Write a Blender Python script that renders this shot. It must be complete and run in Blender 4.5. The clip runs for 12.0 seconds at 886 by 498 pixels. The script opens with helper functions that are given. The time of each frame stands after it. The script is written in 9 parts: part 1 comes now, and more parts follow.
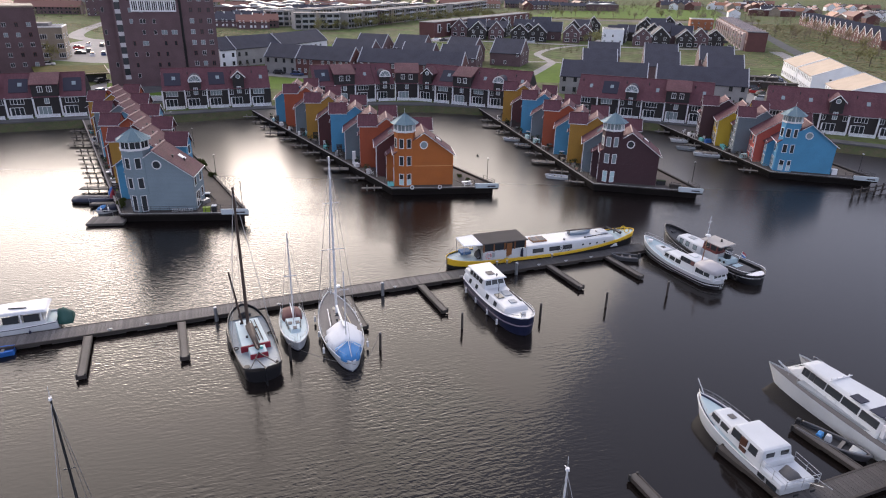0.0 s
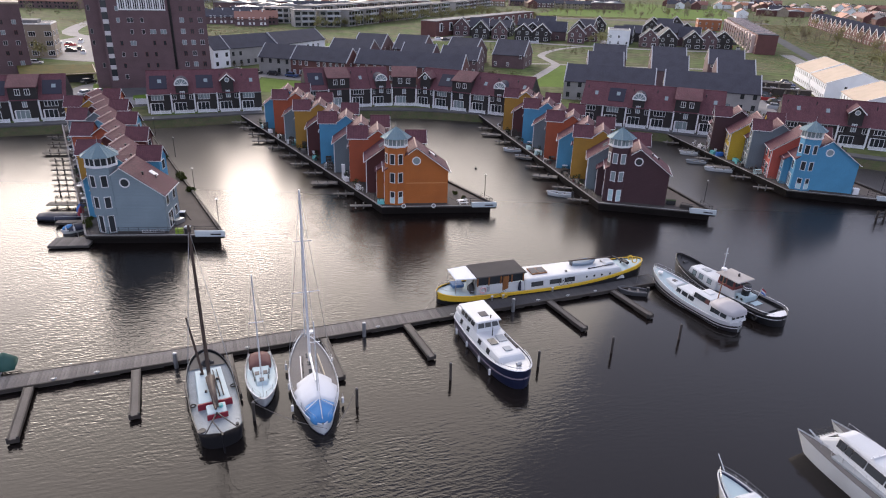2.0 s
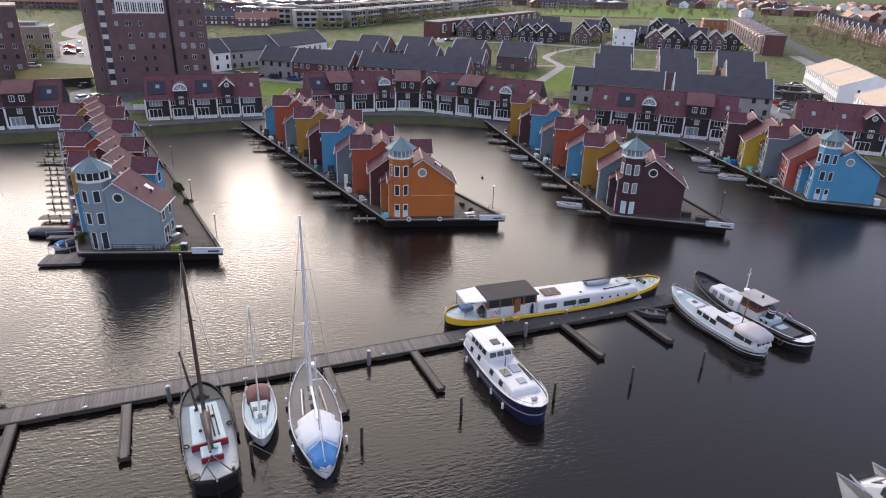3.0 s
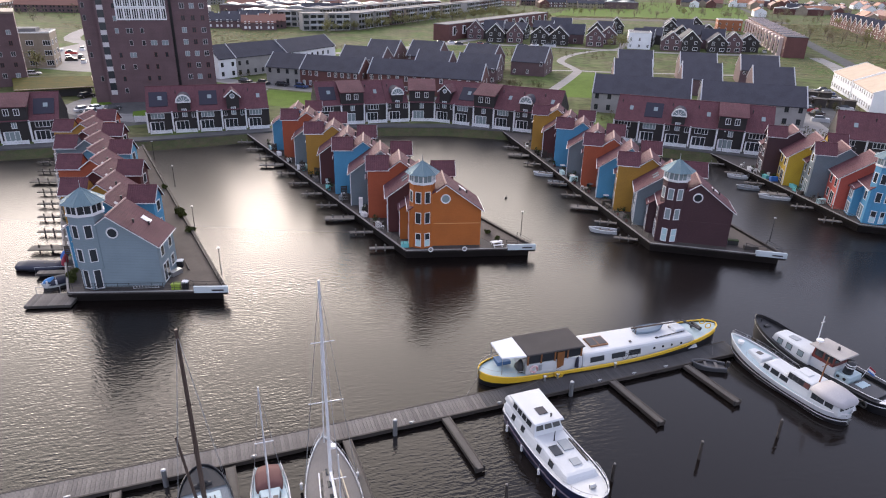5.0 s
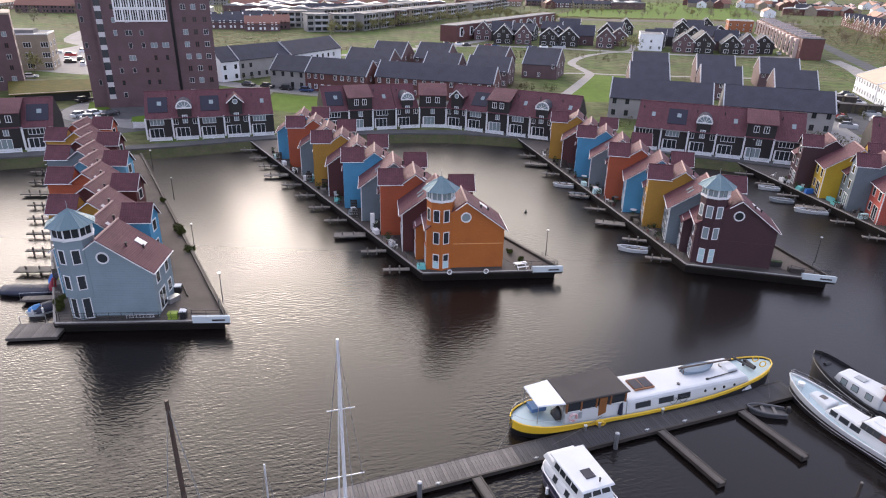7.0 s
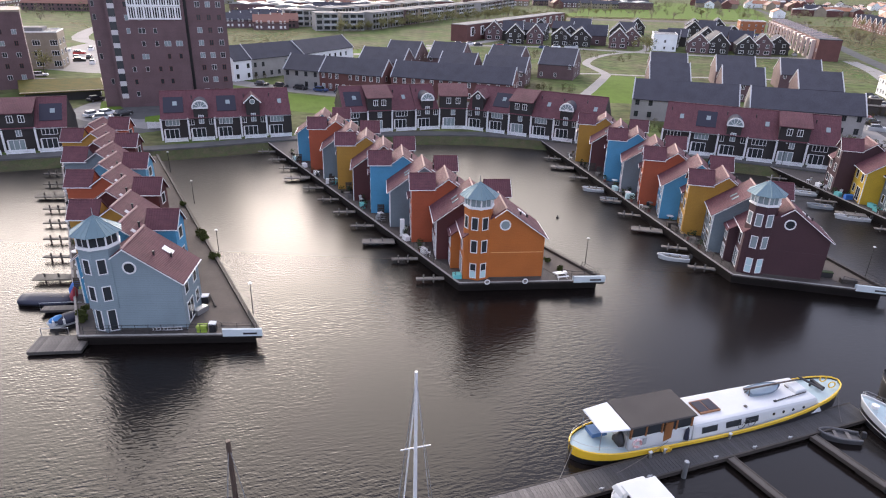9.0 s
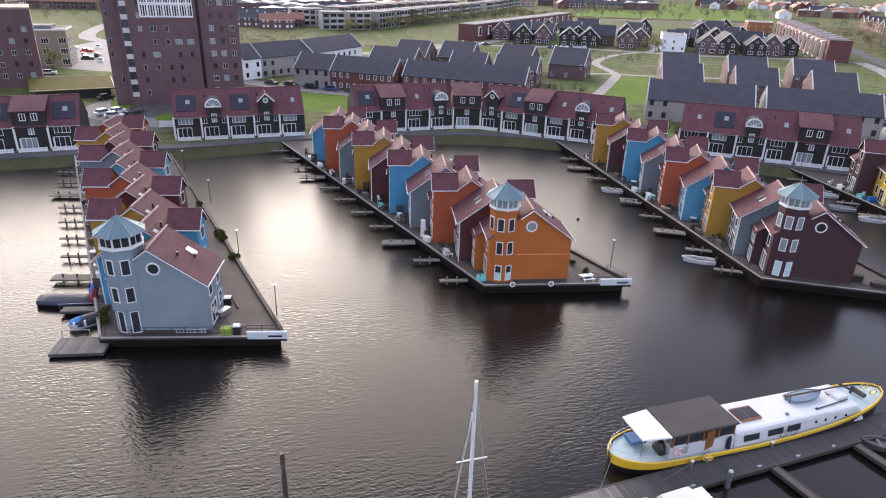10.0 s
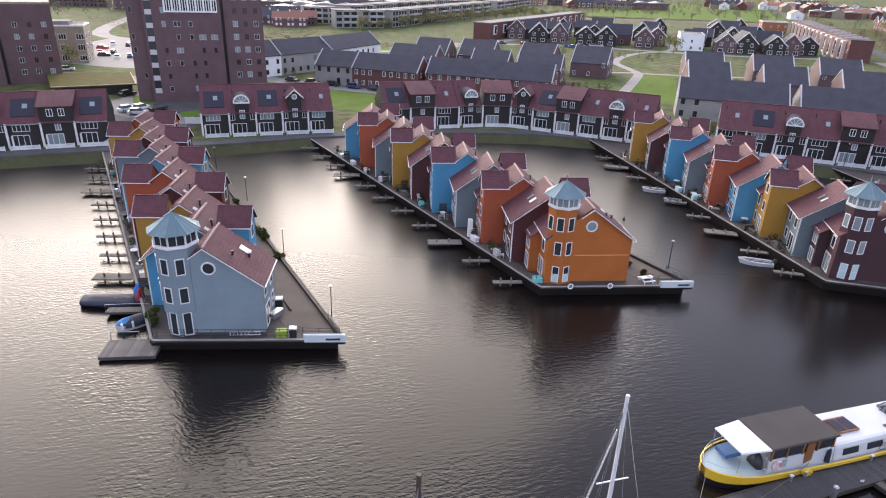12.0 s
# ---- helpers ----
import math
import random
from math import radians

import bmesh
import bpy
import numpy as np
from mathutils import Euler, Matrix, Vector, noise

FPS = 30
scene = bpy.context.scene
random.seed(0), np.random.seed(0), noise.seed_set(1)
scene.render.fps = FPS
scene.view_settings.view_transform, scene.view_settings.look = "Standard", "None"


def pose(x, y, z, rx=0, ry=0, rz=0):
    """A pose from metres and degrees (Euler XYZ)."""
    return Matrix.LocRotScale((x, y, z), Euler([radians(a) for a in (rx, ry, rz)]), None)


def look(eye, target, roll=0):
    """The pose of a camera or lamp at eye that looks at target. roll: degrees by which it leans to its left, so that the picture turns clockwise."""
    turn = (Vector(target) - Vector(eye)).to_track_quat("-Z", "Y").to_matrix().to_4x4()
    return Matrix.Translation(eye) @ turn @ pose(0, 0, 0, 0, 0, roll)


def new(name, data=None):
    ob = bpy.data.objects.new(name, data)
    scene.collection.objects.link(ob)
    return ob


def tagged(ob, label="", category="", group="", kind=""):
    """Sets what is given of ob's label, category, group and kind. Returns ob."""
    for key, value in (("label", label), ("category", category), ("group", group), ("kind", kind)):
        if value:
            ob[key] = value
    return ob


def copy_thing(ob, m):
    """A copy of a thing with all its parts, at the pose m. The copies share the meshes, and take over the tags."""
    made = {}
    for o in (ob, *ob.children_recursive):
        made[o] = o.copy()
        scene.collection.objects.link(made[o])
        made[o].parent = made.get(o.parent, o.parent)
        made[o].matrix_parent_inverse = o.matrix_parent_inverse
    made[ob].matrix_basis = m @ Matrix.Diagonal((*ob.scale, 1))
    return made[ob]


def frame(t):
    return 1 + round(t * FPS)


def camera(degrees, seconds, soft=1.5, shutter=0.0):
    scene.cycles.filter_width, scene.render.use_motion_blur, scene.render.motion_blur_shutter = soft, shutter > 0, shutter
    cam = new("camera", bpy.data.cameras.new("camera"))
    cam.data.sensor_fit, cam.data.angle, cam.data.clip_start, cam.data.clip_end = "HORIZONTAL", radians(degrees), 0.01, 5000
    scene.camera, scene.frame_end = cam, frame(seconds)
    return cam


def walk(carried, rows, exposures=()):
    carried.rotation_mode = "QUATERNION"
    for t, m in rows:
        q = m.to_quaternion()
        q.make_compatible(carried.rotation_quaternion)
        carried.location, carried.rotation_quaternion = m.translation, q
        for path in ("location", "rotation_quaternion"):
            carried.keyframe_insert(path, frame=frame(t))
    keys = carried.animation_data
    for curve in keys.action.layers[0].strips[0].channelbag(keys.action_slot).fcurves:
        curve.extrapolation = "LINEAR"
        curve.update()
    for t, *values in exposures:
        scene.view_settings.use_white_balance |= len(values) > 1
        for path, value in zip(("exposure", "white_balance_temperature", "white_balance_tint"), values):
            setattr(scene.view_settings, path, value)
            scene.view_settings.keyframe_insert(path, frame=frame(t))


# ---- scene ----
cam = camera(69.9, 12.0, soft=1.1)

PATH = [
    (0, (2.154, -2.68, 31.882), (2.123, -0.842, 31.095), 1.3),
    (0.5, (2.733, -0.804, 32.278), (2.701, 1.033, 31.488), 1.5),
    (1, (3.209, 1.153, 32.573), (3.175, 2.988, 31.779), 1.6),
    (1.5, (3.365, 3.165, 32.719), (3.329, 4.999, 31.924), 1.7),
    (2, (3.248, 5.154, 32.897), (3.21, 6.988, 32.099), 1.8),
    (2.5, (2.937, 7.12, 33.203), (2.896, 8.953, 32.403), 1.7),
    (3, (2.419, 9.176, 33.583), (2.375, 11.008, 32.782), 1.7),
    (5, (-0.46, 17.823, 34.43), (-0.521, 19.653, 33.627), 1.4),
    (5.5, (-0.915, 19.905, 34.578), (-0.981, 21.736, 33.775), 1.4),
    (6, (-1.414, 21.688, 34.417), (-1.483, 23.519, 33.616), 1.4),
    (6.5, (-2.102, 23.288, 34.336), (-2.17, 25.119, 33.534), 1.4),
    (7, (-2.816, 24.594, 34.26), (-2.885, 26.425, 33.457), 1.4),
    (9, (-7.048, 27.863, 33.766), (-7.122, 29.693, 32.962), 1.6),
    (9.5, (-8.31, 28.419, 33.775), (-8.386, 30.248, 32.969), 1.7),
    (10, (-9.724, 28.905, 33.363), (-9.802, 30.735, 32.559), 1.8),
    (10.5, (-11.156, 29.445, 33.086), (-11.237, 31.274, 32.282), 1.8),
    (11, (-12.605, 29.841, 32.686), (-12.689, 31.672, 31.885), 1.9),
    (11.5, (-14.157, 30.333, 32.266), (-14.242, 32.163, 31.465), 1.9),
    (12, (-15.548, 30.93, 32.131), (-15.633, 32.759, 31.328), 2.0),
]
walk(cam, [(t, look(eye, aim, roll)) for t, eye, aim, roll in PATH], [(0, 0.64, 6080, 19), (6, 0.96, 6080, 19), (12, 1.18, 6080, 19)])

# ---- light ----
SUN_AZ, SUN_EL = -23.0, 12.0        # degrees left of straight ahead, degrees over the horizon
world = bpy.data.worlds.new("sky_world")
scene.world = world
world.use_nodes = True
wn, wl = world.node_tree.nodes, world.node_tree.links
sky = wn.new("ShaderNodeTexSky")
sky.sky_type = 'NISHITA'
sky.sun_disc = False
sky.sun_elevation = radians(SUN_EL)
sky.sun_rotation = radians(SUN_AZ)
sky.air_density, sky.dust_density, sky.ozone_density = 1.0, 4.0, 1.0
hsv = wn.new("ShaderNodeHueSaturation")
hsv.inputs["Saturation"].default_value = 0.6
wl.new(sky.outputs["Color"], hsv.inputs["Color"])
veil = wn.new("ShaderNodeMix")        # thin even cloud over the whole sky
veil.data_type = 'RGBA'
veil.inputs["Factor"].default_value = 0.36
veil.inputs[7].default_value = (5.3, 5.4, 6.5, 1)
wl.new(hsv.outputs["Color"], veil.inputs[6])
wl.new(veil.outputs[2], wn["Background"].inputs["Color"])
wn["Background"].inputs["Strength"].default_value = 0.185
sun_data = bpy.data.lights.new("sun", 'SUN')
sun_data.energy, sun_data.angle, sun_data.color = 2.2, radians(78), (1.0, 0.86, 0.59)
sun = new("sun", sun_data)
az, el = radians(SUN_AZ), radians(SUN_EL)
sun_way = Vector((math.sin(az) * math.cos(el), math.cos(az) * math.cos(el), math.sin(el)))
sun.matrix_world = look(sun_way * 300, (0, 0, 0))

# ---- materials ----
def mat(name, col, rough=0.6, metal=0.0, grain=0.0, scale=3.0, bump=0.0, bscale=30.0, boards=0.0, board_axis="Z", vary=0.0,
        col2=None, stain=0.0, board_bump=0.5, spec=0.5, cross=0.0, cross_axis="X"):
    """A surface: base colour, broken up by coarse stains and fine grain, with relief; boards: pitch in metres of ridges along an axis."""
    m = bpy.data.materials.new(name)
    m.use_nodes = True
    n, l = m.node_tree.nodes, m.node_tree.links
    b = n["Principled BSDF"]
    b.inputs["Roughness"].default_value, b.inputs["Metallic"].default_value = rough, metal
    b.inputs["Specular IOR Level"].default_value = spec
    geo = n.new("ShaderNodeTexCoord")
    out = None
    rgb = n.new("ShaderNodeRGB")
    rgb.outputs[0].default_value = (*col, 1)
    out = rgb.outputs[0]

    def mix(kind, fac, a, b_):
        x = n.new("ShaderNodeMix")
        x.data_type, x.blend_type = 'RGBA', kind
        if isinstance(fac, float):
            x.inputs["Factor"].default_value = fac
        else:
            l.new(fac, x.inputs["Factor"])
        l.new(a, x.inputs[6])
        if isinstance(b_, tuple):
            x.inputs[7].default_value = (*b_, 1)
        else:
            l.new(b_, x.inputs[7])
        return x.outputs[2]

    def noise_tex(s, detail=4.0, stretch=None):
        t = n.new("ShaderNodeTexNoise")
        t.inputs["Scale"].default_value, t.inputs["Detail"].default_value = s, detail
        if stretch:
            mp = n.new("ShaderNodeMapping")
            mp.inputs["Scale"].default_value = stretch
            l.new(geo.outputs["Object"], mp.inputs["Vector"])
            l.new(mp.outputs["Vector"], t.inputs["Vector"])
        else:
            l.new(geo.outputs["Object"], t.inputs["Vector"])
        return t.outputs["Fac"]

    def ramp(fac, lo, hi):
        r = n.new("ShaderNodeMapRange")
        r.inputs["From Min"].default_value, r.inputs["From Max"].default_value = lo, hi
        l.new(fac, r.inputs["Value"])
        return r.outputs["Result"]

    if col2:
        out = mix('MIX', ramp(noise_tex(scale, 6.0), 0.35, 0.65), out, col2)
    if stain:
        k = 1 - stain
        out = mix('MULTIPLY', ramp(noise_tex(0.35, 5.0), 0.4, 0.75), out, (k, k, k))
    if grain:
        k = 1 - grain
        out = mix('MULTIPLY', ramp(noise_tex(scale * 6, 5.0), 0.35, 0.75), out, (k, k, k))
    if vary:
        info = n.new("ShaderNodeObjectInfo")
        k = 1 - vary
        out = mix('MULTIPLY', info.outputs["Random"], out, (k, k, k))
    l.new(out, b.inputs["Base Color"])
    height = None
    if boards:
        sep = n.new("ShaderNodeSeparateXYZ")
        l.new(geo.outputs["Object"], sep.inputs[0])
        mul = n.new("ShaderNodeMath")
        mul.operation = 'MULTIPLY'
        mul.inputs[1].default_value = 1.0 / boards
        l.new(sep.outputs[board_axis], mul.inputs[0])
        fr = n.new("ShaderNodeMath")
        fr.operation = 'FRACT'
        l.new(mul.outputs[0], fr.inputs[0])
        height = fr.outputs[0]
        if cross:
            m2 = n.new("ShaderNodeMath")
            m2.operation = 'MULTIPLY'
            m2.inputs[1].default_value = 2 * math.pi / cross
            l.new(sep.outputs[cross_axis], m2.inputs[0])
            sn = n.new("ShaderNodeMath")
            sn.operation = 'SINE'
            l.new(m2.outputs[0], sn.inputs[0])
            ad = n.new("ShaderNodeMath")
            ad.operation = 'MULTIPLY_ADD'
            ad.inputs[1].default_value = 0.5
            l.new(sn.outputs[0], ad.inputs[0])
            l.new(height, ad.inputs[2])
            relief = ad.outputs[0]
        else:
            relief = height
        gap = n.new("ShaderNodeMapRange")
        gap.inputs["From Min"].default_value, gap.inputs["From Max"].default_value = 0.0, 0.16
        l.new(height, gap.inputs["Value"])
        k = 0.62
        dark = n.new("ShaderNodeMix")
        dark.data_type, dark.blend_type = 'RGBA', 'MIX'
        l.new(gap.outputs["Result"], dark.inputs["Factor"])
        sc = mix('MULTIPLY', 1.0, out, (k, k, k))
        l.new(sc, dark.inputs[6])
        l.new(out, dark.inputs[7])
        l.new(dark.outputs[2], b.inputs["Base Color"])
    if height is not None or bump:
        bp = n.new("ShaderNodeBump")
        bp.inputs["Distance"].default_value = 0.02
        if height is not None:
            bp.inputs["Strength"].default_value = board_bump
            l.new(relief, bp.inputs["Height"])
        else:
            bp.inputs["Strength"].default_value = bump
            l.new(noise_tex(bscale, 4.0), bp.inputs["Height"])
        l.new(bp.outputs["Normal"], b.inputs["Normal"])
    return m


def water_mat():
    """Peaty harbour water: short crests in two crossing trains, broken by smooth slicks and calmer in the basins."""
    m = bpy.data.materials.new("harbour_water")
    m.use_nodes = True
    n, l = m.node_tree.nodes, m.node_tree.links
    b = n["Principled BSDF"]
    b.inputs["Base Color"].default_value = (0.008, 0.0062, 0.0055, 1)
    b.inputs["IOR"].default_value = 1.333
    tc = n.new("ShaderNodeTexCoord")

    def calc(kind, a, b_, c_=None):
        x = n.new("ShaderNodeMath")
        x.operation = kind
        for k, v in enumerate((a, b_, c_)):
            if v is None:
                continue
            if isinstance(v, float):
                x.inputs[k].default_value = v
            else:
                l.new(v, x.inputs[k])
        return x.outputs[0]

    def spread(v, lo, hi, to_lo, to_hi):
        r = n.new("ShaderNodeMapRange")
        for key, val in (("From Min", lo), ("From Max", hi), ("To Min", to_lo), ("To Max", to_hi)):
            r.inputs[key].default_value = val
        l.new(v, r.inputs["Value"])
        return r.outputs["Result"]

    def crests(deg, along, across, detail, warp):
        """Noise drawn out along the crests: cycles per metre along and across them."""
        mp = n.new("ShaderNodeMapping")
        mp.inputs["Scale"].default_value = (along, across, 1)
        turn = n.new("ShaderNodeMapping")
        turn.inputs["Rotation"].default_value = (0, 0, radians(-deg))
        l.new(tc.outputs["Object"], turn.inputs["Vector"])
        l.new(turn.outputs["Vector"], mp.inputs["Vector"])
        t = n.new("ShaderNodeTexNoise")
        t.inputs["Scale"].default_value, t.inputs["Detail"].default_value, t.inputs["Distortion"].default_value = 1.0, detail, warp
        l.new(mp.outputs["Vector"], t.inputs["Vector"])
        return t.outputs["Fac"]

    def patches(scale, detail):
        t = n.new("ShaderNodeTexNoise")
        t.inputs["Scale"].default_value, t.inputs["Detail"].default_value = scale, detail
        l.new(tc.outputs["Object"], t.inputs["Vector"])
        return t.outputs["Fac"]

    sep = n.new("ShaderNodeSeparateXYZ")
    l.new(tc.outputs["Object"], sep.inputs[0])
    height = calc('MULTIPLY_ADD', crests(-34, 1.4, 4.8, 1.0, 0.25), 0.6, crests(17, 1.1, 3.7, 1.0, 0.35))
    height = calc('MULTIPLY_ADD', crests(4, 3.5, 8.0, 1.0, 0.2), 0.16, height)
    slick = spread(patches(0.045, 3.0), 0.40, 0.56, 0.22, 1.0)
    calm = spread(sep.outputs["Y"], 45.0, 112.0, 0.95, 0.52)
    bp = n.new("ShaderNodeBump")
    bp.inputs["Distance"].default_value = 0.05
    # sheltered, almost smooth water on the lee side of the jetty
    lee = calc('MULTIPLY', spread(sep.outputs["X"], 0.0, 20.0, 0.0, 0.7), spread(sep.outputs["Y"], 72.0, 96.0, 1.0, 0.0))
    l.new(calc('MULTIPLY', calc('MULTIPLY', slick, calm), calc('SUBTRACT', 1.0, lee)), bp.inputs["Strength"])
    l.new(height, bp.inputs["Height"])
    l.new(bp.outputs["Normal"], b.inputs["Normal"])
    # cat's-paws too fine to see singly
    l.new(spread(sep.outputs["Y"], 55.0, 125.0, 0.11, 0.36), b.inputs["Roughness"])
    return m


def glass_mat(name, col, rough=0.06):
    m = bpy.data.materials.new(name)
    m.use_nodes = True
    b = m.node_tree.nodes["Principled BSDF"]
    b.inputs["Base Color"].default_value = (*col, 1)
    b.inputs["Roughness"].default_value = rough
    b.inputs["IOR"].default_value = 1.5
    return m


WATER = water_mat()
CLAD = {k: mat("clad_" + k, c, 0.55, grain=0.12, scale=2.0, stain=0.16, boards=0.19) for k, c in {
    "grey": (0.225, 0.29, 0.325), "orange": (0.42, 0.125, 0.022), "purple": (0.056, 0.023, 0.029), "blue": (0.075, 0.285, 0.47),
    "maroon": (0.085, 0.022, 0.022), "red": (0.37, 0.082, 0.032), "slate": (0.15, 0.19, 0.215), "ochre": (0.40, 0.215, 0.03),
    "coral": (0.50, 0.095, 0.065), "yellow": (0.56, 0.37, 0.025), "skyblue": (0.13, 0.36, 0.50)}.items()}
BLACK_CLAD = mat("black_boards", (0.022, 0.018, 0.018), 0.6, grain=0.3, stain=0.2, boards=0.2)
ROOF = mat("clay_tiles", (0.140, 0.056, 0.066), 0.75, spec=0.25, grain=0.4, scale=1.6, stain=0.3, boards=0.29, board_axis="X", board_bump=1.0, col2=(0.116, 0.048, 0.058), cross=0.26, cross_axis="Y")
ROOF_X = mat("clay_tiles_across", (0.140, 0.056, 0.066), 0.75, spec=0.25, grain=0.4, scale=1.6, stain=0.3, boards=0.29, board_axis="Y", board_bump=1.0, col2=(0.116, 0.048, 0.058), cross=0.26, cross_axis="X")
ROOF_DARK = mat("dark_tiles", (0.062, 0.062, 0.078), 0.75, grain=0.25, scale=1.5, stain=0.2, boards=0.3, board_axis="Y", spec=0.25)
ZINC = mat("zinc_roof", (0.13, 0.205, 0.235), 0.5, metal=0.3, grain=0.15, stain=0.2)
WHITE = mat("white_paint", (0.72, 0.72, 0.72), 0.45, grain=0.06, stain=0.08)
WHITE_GRP = mat("white_gelcoat", (0.55, 0.57, 0.58), 0.32, grain=0.1, stain=0.14)
PANE = glass_mat("window_glass", (0.028, 0.032, 0.036))
# pale pane: the sky's reflection put into the glass's base colour
PANE_PALE = glass_mat("sky_pale_glass", (0.22, 0.27, 0.28), 0.12)
PALE_DOOR = mat("pale_blue_paint", (0.42, 0.60, 0.62), 0.45, grain=0.06)
CONCRETE = mat("concrete", (0.33, 0.32, 0.30), 0.85, grain=0.25, scale=1.2, stain=0.35, bump=0.3)
CONCRETE_DARK = mat("wet_concrete", (0.075, 0.068, 0.062), 0.7, grain=0.3, stain=0.4, bump=0.3)
PALE_WALL = mat("pale_painted_wall", (0.52, 0.58, 0.60), 0.7, grain=0.12, stain=0.25)
DECK = mat("grey_decking", (0.072, 0.06, 0.054), 0.75, grain=0.3, scale=1.2, stain=0.35, boards=0.15, board_axis="X")
JETTY = mat("weathered_planks", (0.205, 0.185, 0.168), 0.8, grain=0.35, scale=1.5, stain=0.3, vary=0.35)
JETTY_WET = mat("soaked_planks", (0.078, 0.076, 0.078), 0.7, grain=0.35, scale=1.5, stain=0.35, vary=0.3)
JETTY_DARK = mat("wet_planks", (0.085, 0.075, 0.068), 0.65, grain=0.35, scale=1.5, stain=0.3, vary=0.3)
TIMBER = mat("dark_timber", (0.055, 0.045, 0.038), 0.75, grain=0.4, stain=0.3, bump=0.4)
TIMBER_PALE = mat("pale_timber", (0.19, 0.175, 0.16), 0.8, grain=0.4, stain=0.3)
PAVING = mat("brown_paving", (0.115, 0.092, 0.075), 0.85, grain=0.3, scale=1.5, stain=0.3, boards=0.4, board_axis="Y")
ASPHALT = mat("asphalt", (0.20, 0.195, 0.19), 0.9, grain=0.2, stain=0.3)
ASPHALT_DARK = mat("worn_dark_asphalt", (0.10, 0.10, 0.10), 0.9, grain=0.2, stain=0.3, spec=0.2)
PATH_PALE = mat("pale_path", (0.27, 0.255, 0.24), 0.9, grain=0.2, stain=0.2)
GRASS = mat("rough_grass", (0.100, 0.148, 0.040), 0.95, grain=0.5, scale=0.06, stain=0.4, col2=(0.150, 0.142, 0.075), spec=0.1)
LAWN = mat("lawn", (0.11, 0.175, 0.026), 0.95, spec=0.1, grain=0.3, scale=0.4, stain=0.2)
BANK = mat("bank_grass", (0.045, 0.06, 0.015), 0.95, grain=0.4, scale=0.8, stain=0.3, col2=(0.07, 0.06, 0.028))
BRICK = mat("dark_brown_brick", (0.142, 0.086, 0.092), 0.75, grain=0.35, scale=2.5, stain=0.25, boards=0.3)
BRICK_RED = mat("red_brick", (0.135, 0.055, 0.050), 0.8, grain=0.3, scale=2.0, stain=0.2)
BRICK_GREY = mat("grey_brick", (0.32, 0.31, 0.30), 0.8, grain=0.25, scale=2.0, stain=0.2)
BRICK_BEIGE = mat("beige_brick", (0.30, 0.25, 0.19), 0.8, grain=0.2, scale=2.0, stain=0.2)
CREAM_ROOF = mat("pale_sheet_roof", (0.50, 0.40, 0.29), 0.75, grain=0.1, stain=0.12)
STEEL = mat("galvanised_steel", (0.42, 0.43, 0.44), 0.4, metal=0.8, grain=0.1)
SCRUB = mat("dry_scrub", (0.26, 0.205, 0.12), 0.95, grain=0.3, scale=0.1, col2=(0.17, 0.165, 0.07), spec=0.1)
BLACK_MET = mat("black_steel", (0.02, 0.02, 0.022), 0.45, grain=0.2)
SOLAR = mat("solar_cells", (0.016, 0.016, 0.030), 0.45, spec=0.3)
BARK = mat("bark", (0.15, 0.12, 0.095), 0.9, grain=0.4)
LEAF = mat("leaves", (0.25, 0.235, 0.085), 0.8, grain=0.3, vary=0.3)
TWIGS = mat("bare_twigs", (0.27, 0.225, 0.15), 0.9, grain=0.3)
HULL_BLACK = mat("black_hull_paint", (0.016, 0.016, 0.018), 0.3, grain=0.2)
HULL_NAVY = mat("navy_hull_paint", (0.014, 0.018, 0.045), 0.28, grain=0.1)
HULL_YELLOW = mat("yellow_hull_paint", (0.72, 0.46, 0.03), 0.35, grain=0.1, stain=0.1)
DECK_TEAK = mat("teak_deck", (0.235, 0.215, 0.195), 0.75, grain=0.25, stain=0.25, boards=0.08, board_axis="Y")
DECK_PALE = mat("pale_blue_deck", (0.40, 0.51, 0.54), 0.55, grain=0.1, stain=0.12)
DECK_GREY = mat("grey_deck_paint", (0.31, 0.335, 0.35), 0.6, grain=0.15, stain=0.2)
TARP_BLUE = mat("blue_tarpaulin", (0.04, 0.20, 0.46), 0.5, grain=0.15, bump=0.4, bscale=6)
TARP_WHITE = mat("white_tarpaulin", (0.62, 0.64, 0.66), 0.55, grain=0.06, bump=0.4, bscale=5)
TARP_GREEN = mat("green_tarpaulin", (0.012, 0.07, 0.055), 0.6, grain=0.2, bump=0.4, bscale=6)
TARP_NAVY = mat("navy_tarpaulin", (0.014, 0.018, 0.04), 0.55, grain=0.2, bump=0.4, bscale=6)
CANVAS_GREY = mat("grey_canvas", (0.105, 0.10, 0.098), 0.8, grain=0.15)
RED_PAINT = mat("red_paint", (0.24, 0.014, 0.03), 0.45, grain=0.1)
VARNISH = mat("varnished_wood", (0.24, 0.10, 0.035), 0.35, grain=0.3)
MAST_DARK = mat("tarred_mast", (0.075, 0.05, 0.038), 0.6, grain=0.3)
ALU = mat("mast_alloy", (0.72, 0.72, 0.72), 0.4, metal=0.1, grain=0.1)
RUBBER = mat("rubber", (0.02, 0.02, 0.02), 0.7)
BLUE_PAINT = mat("blue_paint", (0.03, 0.13, 0.42), 0.4)
LIME = mat("lime_plastic", (0.22, 0.31, 0.03), 0.6, grain=0.15)
TEAL = mat("teal_plastic", (0.12, 0.42, 0.42), 0.5)
HEDGE = mat("hedge", (0.03, 0.05, 0.012), 0.9, grain=0.5, scale=4, bump=1.0, bscale=14)


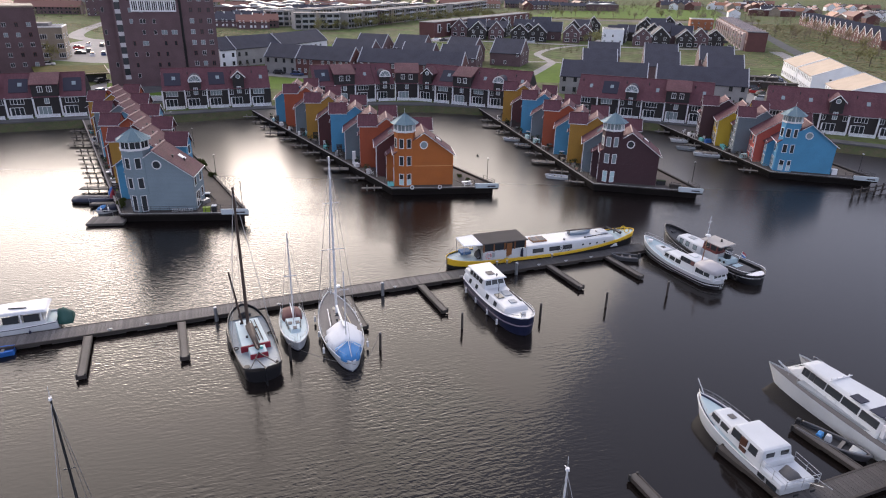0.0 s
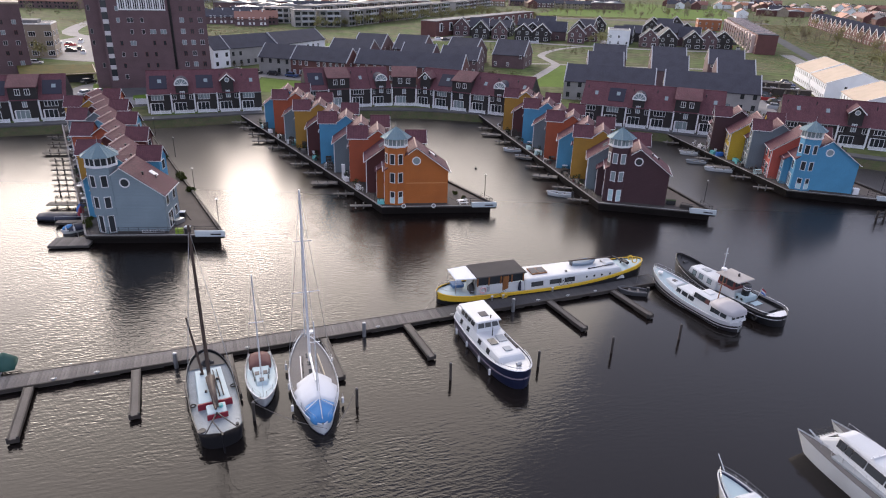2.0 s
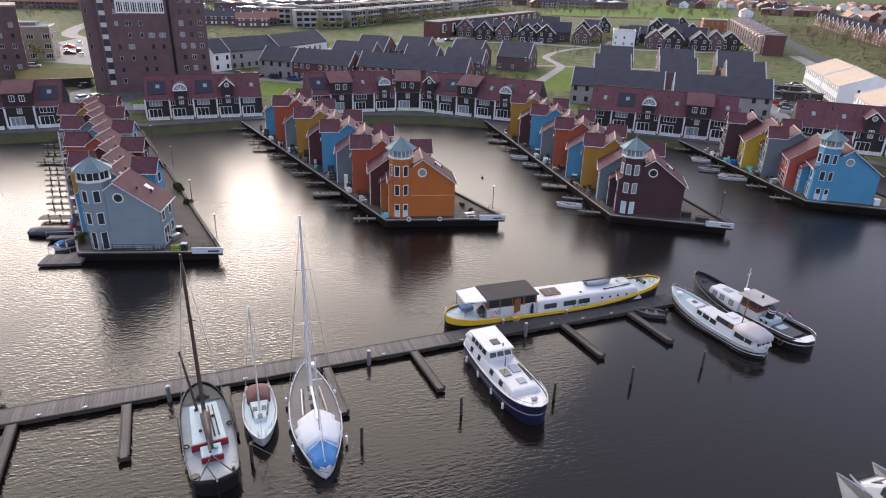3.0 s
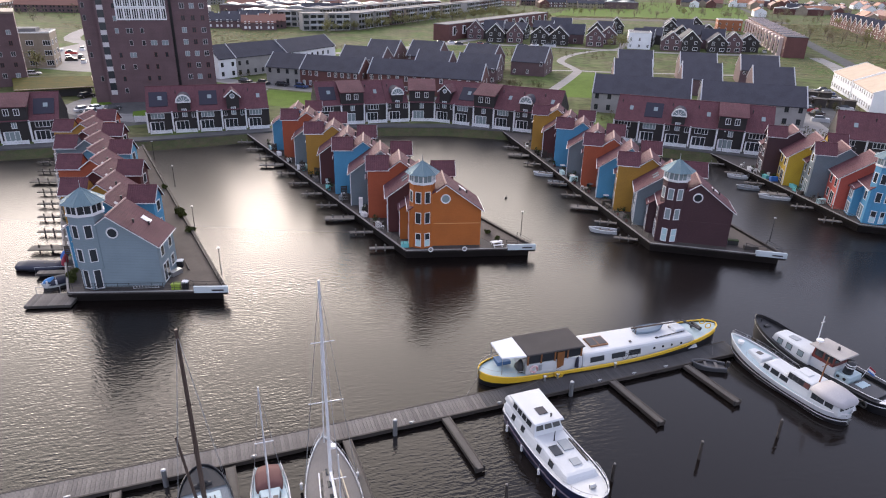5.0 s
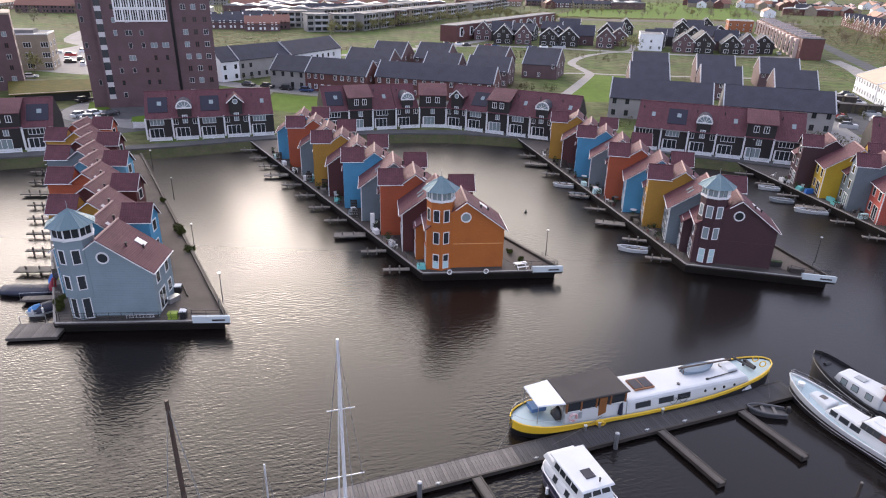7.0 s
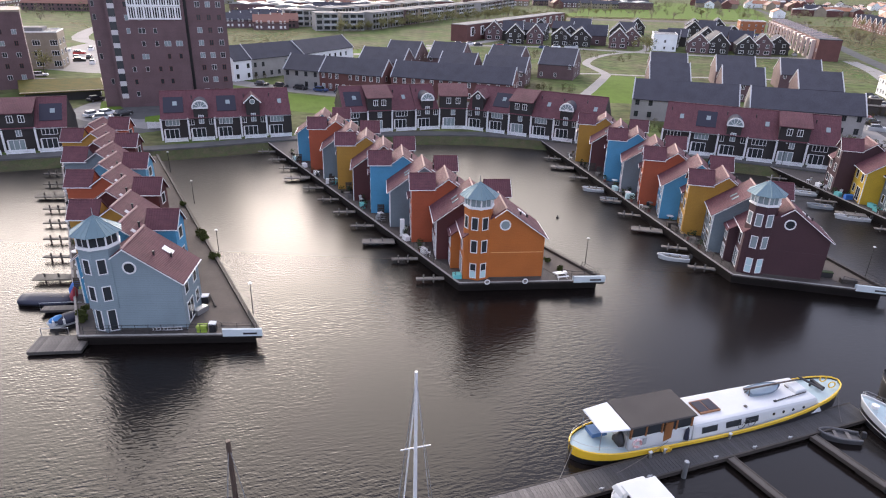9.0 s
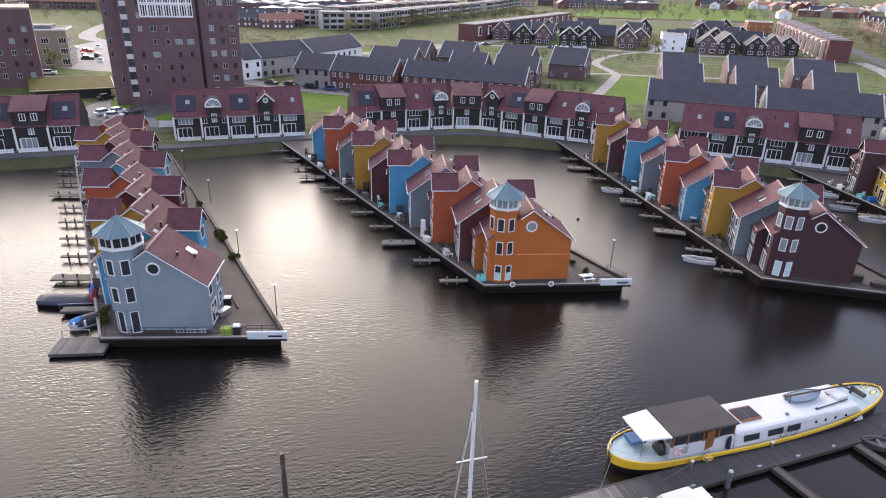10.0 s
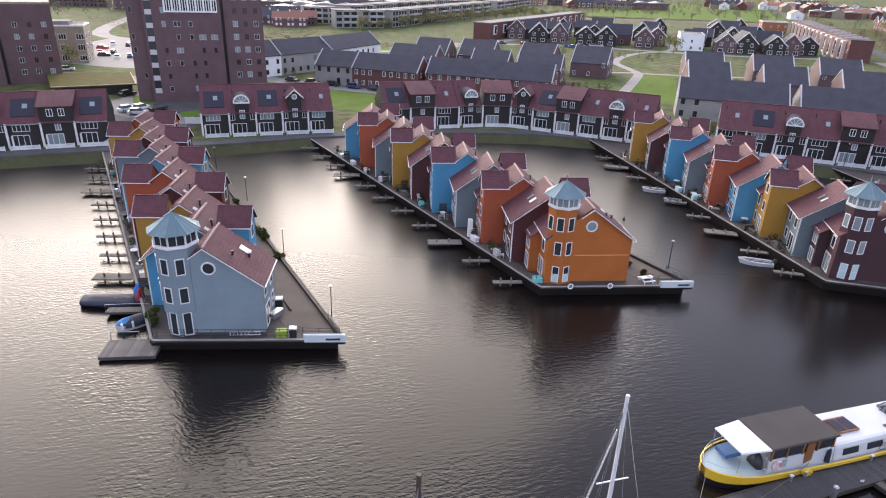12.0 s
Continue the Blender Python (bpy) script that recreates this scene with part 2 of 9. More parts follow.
# ---- building helpers ----
def quad_box(bm, x0, x1, y0, y1, z0, z1):
    v = [bm.verts.new(c) for c in ((x0, y0, z0), (x1, y0, z0), (x1, y1, z0), (x0, y1, z0), (x0, y0, z1), (x1, y0, z1), (x1, y1, z1), (x0, y1, z1))]
    for f in ((0, 3, 2, 1), (4, 5, 6, 7), (0, 1, 5, 4), (1, 2, 6, 5), (2, 3, 7, 6), (3, 0, 4, 7)):
        bm.faces.new([v[i] for i in f])
    return bm


def prism(bm, pts, along):
    """A closed solid: a polygon of 3D points pushed along a vector."""
    a = [bm.verts.new(p) for p in pts]
    b = [bm.verts.new(Vector(p) + Vector(along)) for p in pts]
    bm.faces.new(a)
    bm.faces.new(list(reversed(b)))
    for i in range(len(a)):
        j = (i + 1) % len(a)
        bm.faces.new([a[j], a[i], b[i], b[j]])
    return bm


def tube(bm, p, q, r0, r1=None, sides=6):
    """A straight round bar from p to q."""
    p, q = Vector(p), Vector(q)
    r1 = r0 if r1 is None else r1
    turn = (q - p).to_track_quat("Z", "Y")
    rings = []
    for c, r in ((p, r0), (q, r1)):
        rings.append([bm.verts.new(c + turn @ Vector((r * math.cos(2 * math.pi * i / sides), r * math.sin(2 * math.pi * i / sides), 0))) for i in range(sides)])
    for i in range(sides):
        j = (i + 1) % sides
        bm.faces.new([rings[0][i], rings[0][j], rings[1][j], rings[1][i]])
    bm.faces.new(list(reversed(rings[0])))
    bm.faces.new(rings[1])
    return bm


def ring(bm, centre, axis, r, thick, sides=20, wall=5):
    """A torus round an axis."""
    turn = Vector(axis).to_track_quat("Z", "Y")
    c = Vector(centre)
    vs = []
    for i in range(sides):
        a = 2 * math.pi * i / sides
        vs.append([bm.verts.new(c + turn @ Vector(((r + thick * math.cos(b)) * math.cos(a), (r + thick * math.cos(b)) * math.sin(a), thick * math.sin(b))))
                   for b in (2 * math.pi * k / wall for k in range(wall))])
    for i in range(sides):
        for k in range(wall):
            bm.faces.new([vs[i][k], vs[(i + 1) % sides][k], vs[(i + 1) % sides][(k + 1) % wall], vs[i][(k + 1) % wall]])
    return bm


def disc(bm, centre, axis, r, depth, sides=20):
    c, a = Vector(centre), Vector(axis).normalized()
    return tube(bm, c - a * depth / 2, c + a * depth / 2, r, r, sides)


def mesh_of(name, bm, material, smooth=False):
    bmesh.ops.recalc_face_normals(bm, faces=bm.faces)
    me = bpy.data.meshes.new(name)
    bm.to_mesh(me)
    bm.free()
    me.materials.append(material)
    if smooth:
        for p in me.polygons:
            p.use_smooth = True
    return me


def part(name, bm, material, parent, label="", smooth=False):
    ob = new(name, mesh_of(name, bm, material, smooth))
    ob.parent = parent
    if label:
        ob["label"] = label
    return ob


def shared(name, me, parent, m=None, label=""):
    """One more object on a mesh that is there already."""
    ob = new(name, me)
    ob.parent = parent
    if m is not None:
        ob.matrix_basis = m
    if label:
        ob["label"] = label
    return ob


def thing(name, m, label, category, group="", kind=""):
    ob = new(name)
    ob.empty_display_size = 0.5
    ob.matrix_basis = m
    return tagged(ob, label, category, group, kind)


def single(name, bm, material, label, category="", group="", kind="", m=None, smooth=False):
    ob = new(name, mesh_of(name, bm, material, smooth))
    if m is not None:
        ob.matrix_basis = m
    return tagged(ob, label, category, group, kind)


def B():
    return bmesh.new()


def lattice(bm, xs, zs, y0, y1):
    """One joined frame of upright bars (spans in x) and level bars (spans in z)."""
    px, pz = [v for a in xs for v in a], [v for a in zs for v in a]
    nx, nz = len(px) - 1, len(pz) - 1
    solid = lambda i, j: 0 <= i < nx and 0 <= j < nz and (i % 2 == 0 or j % 2 == 0)
    got = {}
    def v(i, j, y):
        if (i, j, y) not in got:
            got[i, j, y] = bm.verts.new((px[i], y, pz[j]))
        return got[i, j, y]
    for i in range(nx):
        for j in range(nz):
            if not solid(i, j):
                continue
            bm.faces.new([v(i, j, y0), v(i + 1, j, y0), v(i + 1, j + 1, y0), v(i, j + 1, y0)])
            for di, dj, a, b in ((-1, 0, (i, j), (i, j + 1)), (1, 0, (i + 1, j + 1), (i + 1, j)), (0, -1, (i + 1, j), (i, j)), (0, 1, (i, j + 1), (i + 1, j + 1))):
                if not solid(i + di, j + dj):
                    bm.faces.new([v(*a, y0), v(*b, y0), v(*b, y1), v(*a, y1)])


def sweep(bm, pts, r, sides=5):
    """One round bar along a bent line."""
    pts = [Vector(p) for p in pts]
    last = None
    for i, p in enumerate(pts):
        d = (pts[min(i + 1, len(pts) - 1)] - pts[max(i - 1, 0)]).normalized()
        side = d.cross(Vector((0, 0, 1)))
        side = side.normalized() if side.length > 1e-4 else Vector((1, 0, 0))
        up = side.cross(d)
        row = [bm.verts.new(p + side * r * math.cos(2 * math.pi * k / sides) + up * r * math.sin(2 * math.pi * k / sides)) for k in range(sides)]
        if last:
            for k in range(sides):
                bm.faces.new([last[k], last[(k + 1) % sides], row[(k + 1) % sides], row[k]])
        else:
            bm.faces.new(list(reversed(row)))
        last = row
    bm.faces.new(last)
    return bm


WIN_CACHE = {}


def window(parent, m, w, h, frame_w=0.1, pane=None, bars=(1, 1), name="window", frame_mat=None, label=""):
    """A window on a wall: its own frame with bars and a pane, set at m (x along the wall, z up, -y outward), centre at its foot."""
    pane = pane or PANE
    frame_mat = frame_mat or WHITE
    key = (round(w, 2), round(h, 2), frame_w, pane.name, bars, frame_mat.name)
    if key not in WIN_CACHE:
        bm = B()
        xs = [(-w / 2, -w / 2 + frame_w)] + [(-w / 2 + w * i / bars[0] - 0.045, -w / 2 + w * i / bars[0] + 0.045) for i in range(1, bars[0])] + [(w / 2 - frame_w, w / 2)]
        zs = [(0, frame_w)] + [(h * i / bars[1] - 0.035, h * i / bars[1] + 0.035) for i in range(1, bars[1])] + [(h - frame_w, h)]
        lattice(bm, xs, zs, -0.06, 0.02)
        f = mesh_of("window_frame", bm, frame_mat)
        bm = B()
        quad_box(bm, -w / 2 + frame_w * 0.9, w / 2 - frame_w * 0.9, -0.025, 0.0, frame_w * 0.9, h - frame_w * 0.9)
        WIN_CACHE[key] = f, mesh_of("pane", bm, pane)
    f, p = WIN_CACHE[key]
    ob = shared(name, f, parent, m, label)
    shared("pane", p, ob)
    return ob

# ---- water, ground and quay ----
bm = B()
vs = [bm.verts.new(c) for c in ((-2600, -600, 0), (2600, -600, 0), (2600, 400, 0), (-2600, 400, 0))]
bm.faces.new(vs)
single("water", bm, WATER, "dark rippled harbour water reflecting a bright hazy sky", "water", kind="structure")

SHORE = [(-420, 15), (-150, 101), (-87, 129), (-59, 141.5), (-44, 149.5), (-30, 155), (-17, 158.3), (-6, 159.6), (2, 158.8), (11, 157.3), (32, 150.3), (53, 143), (88, 125.5), (150, 99), (420, 0)]


def shift(poly, d):
    """The line moved d metres away from the water."""
    out = []
    for i, (x, y) in enumerate(poly):
        a = Vector(poly[max(i - 1, 0)])
        b = Vector(poly[min(i + 1, len(poly) - 1)])
        t = (b - a).normalized()
        out.append((x - t.y * d, y + t.x * d))
    return out


def strip(bm, a, b, za, zb):
    va = [bm.verts.new((x, y, za)) for x, y in a]
    vb = [bm.verts.new((x, y, zb)) for x, y in b]
    for i in range(len(a) - 1):
        bm.faces.new([va[i], va[i + 1], vb[i + 1], vb[i]])


GZ = 1.6
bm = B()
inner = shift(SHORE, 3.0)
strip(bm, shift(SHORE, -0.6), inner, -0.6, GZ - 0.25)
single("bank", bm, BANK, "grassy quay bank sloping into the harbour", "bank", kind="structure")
# quay walk between bank and gardens
bm = B()
a, b = shift(SHORE, 3.0), shift(SHORE, 6.2)
strip(bm, a, b, GZ, GZ)
strip(bm, shift(SHORE, 2.95), a, GZ - 0.3, GZ)
single("pavement", bm, ASPHALT_DARK, "narrow dark grey paved walk along the quay", "pavement", kind="structure")
# one sheet of ground to the horizon
bm = B()
g0 = shift(SHORE, 6.2)
va = [bm.verts.new((x, y, GZ)) for x, y in g0]
vb = [bm.verts.new((x * 3.2, 420 + 0 * y, GZ)) for x, y in g0]
vc = [bm.verts.new((x * 12, 4200, GZ)) for x, y in g0]
for i in range(len(g0) - 1):
    bm.faces.new([va[i], va[i + 1], vb[i + 1], vb[i]])
    bm.faces.new([vb[i], vb[i + 1], vc[i + 1], vc[i]])
single("ground", bm, GRASS, "rough green and brown grassland behind the quay", "ground", kind="structure")


def flat(name, pts, z, material, label, category):
    bm = B()
    prism(bm, [(x, y, z) for x, y in pts], (0, 0, -0.15))
    return single(name, bm, material, label, category, kind="structure")


def ribbon(name, line, width, z, material, label, category):
    """A road or path of even width along a bent line."""
    n = len(line)
    fine = []
    for i in range(n - 1):
        p0, p1, p2, p3 = (Vector(line[max(0, min(n - 1, k))]) for k in (i - 1, i, i + 1, i + 2))
        for s in range(6):
            t = s / 6
            fine.append(0.5 * ((2 * p1) + (p2 - p0) * t + (2 * p0 - 5 * p1 + 4 * p2 - p3) * t * t + (3 * p1 - p0 - 3 * p2 + p3) * t ** 3))
    fine.append(Vector(line[-1]))
    fine = [(p.x, p.y) for p in fine]
    bm = B()
    strip(bm, shift(fine, -width / 2), shift(fine, width / 2), z, z)
    return single(name, bm, material, label, category, kind="structure")

# ---- houses on the piers ----
DECK_Z = 1.3
HW_L, HW_R, APEX, DEPTH = -3.1, 6.1, 1.5, 5.5      # side walls, ridge line and depth of one house
STEP_U, STEP_V = -2.65, 5.49                         # from one house to the next behind it
RIDGE, SLOPE, BOX_EAVE = 8.5, 0.73, 7.3
LOW_EAVE = RIDGE - SLOPE * (HW_R - APEX)


def slab(bm, a, b, along, thick):
    """A sloping roof plate from edge point a to b, pushed along a vector, with its thickness upward."""
    a, b = Vector(a), Vector(b)
    up = Vector((0, 0, thick))
    return prism(bm, [a, b, b + up, a + up], along)


WING_V = {-1: (0.0, 2.85), 1: (2.62, DEPTH - 0.03)}   # the tall wing is flush with the front on one side, with the back on the other
WING_RISE = 1.5
# ridge tile paler than the roof: light on the ridge put into its colour
RIDGE_LIT = mat("lit_ridge_tile", (0.33, 0.215, 0.2), 0.75, grain=0.25, scale=6.0)
LEAD = mat("pale_lead_flashing", (0.44, 0.43, 0.45), 0.6, grain=0.25, scale=5.0)


def side_windows(root, sign, boxed, pale):
    """Doors and windows of a side wall; sign -1: the wall at low x."""
    x = HW_L if sign < 0 else HW_R
    rz = -90 if sign < 0 else 90
    mid = DEPTH / 2
    window(root, pose(x, mid - 0.9, 0.15, 0, 0, rz), 1.9, 2.2, 0.12, pale, (2, 1), "glazed_door")
    window(root, pose(x, mid + 1.4, 0.9, 0, 0, rz), 1.1, 1.4, 0.1, None, (1, 1))
    window(root, pose(x, mid - 1.3, 3.2, 0, 0, rz), 1.1, 1.45, 0.1, None, (1, 1))
    window(root, pose(x, mid + 1.3, 3.2, 0, 0, rz), 1.1, 1.45, 0.1, None, (1, 1))
    if boxed:
        window(root, pose(x, sum(WING_V[sign]) / 2, 5.65, 0, 0, rz), 1.2, 1.35, 0.1, None, (1, 1))


def make_house(clad, box_side, tower=False, label=""):
    """One timber house; box_side -1 or 1: the side on which the tall cross wing stands. Built at the origin, front wall along x."""
    name = "tower_house" if tower else "house"
    root = thing(name, Matrix(), label, "house", "timber houses on the piers")
    wall = CLAD[clad]
    s = -1 if box_side < 0 else 1      # towards the tall side
    ub, ul = (HW_L, HW_R) if s < 0 else (HW_R, HW_L)
    ue = APEX + s * (RIDGE - BOX_EAVE) / SLOPE
    mid = DEPTH / 2
    bm = B()
    left = -2.3 if tower and clad == "grey" else HW_L      # the broad grey tower stands over that corner
    prism(bm, [(left, 0, 0), (HW_R, 0, 0), (HW_R, 0, LOW_EAVE), (APEX, 0, RIDGE), (left, 0, RIDGE - SLOPE * (APEX - left))], (0, DEPTH - 0.02, 0))
    part("wall", bm, wall, root)
    v0, v1 = WING_V[s]
    if not tower:
        vm = (v0 + v1) / 2
        top = BOX_EAVE + WING_RISE
        k = WING_RISE / (vm - v0)
        bm = B()
        prism(bm, [(ub + s * 0.004, v0 - 0.004, 2.0), (ub + s * 0.004, v1, 2.0), (ub + s * 0.004, v1, BOX_EAVE), (ub + s * 0.004, vm, top - 0.02), (ub + s * 0.004, v0 - 0.004, BOX_EAVE)], (ue - ub, 0, 0))
        part("cross_wing", bm, wall, root)
        outer, inner = ub + s * 0.28, ue - s * 0.12
        for v, way in ((v0 - 0.22, -1), (v1 + 0.2, 1)):
            edge = top - k * abs(v - vm)
            bm = B()
            prism(bm, [(outer, vm, top), (outer, v, edge), (inner, v, edge), (inner, vm, top)], (0, 0, 0.14))
            part("roof", bm, ROOF_X, root)
            bm = B()
            quad_box(bm, min(outer, inner), max(outer, inner), min(v, v + way * 0.07), max(v, v + way * 0.07), edge + 0.02, edge + 0.11)
            part("gutter", bm, WHITE, root)
            bm = B()
            slab(bm, (outer + s * 0.05, vm, top - 0.05), (outer + s * 0.05, v, edge - 0.05), (-s * 0.05, 0, 0), 0.13)
            part("verge_board", bm, WHITE, root)
        bm = B()
        tube(bm, (outer, vm, top + 0.13), (inner, vm, top + 0.13), 0.09, 0.09, 6)
        part("ridge_cap", bm, ROOF_X, root)
    # the two slopes of the main roof; where the wing rises the slope stops at its foot
    run = abs(HW_R - APEX) + 0.38
    for way in (1, -1):
        spans = [(-0.3, DEPTH, run)]
        if way == s and not tower:
            short = abs(ue - APEX) + 0.05
            spans = [(-0.3, v1, short), (v1, DEPTH, run)] if s < 0 else [(-0.3, v0, run), (v0, DEPTH, short)]
        if tower and way < 0:
            run = APEX - left + 0.25
            spans = [(0.0, DEPTH, run)]
        for a, b, r in spans:
            lo = APEX + way * r
            bm = B()
            slab(bm, (APEX, a, RIDGE), (lo, a, RIDGE - SLOPE * r), (0, b - a, 0), 0.16)
            part("roof", bm, ROOF, root)
            if r == run:
                zl = RIDGE - SLOPE * r
                bm = B()
                quad_box(bm, min(lo, lo + way * 0.09), max(lo, lo + way * 0.09), a - 0.02, b - 0.02, zl + 0.02, zl + 0.11)
                part("gutter", bm, WHITE, root)
            if a < 0 or tower:
                if tower and way < 0:
                    r = 1.3          # the rest stands behind the tower
                bm = B()
                slab(bm, (APEX, -0.35, RIDGE - 0.02), (APEX + way * r, -0.35, RIDGE - SLOPE * r - 0.02), (0, 0.05, 0), 0.12)
                part("verge_board", bm, WHITE, root)
    bm = B()
    tube(bm, (APEX, -0.3, RIDGE + 0.16), (APEX, DEPTH, RIDGE + 0.16), 0.12, 0.12, 6)
    part("ridge_cap", bm, RIDGE_LIT, root)
    # corner board
    bm = B()
    quad_box(bm, ul - 0.06, ul + 0.06, -0.03, 0.10, 0.0, LOW_EAVE - 0.1)
    part("corner_board", bm, wall if tower else WHITE, root)
    # roof pipes, with a lead flashing before the lower one
    ang = math.atan(SLOPE)
    for du, dv in ((2.0, 1.6), (3.1, 2.9)) if tower else ((1.35, 1.95),):
        z = RIDGE - SLOPE * du
        bm = B()
        tall = 0.5 if tower else 0.72
        tube(bm, (APEX + du, dv, z), (APEX + du, dv, z + tall), 0.1, 0.1, 8)
        tube(bm, (APEX + du, dv, z + tall - 0.06), (APEX + du, dv, z + tall + 0.06), 0.14, 0.14, 8)
        part("flue", bm, BLACK_MET, root)
    if not tower:
        bm = B()
        quad_box(bm, -0.4, 0.4, -0.28, 0.28, 0.0, 0.035)
        o = part("flashing", bm, LEAD, root, "pale lead roof flashing")
        o.matrix_basis = Matrix.Translation((APEX + 1.35, 0.7, RIDGE - SLOPE * 1.35 + 0.165)) @ Matrix.Rotation(ang, 4, 'Y')
    lights = [(2.6, mid + 0.9)] if tower else [(-2.2, 1.5), (-2.2, 2.7)] if s > 0 and clad in ("maroon", "slate") else []
    for du, dv in lights:
        bm = B()
        quad_box(bm, -0.55 if tower else -0.45, 0.55 if tower else 0.45, -0.42 if tower else -0.2, 0.42 if tower else 0.2, 0, 0.07)
        o = part("skylight", bm, WHITE if tower else PANE_PALE, root, "bright roof skylight")
        o.matrix_basis = Matrix.Translation((APEX + du, dv, RIDGE - SLOPE * abs(du) + 0.17)) @ Matrix.Rotation(math.copysign(ang, du), 4, 'Y')
    if left == HW_L:
        side_windows(root, box_side, not tower, PANE_PALE)
    side_windows(root, -box_side, False, PANE)
    if tower:
        front_tower(root, wall, clad)
    return root


PALE_ORANGE = mat("pale_orange_paint", (0.62, 0.32, 0.13), 0.6, grain=0.1)


def front_tower(root, wall, clad):
    """The eight-sided corner tower with its glazed lantern, round window, doors and porch."""
    cx, cy, ap = (-1.12, 1.2, 1.72) if clad == "grey" else (-1.42, 1.1, 1.5)
    R = ap / math.cos(math.pi / 8)
    def octo(r, z):
        return [(cx + r * math.cos(i * math.pi / 4), cy + r * math.sin(i * math.pi / 4), z) for i in range(8)]
    foot = 2.45 if clad == "grey" else 0.0
    bm = B()
    prism(bm, octo(R, foot), (0, 0, 8.62 - foot))
    part("tower", bm, wall, root)
    if foot:
        bm = B()
        prism(bm, octo(R - 0.2, 0), (0, 0, foot + 0.02))
        part("tower_foot", bm, wall, root)
    bm = B()
    prism(bm, octo(R + 0.14, 8.6), (0, 0, 0.16))
    prism(bm, octo(R + 0.06, 8.7), (0, 0, 0.14))
    for i in range(8):
        p = Vector(octo(R - 0.02, 8.8)[i])
        tube(bm, p, p + Vector((0, 0, 1.1)), 0.09, 0.09, 6)
        q = Vector(octo(R - 0.02, 8.8)[(i + 1) % 8])
        w = p.lerp(q, 0.5)
        tube(bm, w, w + Vector((0, 0, 1.1)), 0.04, 0.04, 4)
    prism(bm, octo(R + 0.05, 9.75), (0, 0, 0.2))
    lantern = part("lantern", bm, WHITE, root, "white framed glass lantern")
    bm = B()
    prism(bm, octo(R - 0.06, 8.86), (0, 0, 0.95))
    part("pane", bm, PANE if clad == "grey" else PANE_PALE, lantern)
    bm = B()
    low, top = octo(R + (0.45 if clad == "grey" else 0.62), 9.88), Vector((cx, cy, 11.35))
    v = [bm.verts.new(p) for p in low]
    t = bm.verts.new(top)
    for i in range(8):
        bm.faces.new([v[i], v[(i + 1) % 8], t])
    bm.faces.new(list(reversed(v)))
    cone = part("tower_roof", bm, ZINC, root, "blue-grey zinc pointed roof")
    bm = B()
    for i in range(8):
        tube(bm, low[i], top, 0.05, 0.03, 4)
        for f in (0.33, 0.66):
            e = Vector(low[i]).lerp(Vector(low[(i + 1) % 8]), f)
            tube(bm, e, e.lerp(top, 0.86), 0.025, 0.02, 4)
    part("roof_seam", bm, ZINC, cone)
    bm = B()
    tube(bm, top - Vector((0, 0, 0.1)), top + Vector((0, 0, 0.75)), 0.045, 0.02, 6)
    part("finial", bm, STEEL, cone)
    for deg in (-67.5, -22.5, 22.5):
        nx, ny = math.sin(radians(deg)), -math.cos(radians(deg))
        for z, h in ((6.12, 1.55), (3.38, 1.55)):
            window(root, pose(cx + nx * ap, cy + ny * ap, z, 0, 0, deg), 0.8, h, 0.085, PANE if clad != "purple" else PANE_PALE)
        k = ap - 0.18 if foot else ap
        door = window(root, pose(cx + nx * k, cy + ny * k, 0.25 if not foot else 0.1, 0, 0, deg), 0.78, 1.85 if not foot else 2.3, 0.085, PANE, (1, 2 if not foot else 1), "glazed_door", WHITE)
        if not foot:
            bm = B()
            quad_box(bm, -0.32, 0.32, -0.05, -0.026, 0.08, 1.75 if clad == "purple" else 0.85)
            part("door_panel", bm, PALE_DOOR, door, "pale blue door panel")
    # round window in the gable
    bm = B()
    wx = APEX + (0.25 if clad == "grey" else 0.0)
    ring(bm, (wx, -0.02, 6.6), (0, 1, 0), 0.56, 0.09)
    o = part("round_window", bm, WHITE, root)
    bm = B()
    disc(bm, (wx, 0.0, 6.6), (0, 1, 0), 0.54, 0.05)
    part("pane", bm, PANE if clad in ("grey", "purple") else PANE_PALE, o)
    # storey board across the gable
    bm = B()
    quad_box(bm, 0.02, HW_R - 0.05, -0.025, 0.0, 3.22, 3.31)
    part("storey_board", bm, PALE_ORANGE if clad == "orange" else wall, root)
    bm = B()
    quad_box(bm, -0.1, HW_R + 0.02, -0.05, 0.0, 0.0, 0.16)
    part("plinth", bm, CONCRETE_DARK, root)
    if clad == "grey":
        return
    # waterside bay with its lean-to roof
    bm = B()
    prism(bm, [(HW_L - 1.1, 2.9, 0), (HW_L - 0.003, 2.9, 0), (HW_L - 0.003, 2.9, 4.95), (HW_L - 1.1, 2.9, 4.2)], (0, 2.2, 0))
    part("bay", bm, wall, root)
    bm = B()
    slab(bm, (HW_L - 0.3, 2.7, 4.86), (HW_L - 1.4, 2.7, 4.07), (0, 2.6, 0), 0.12)
    part("bay_roof", bm, ROOF_X, root)
    for z in (0.2, 2.6):
        window(root, pose(HW_L - 1.1, 4.0, z, 0, 0, -90), 1.5, 1.8, 0.12, PANE_PALE, (2, 1))


HOUSE_WORDS = {"grey": "pale blue-grey", "orange": "bright orange", "purple": "dark aubergine", "blue": "bright blue", "maroon": "dark maroon", "red": "rust red",
               "slate": "slate grey", "ochre": "mustard yellow", "coral": "coral red", "yellow": "lemon yellow", "skyblue": "sky blue"}
MADE = {}


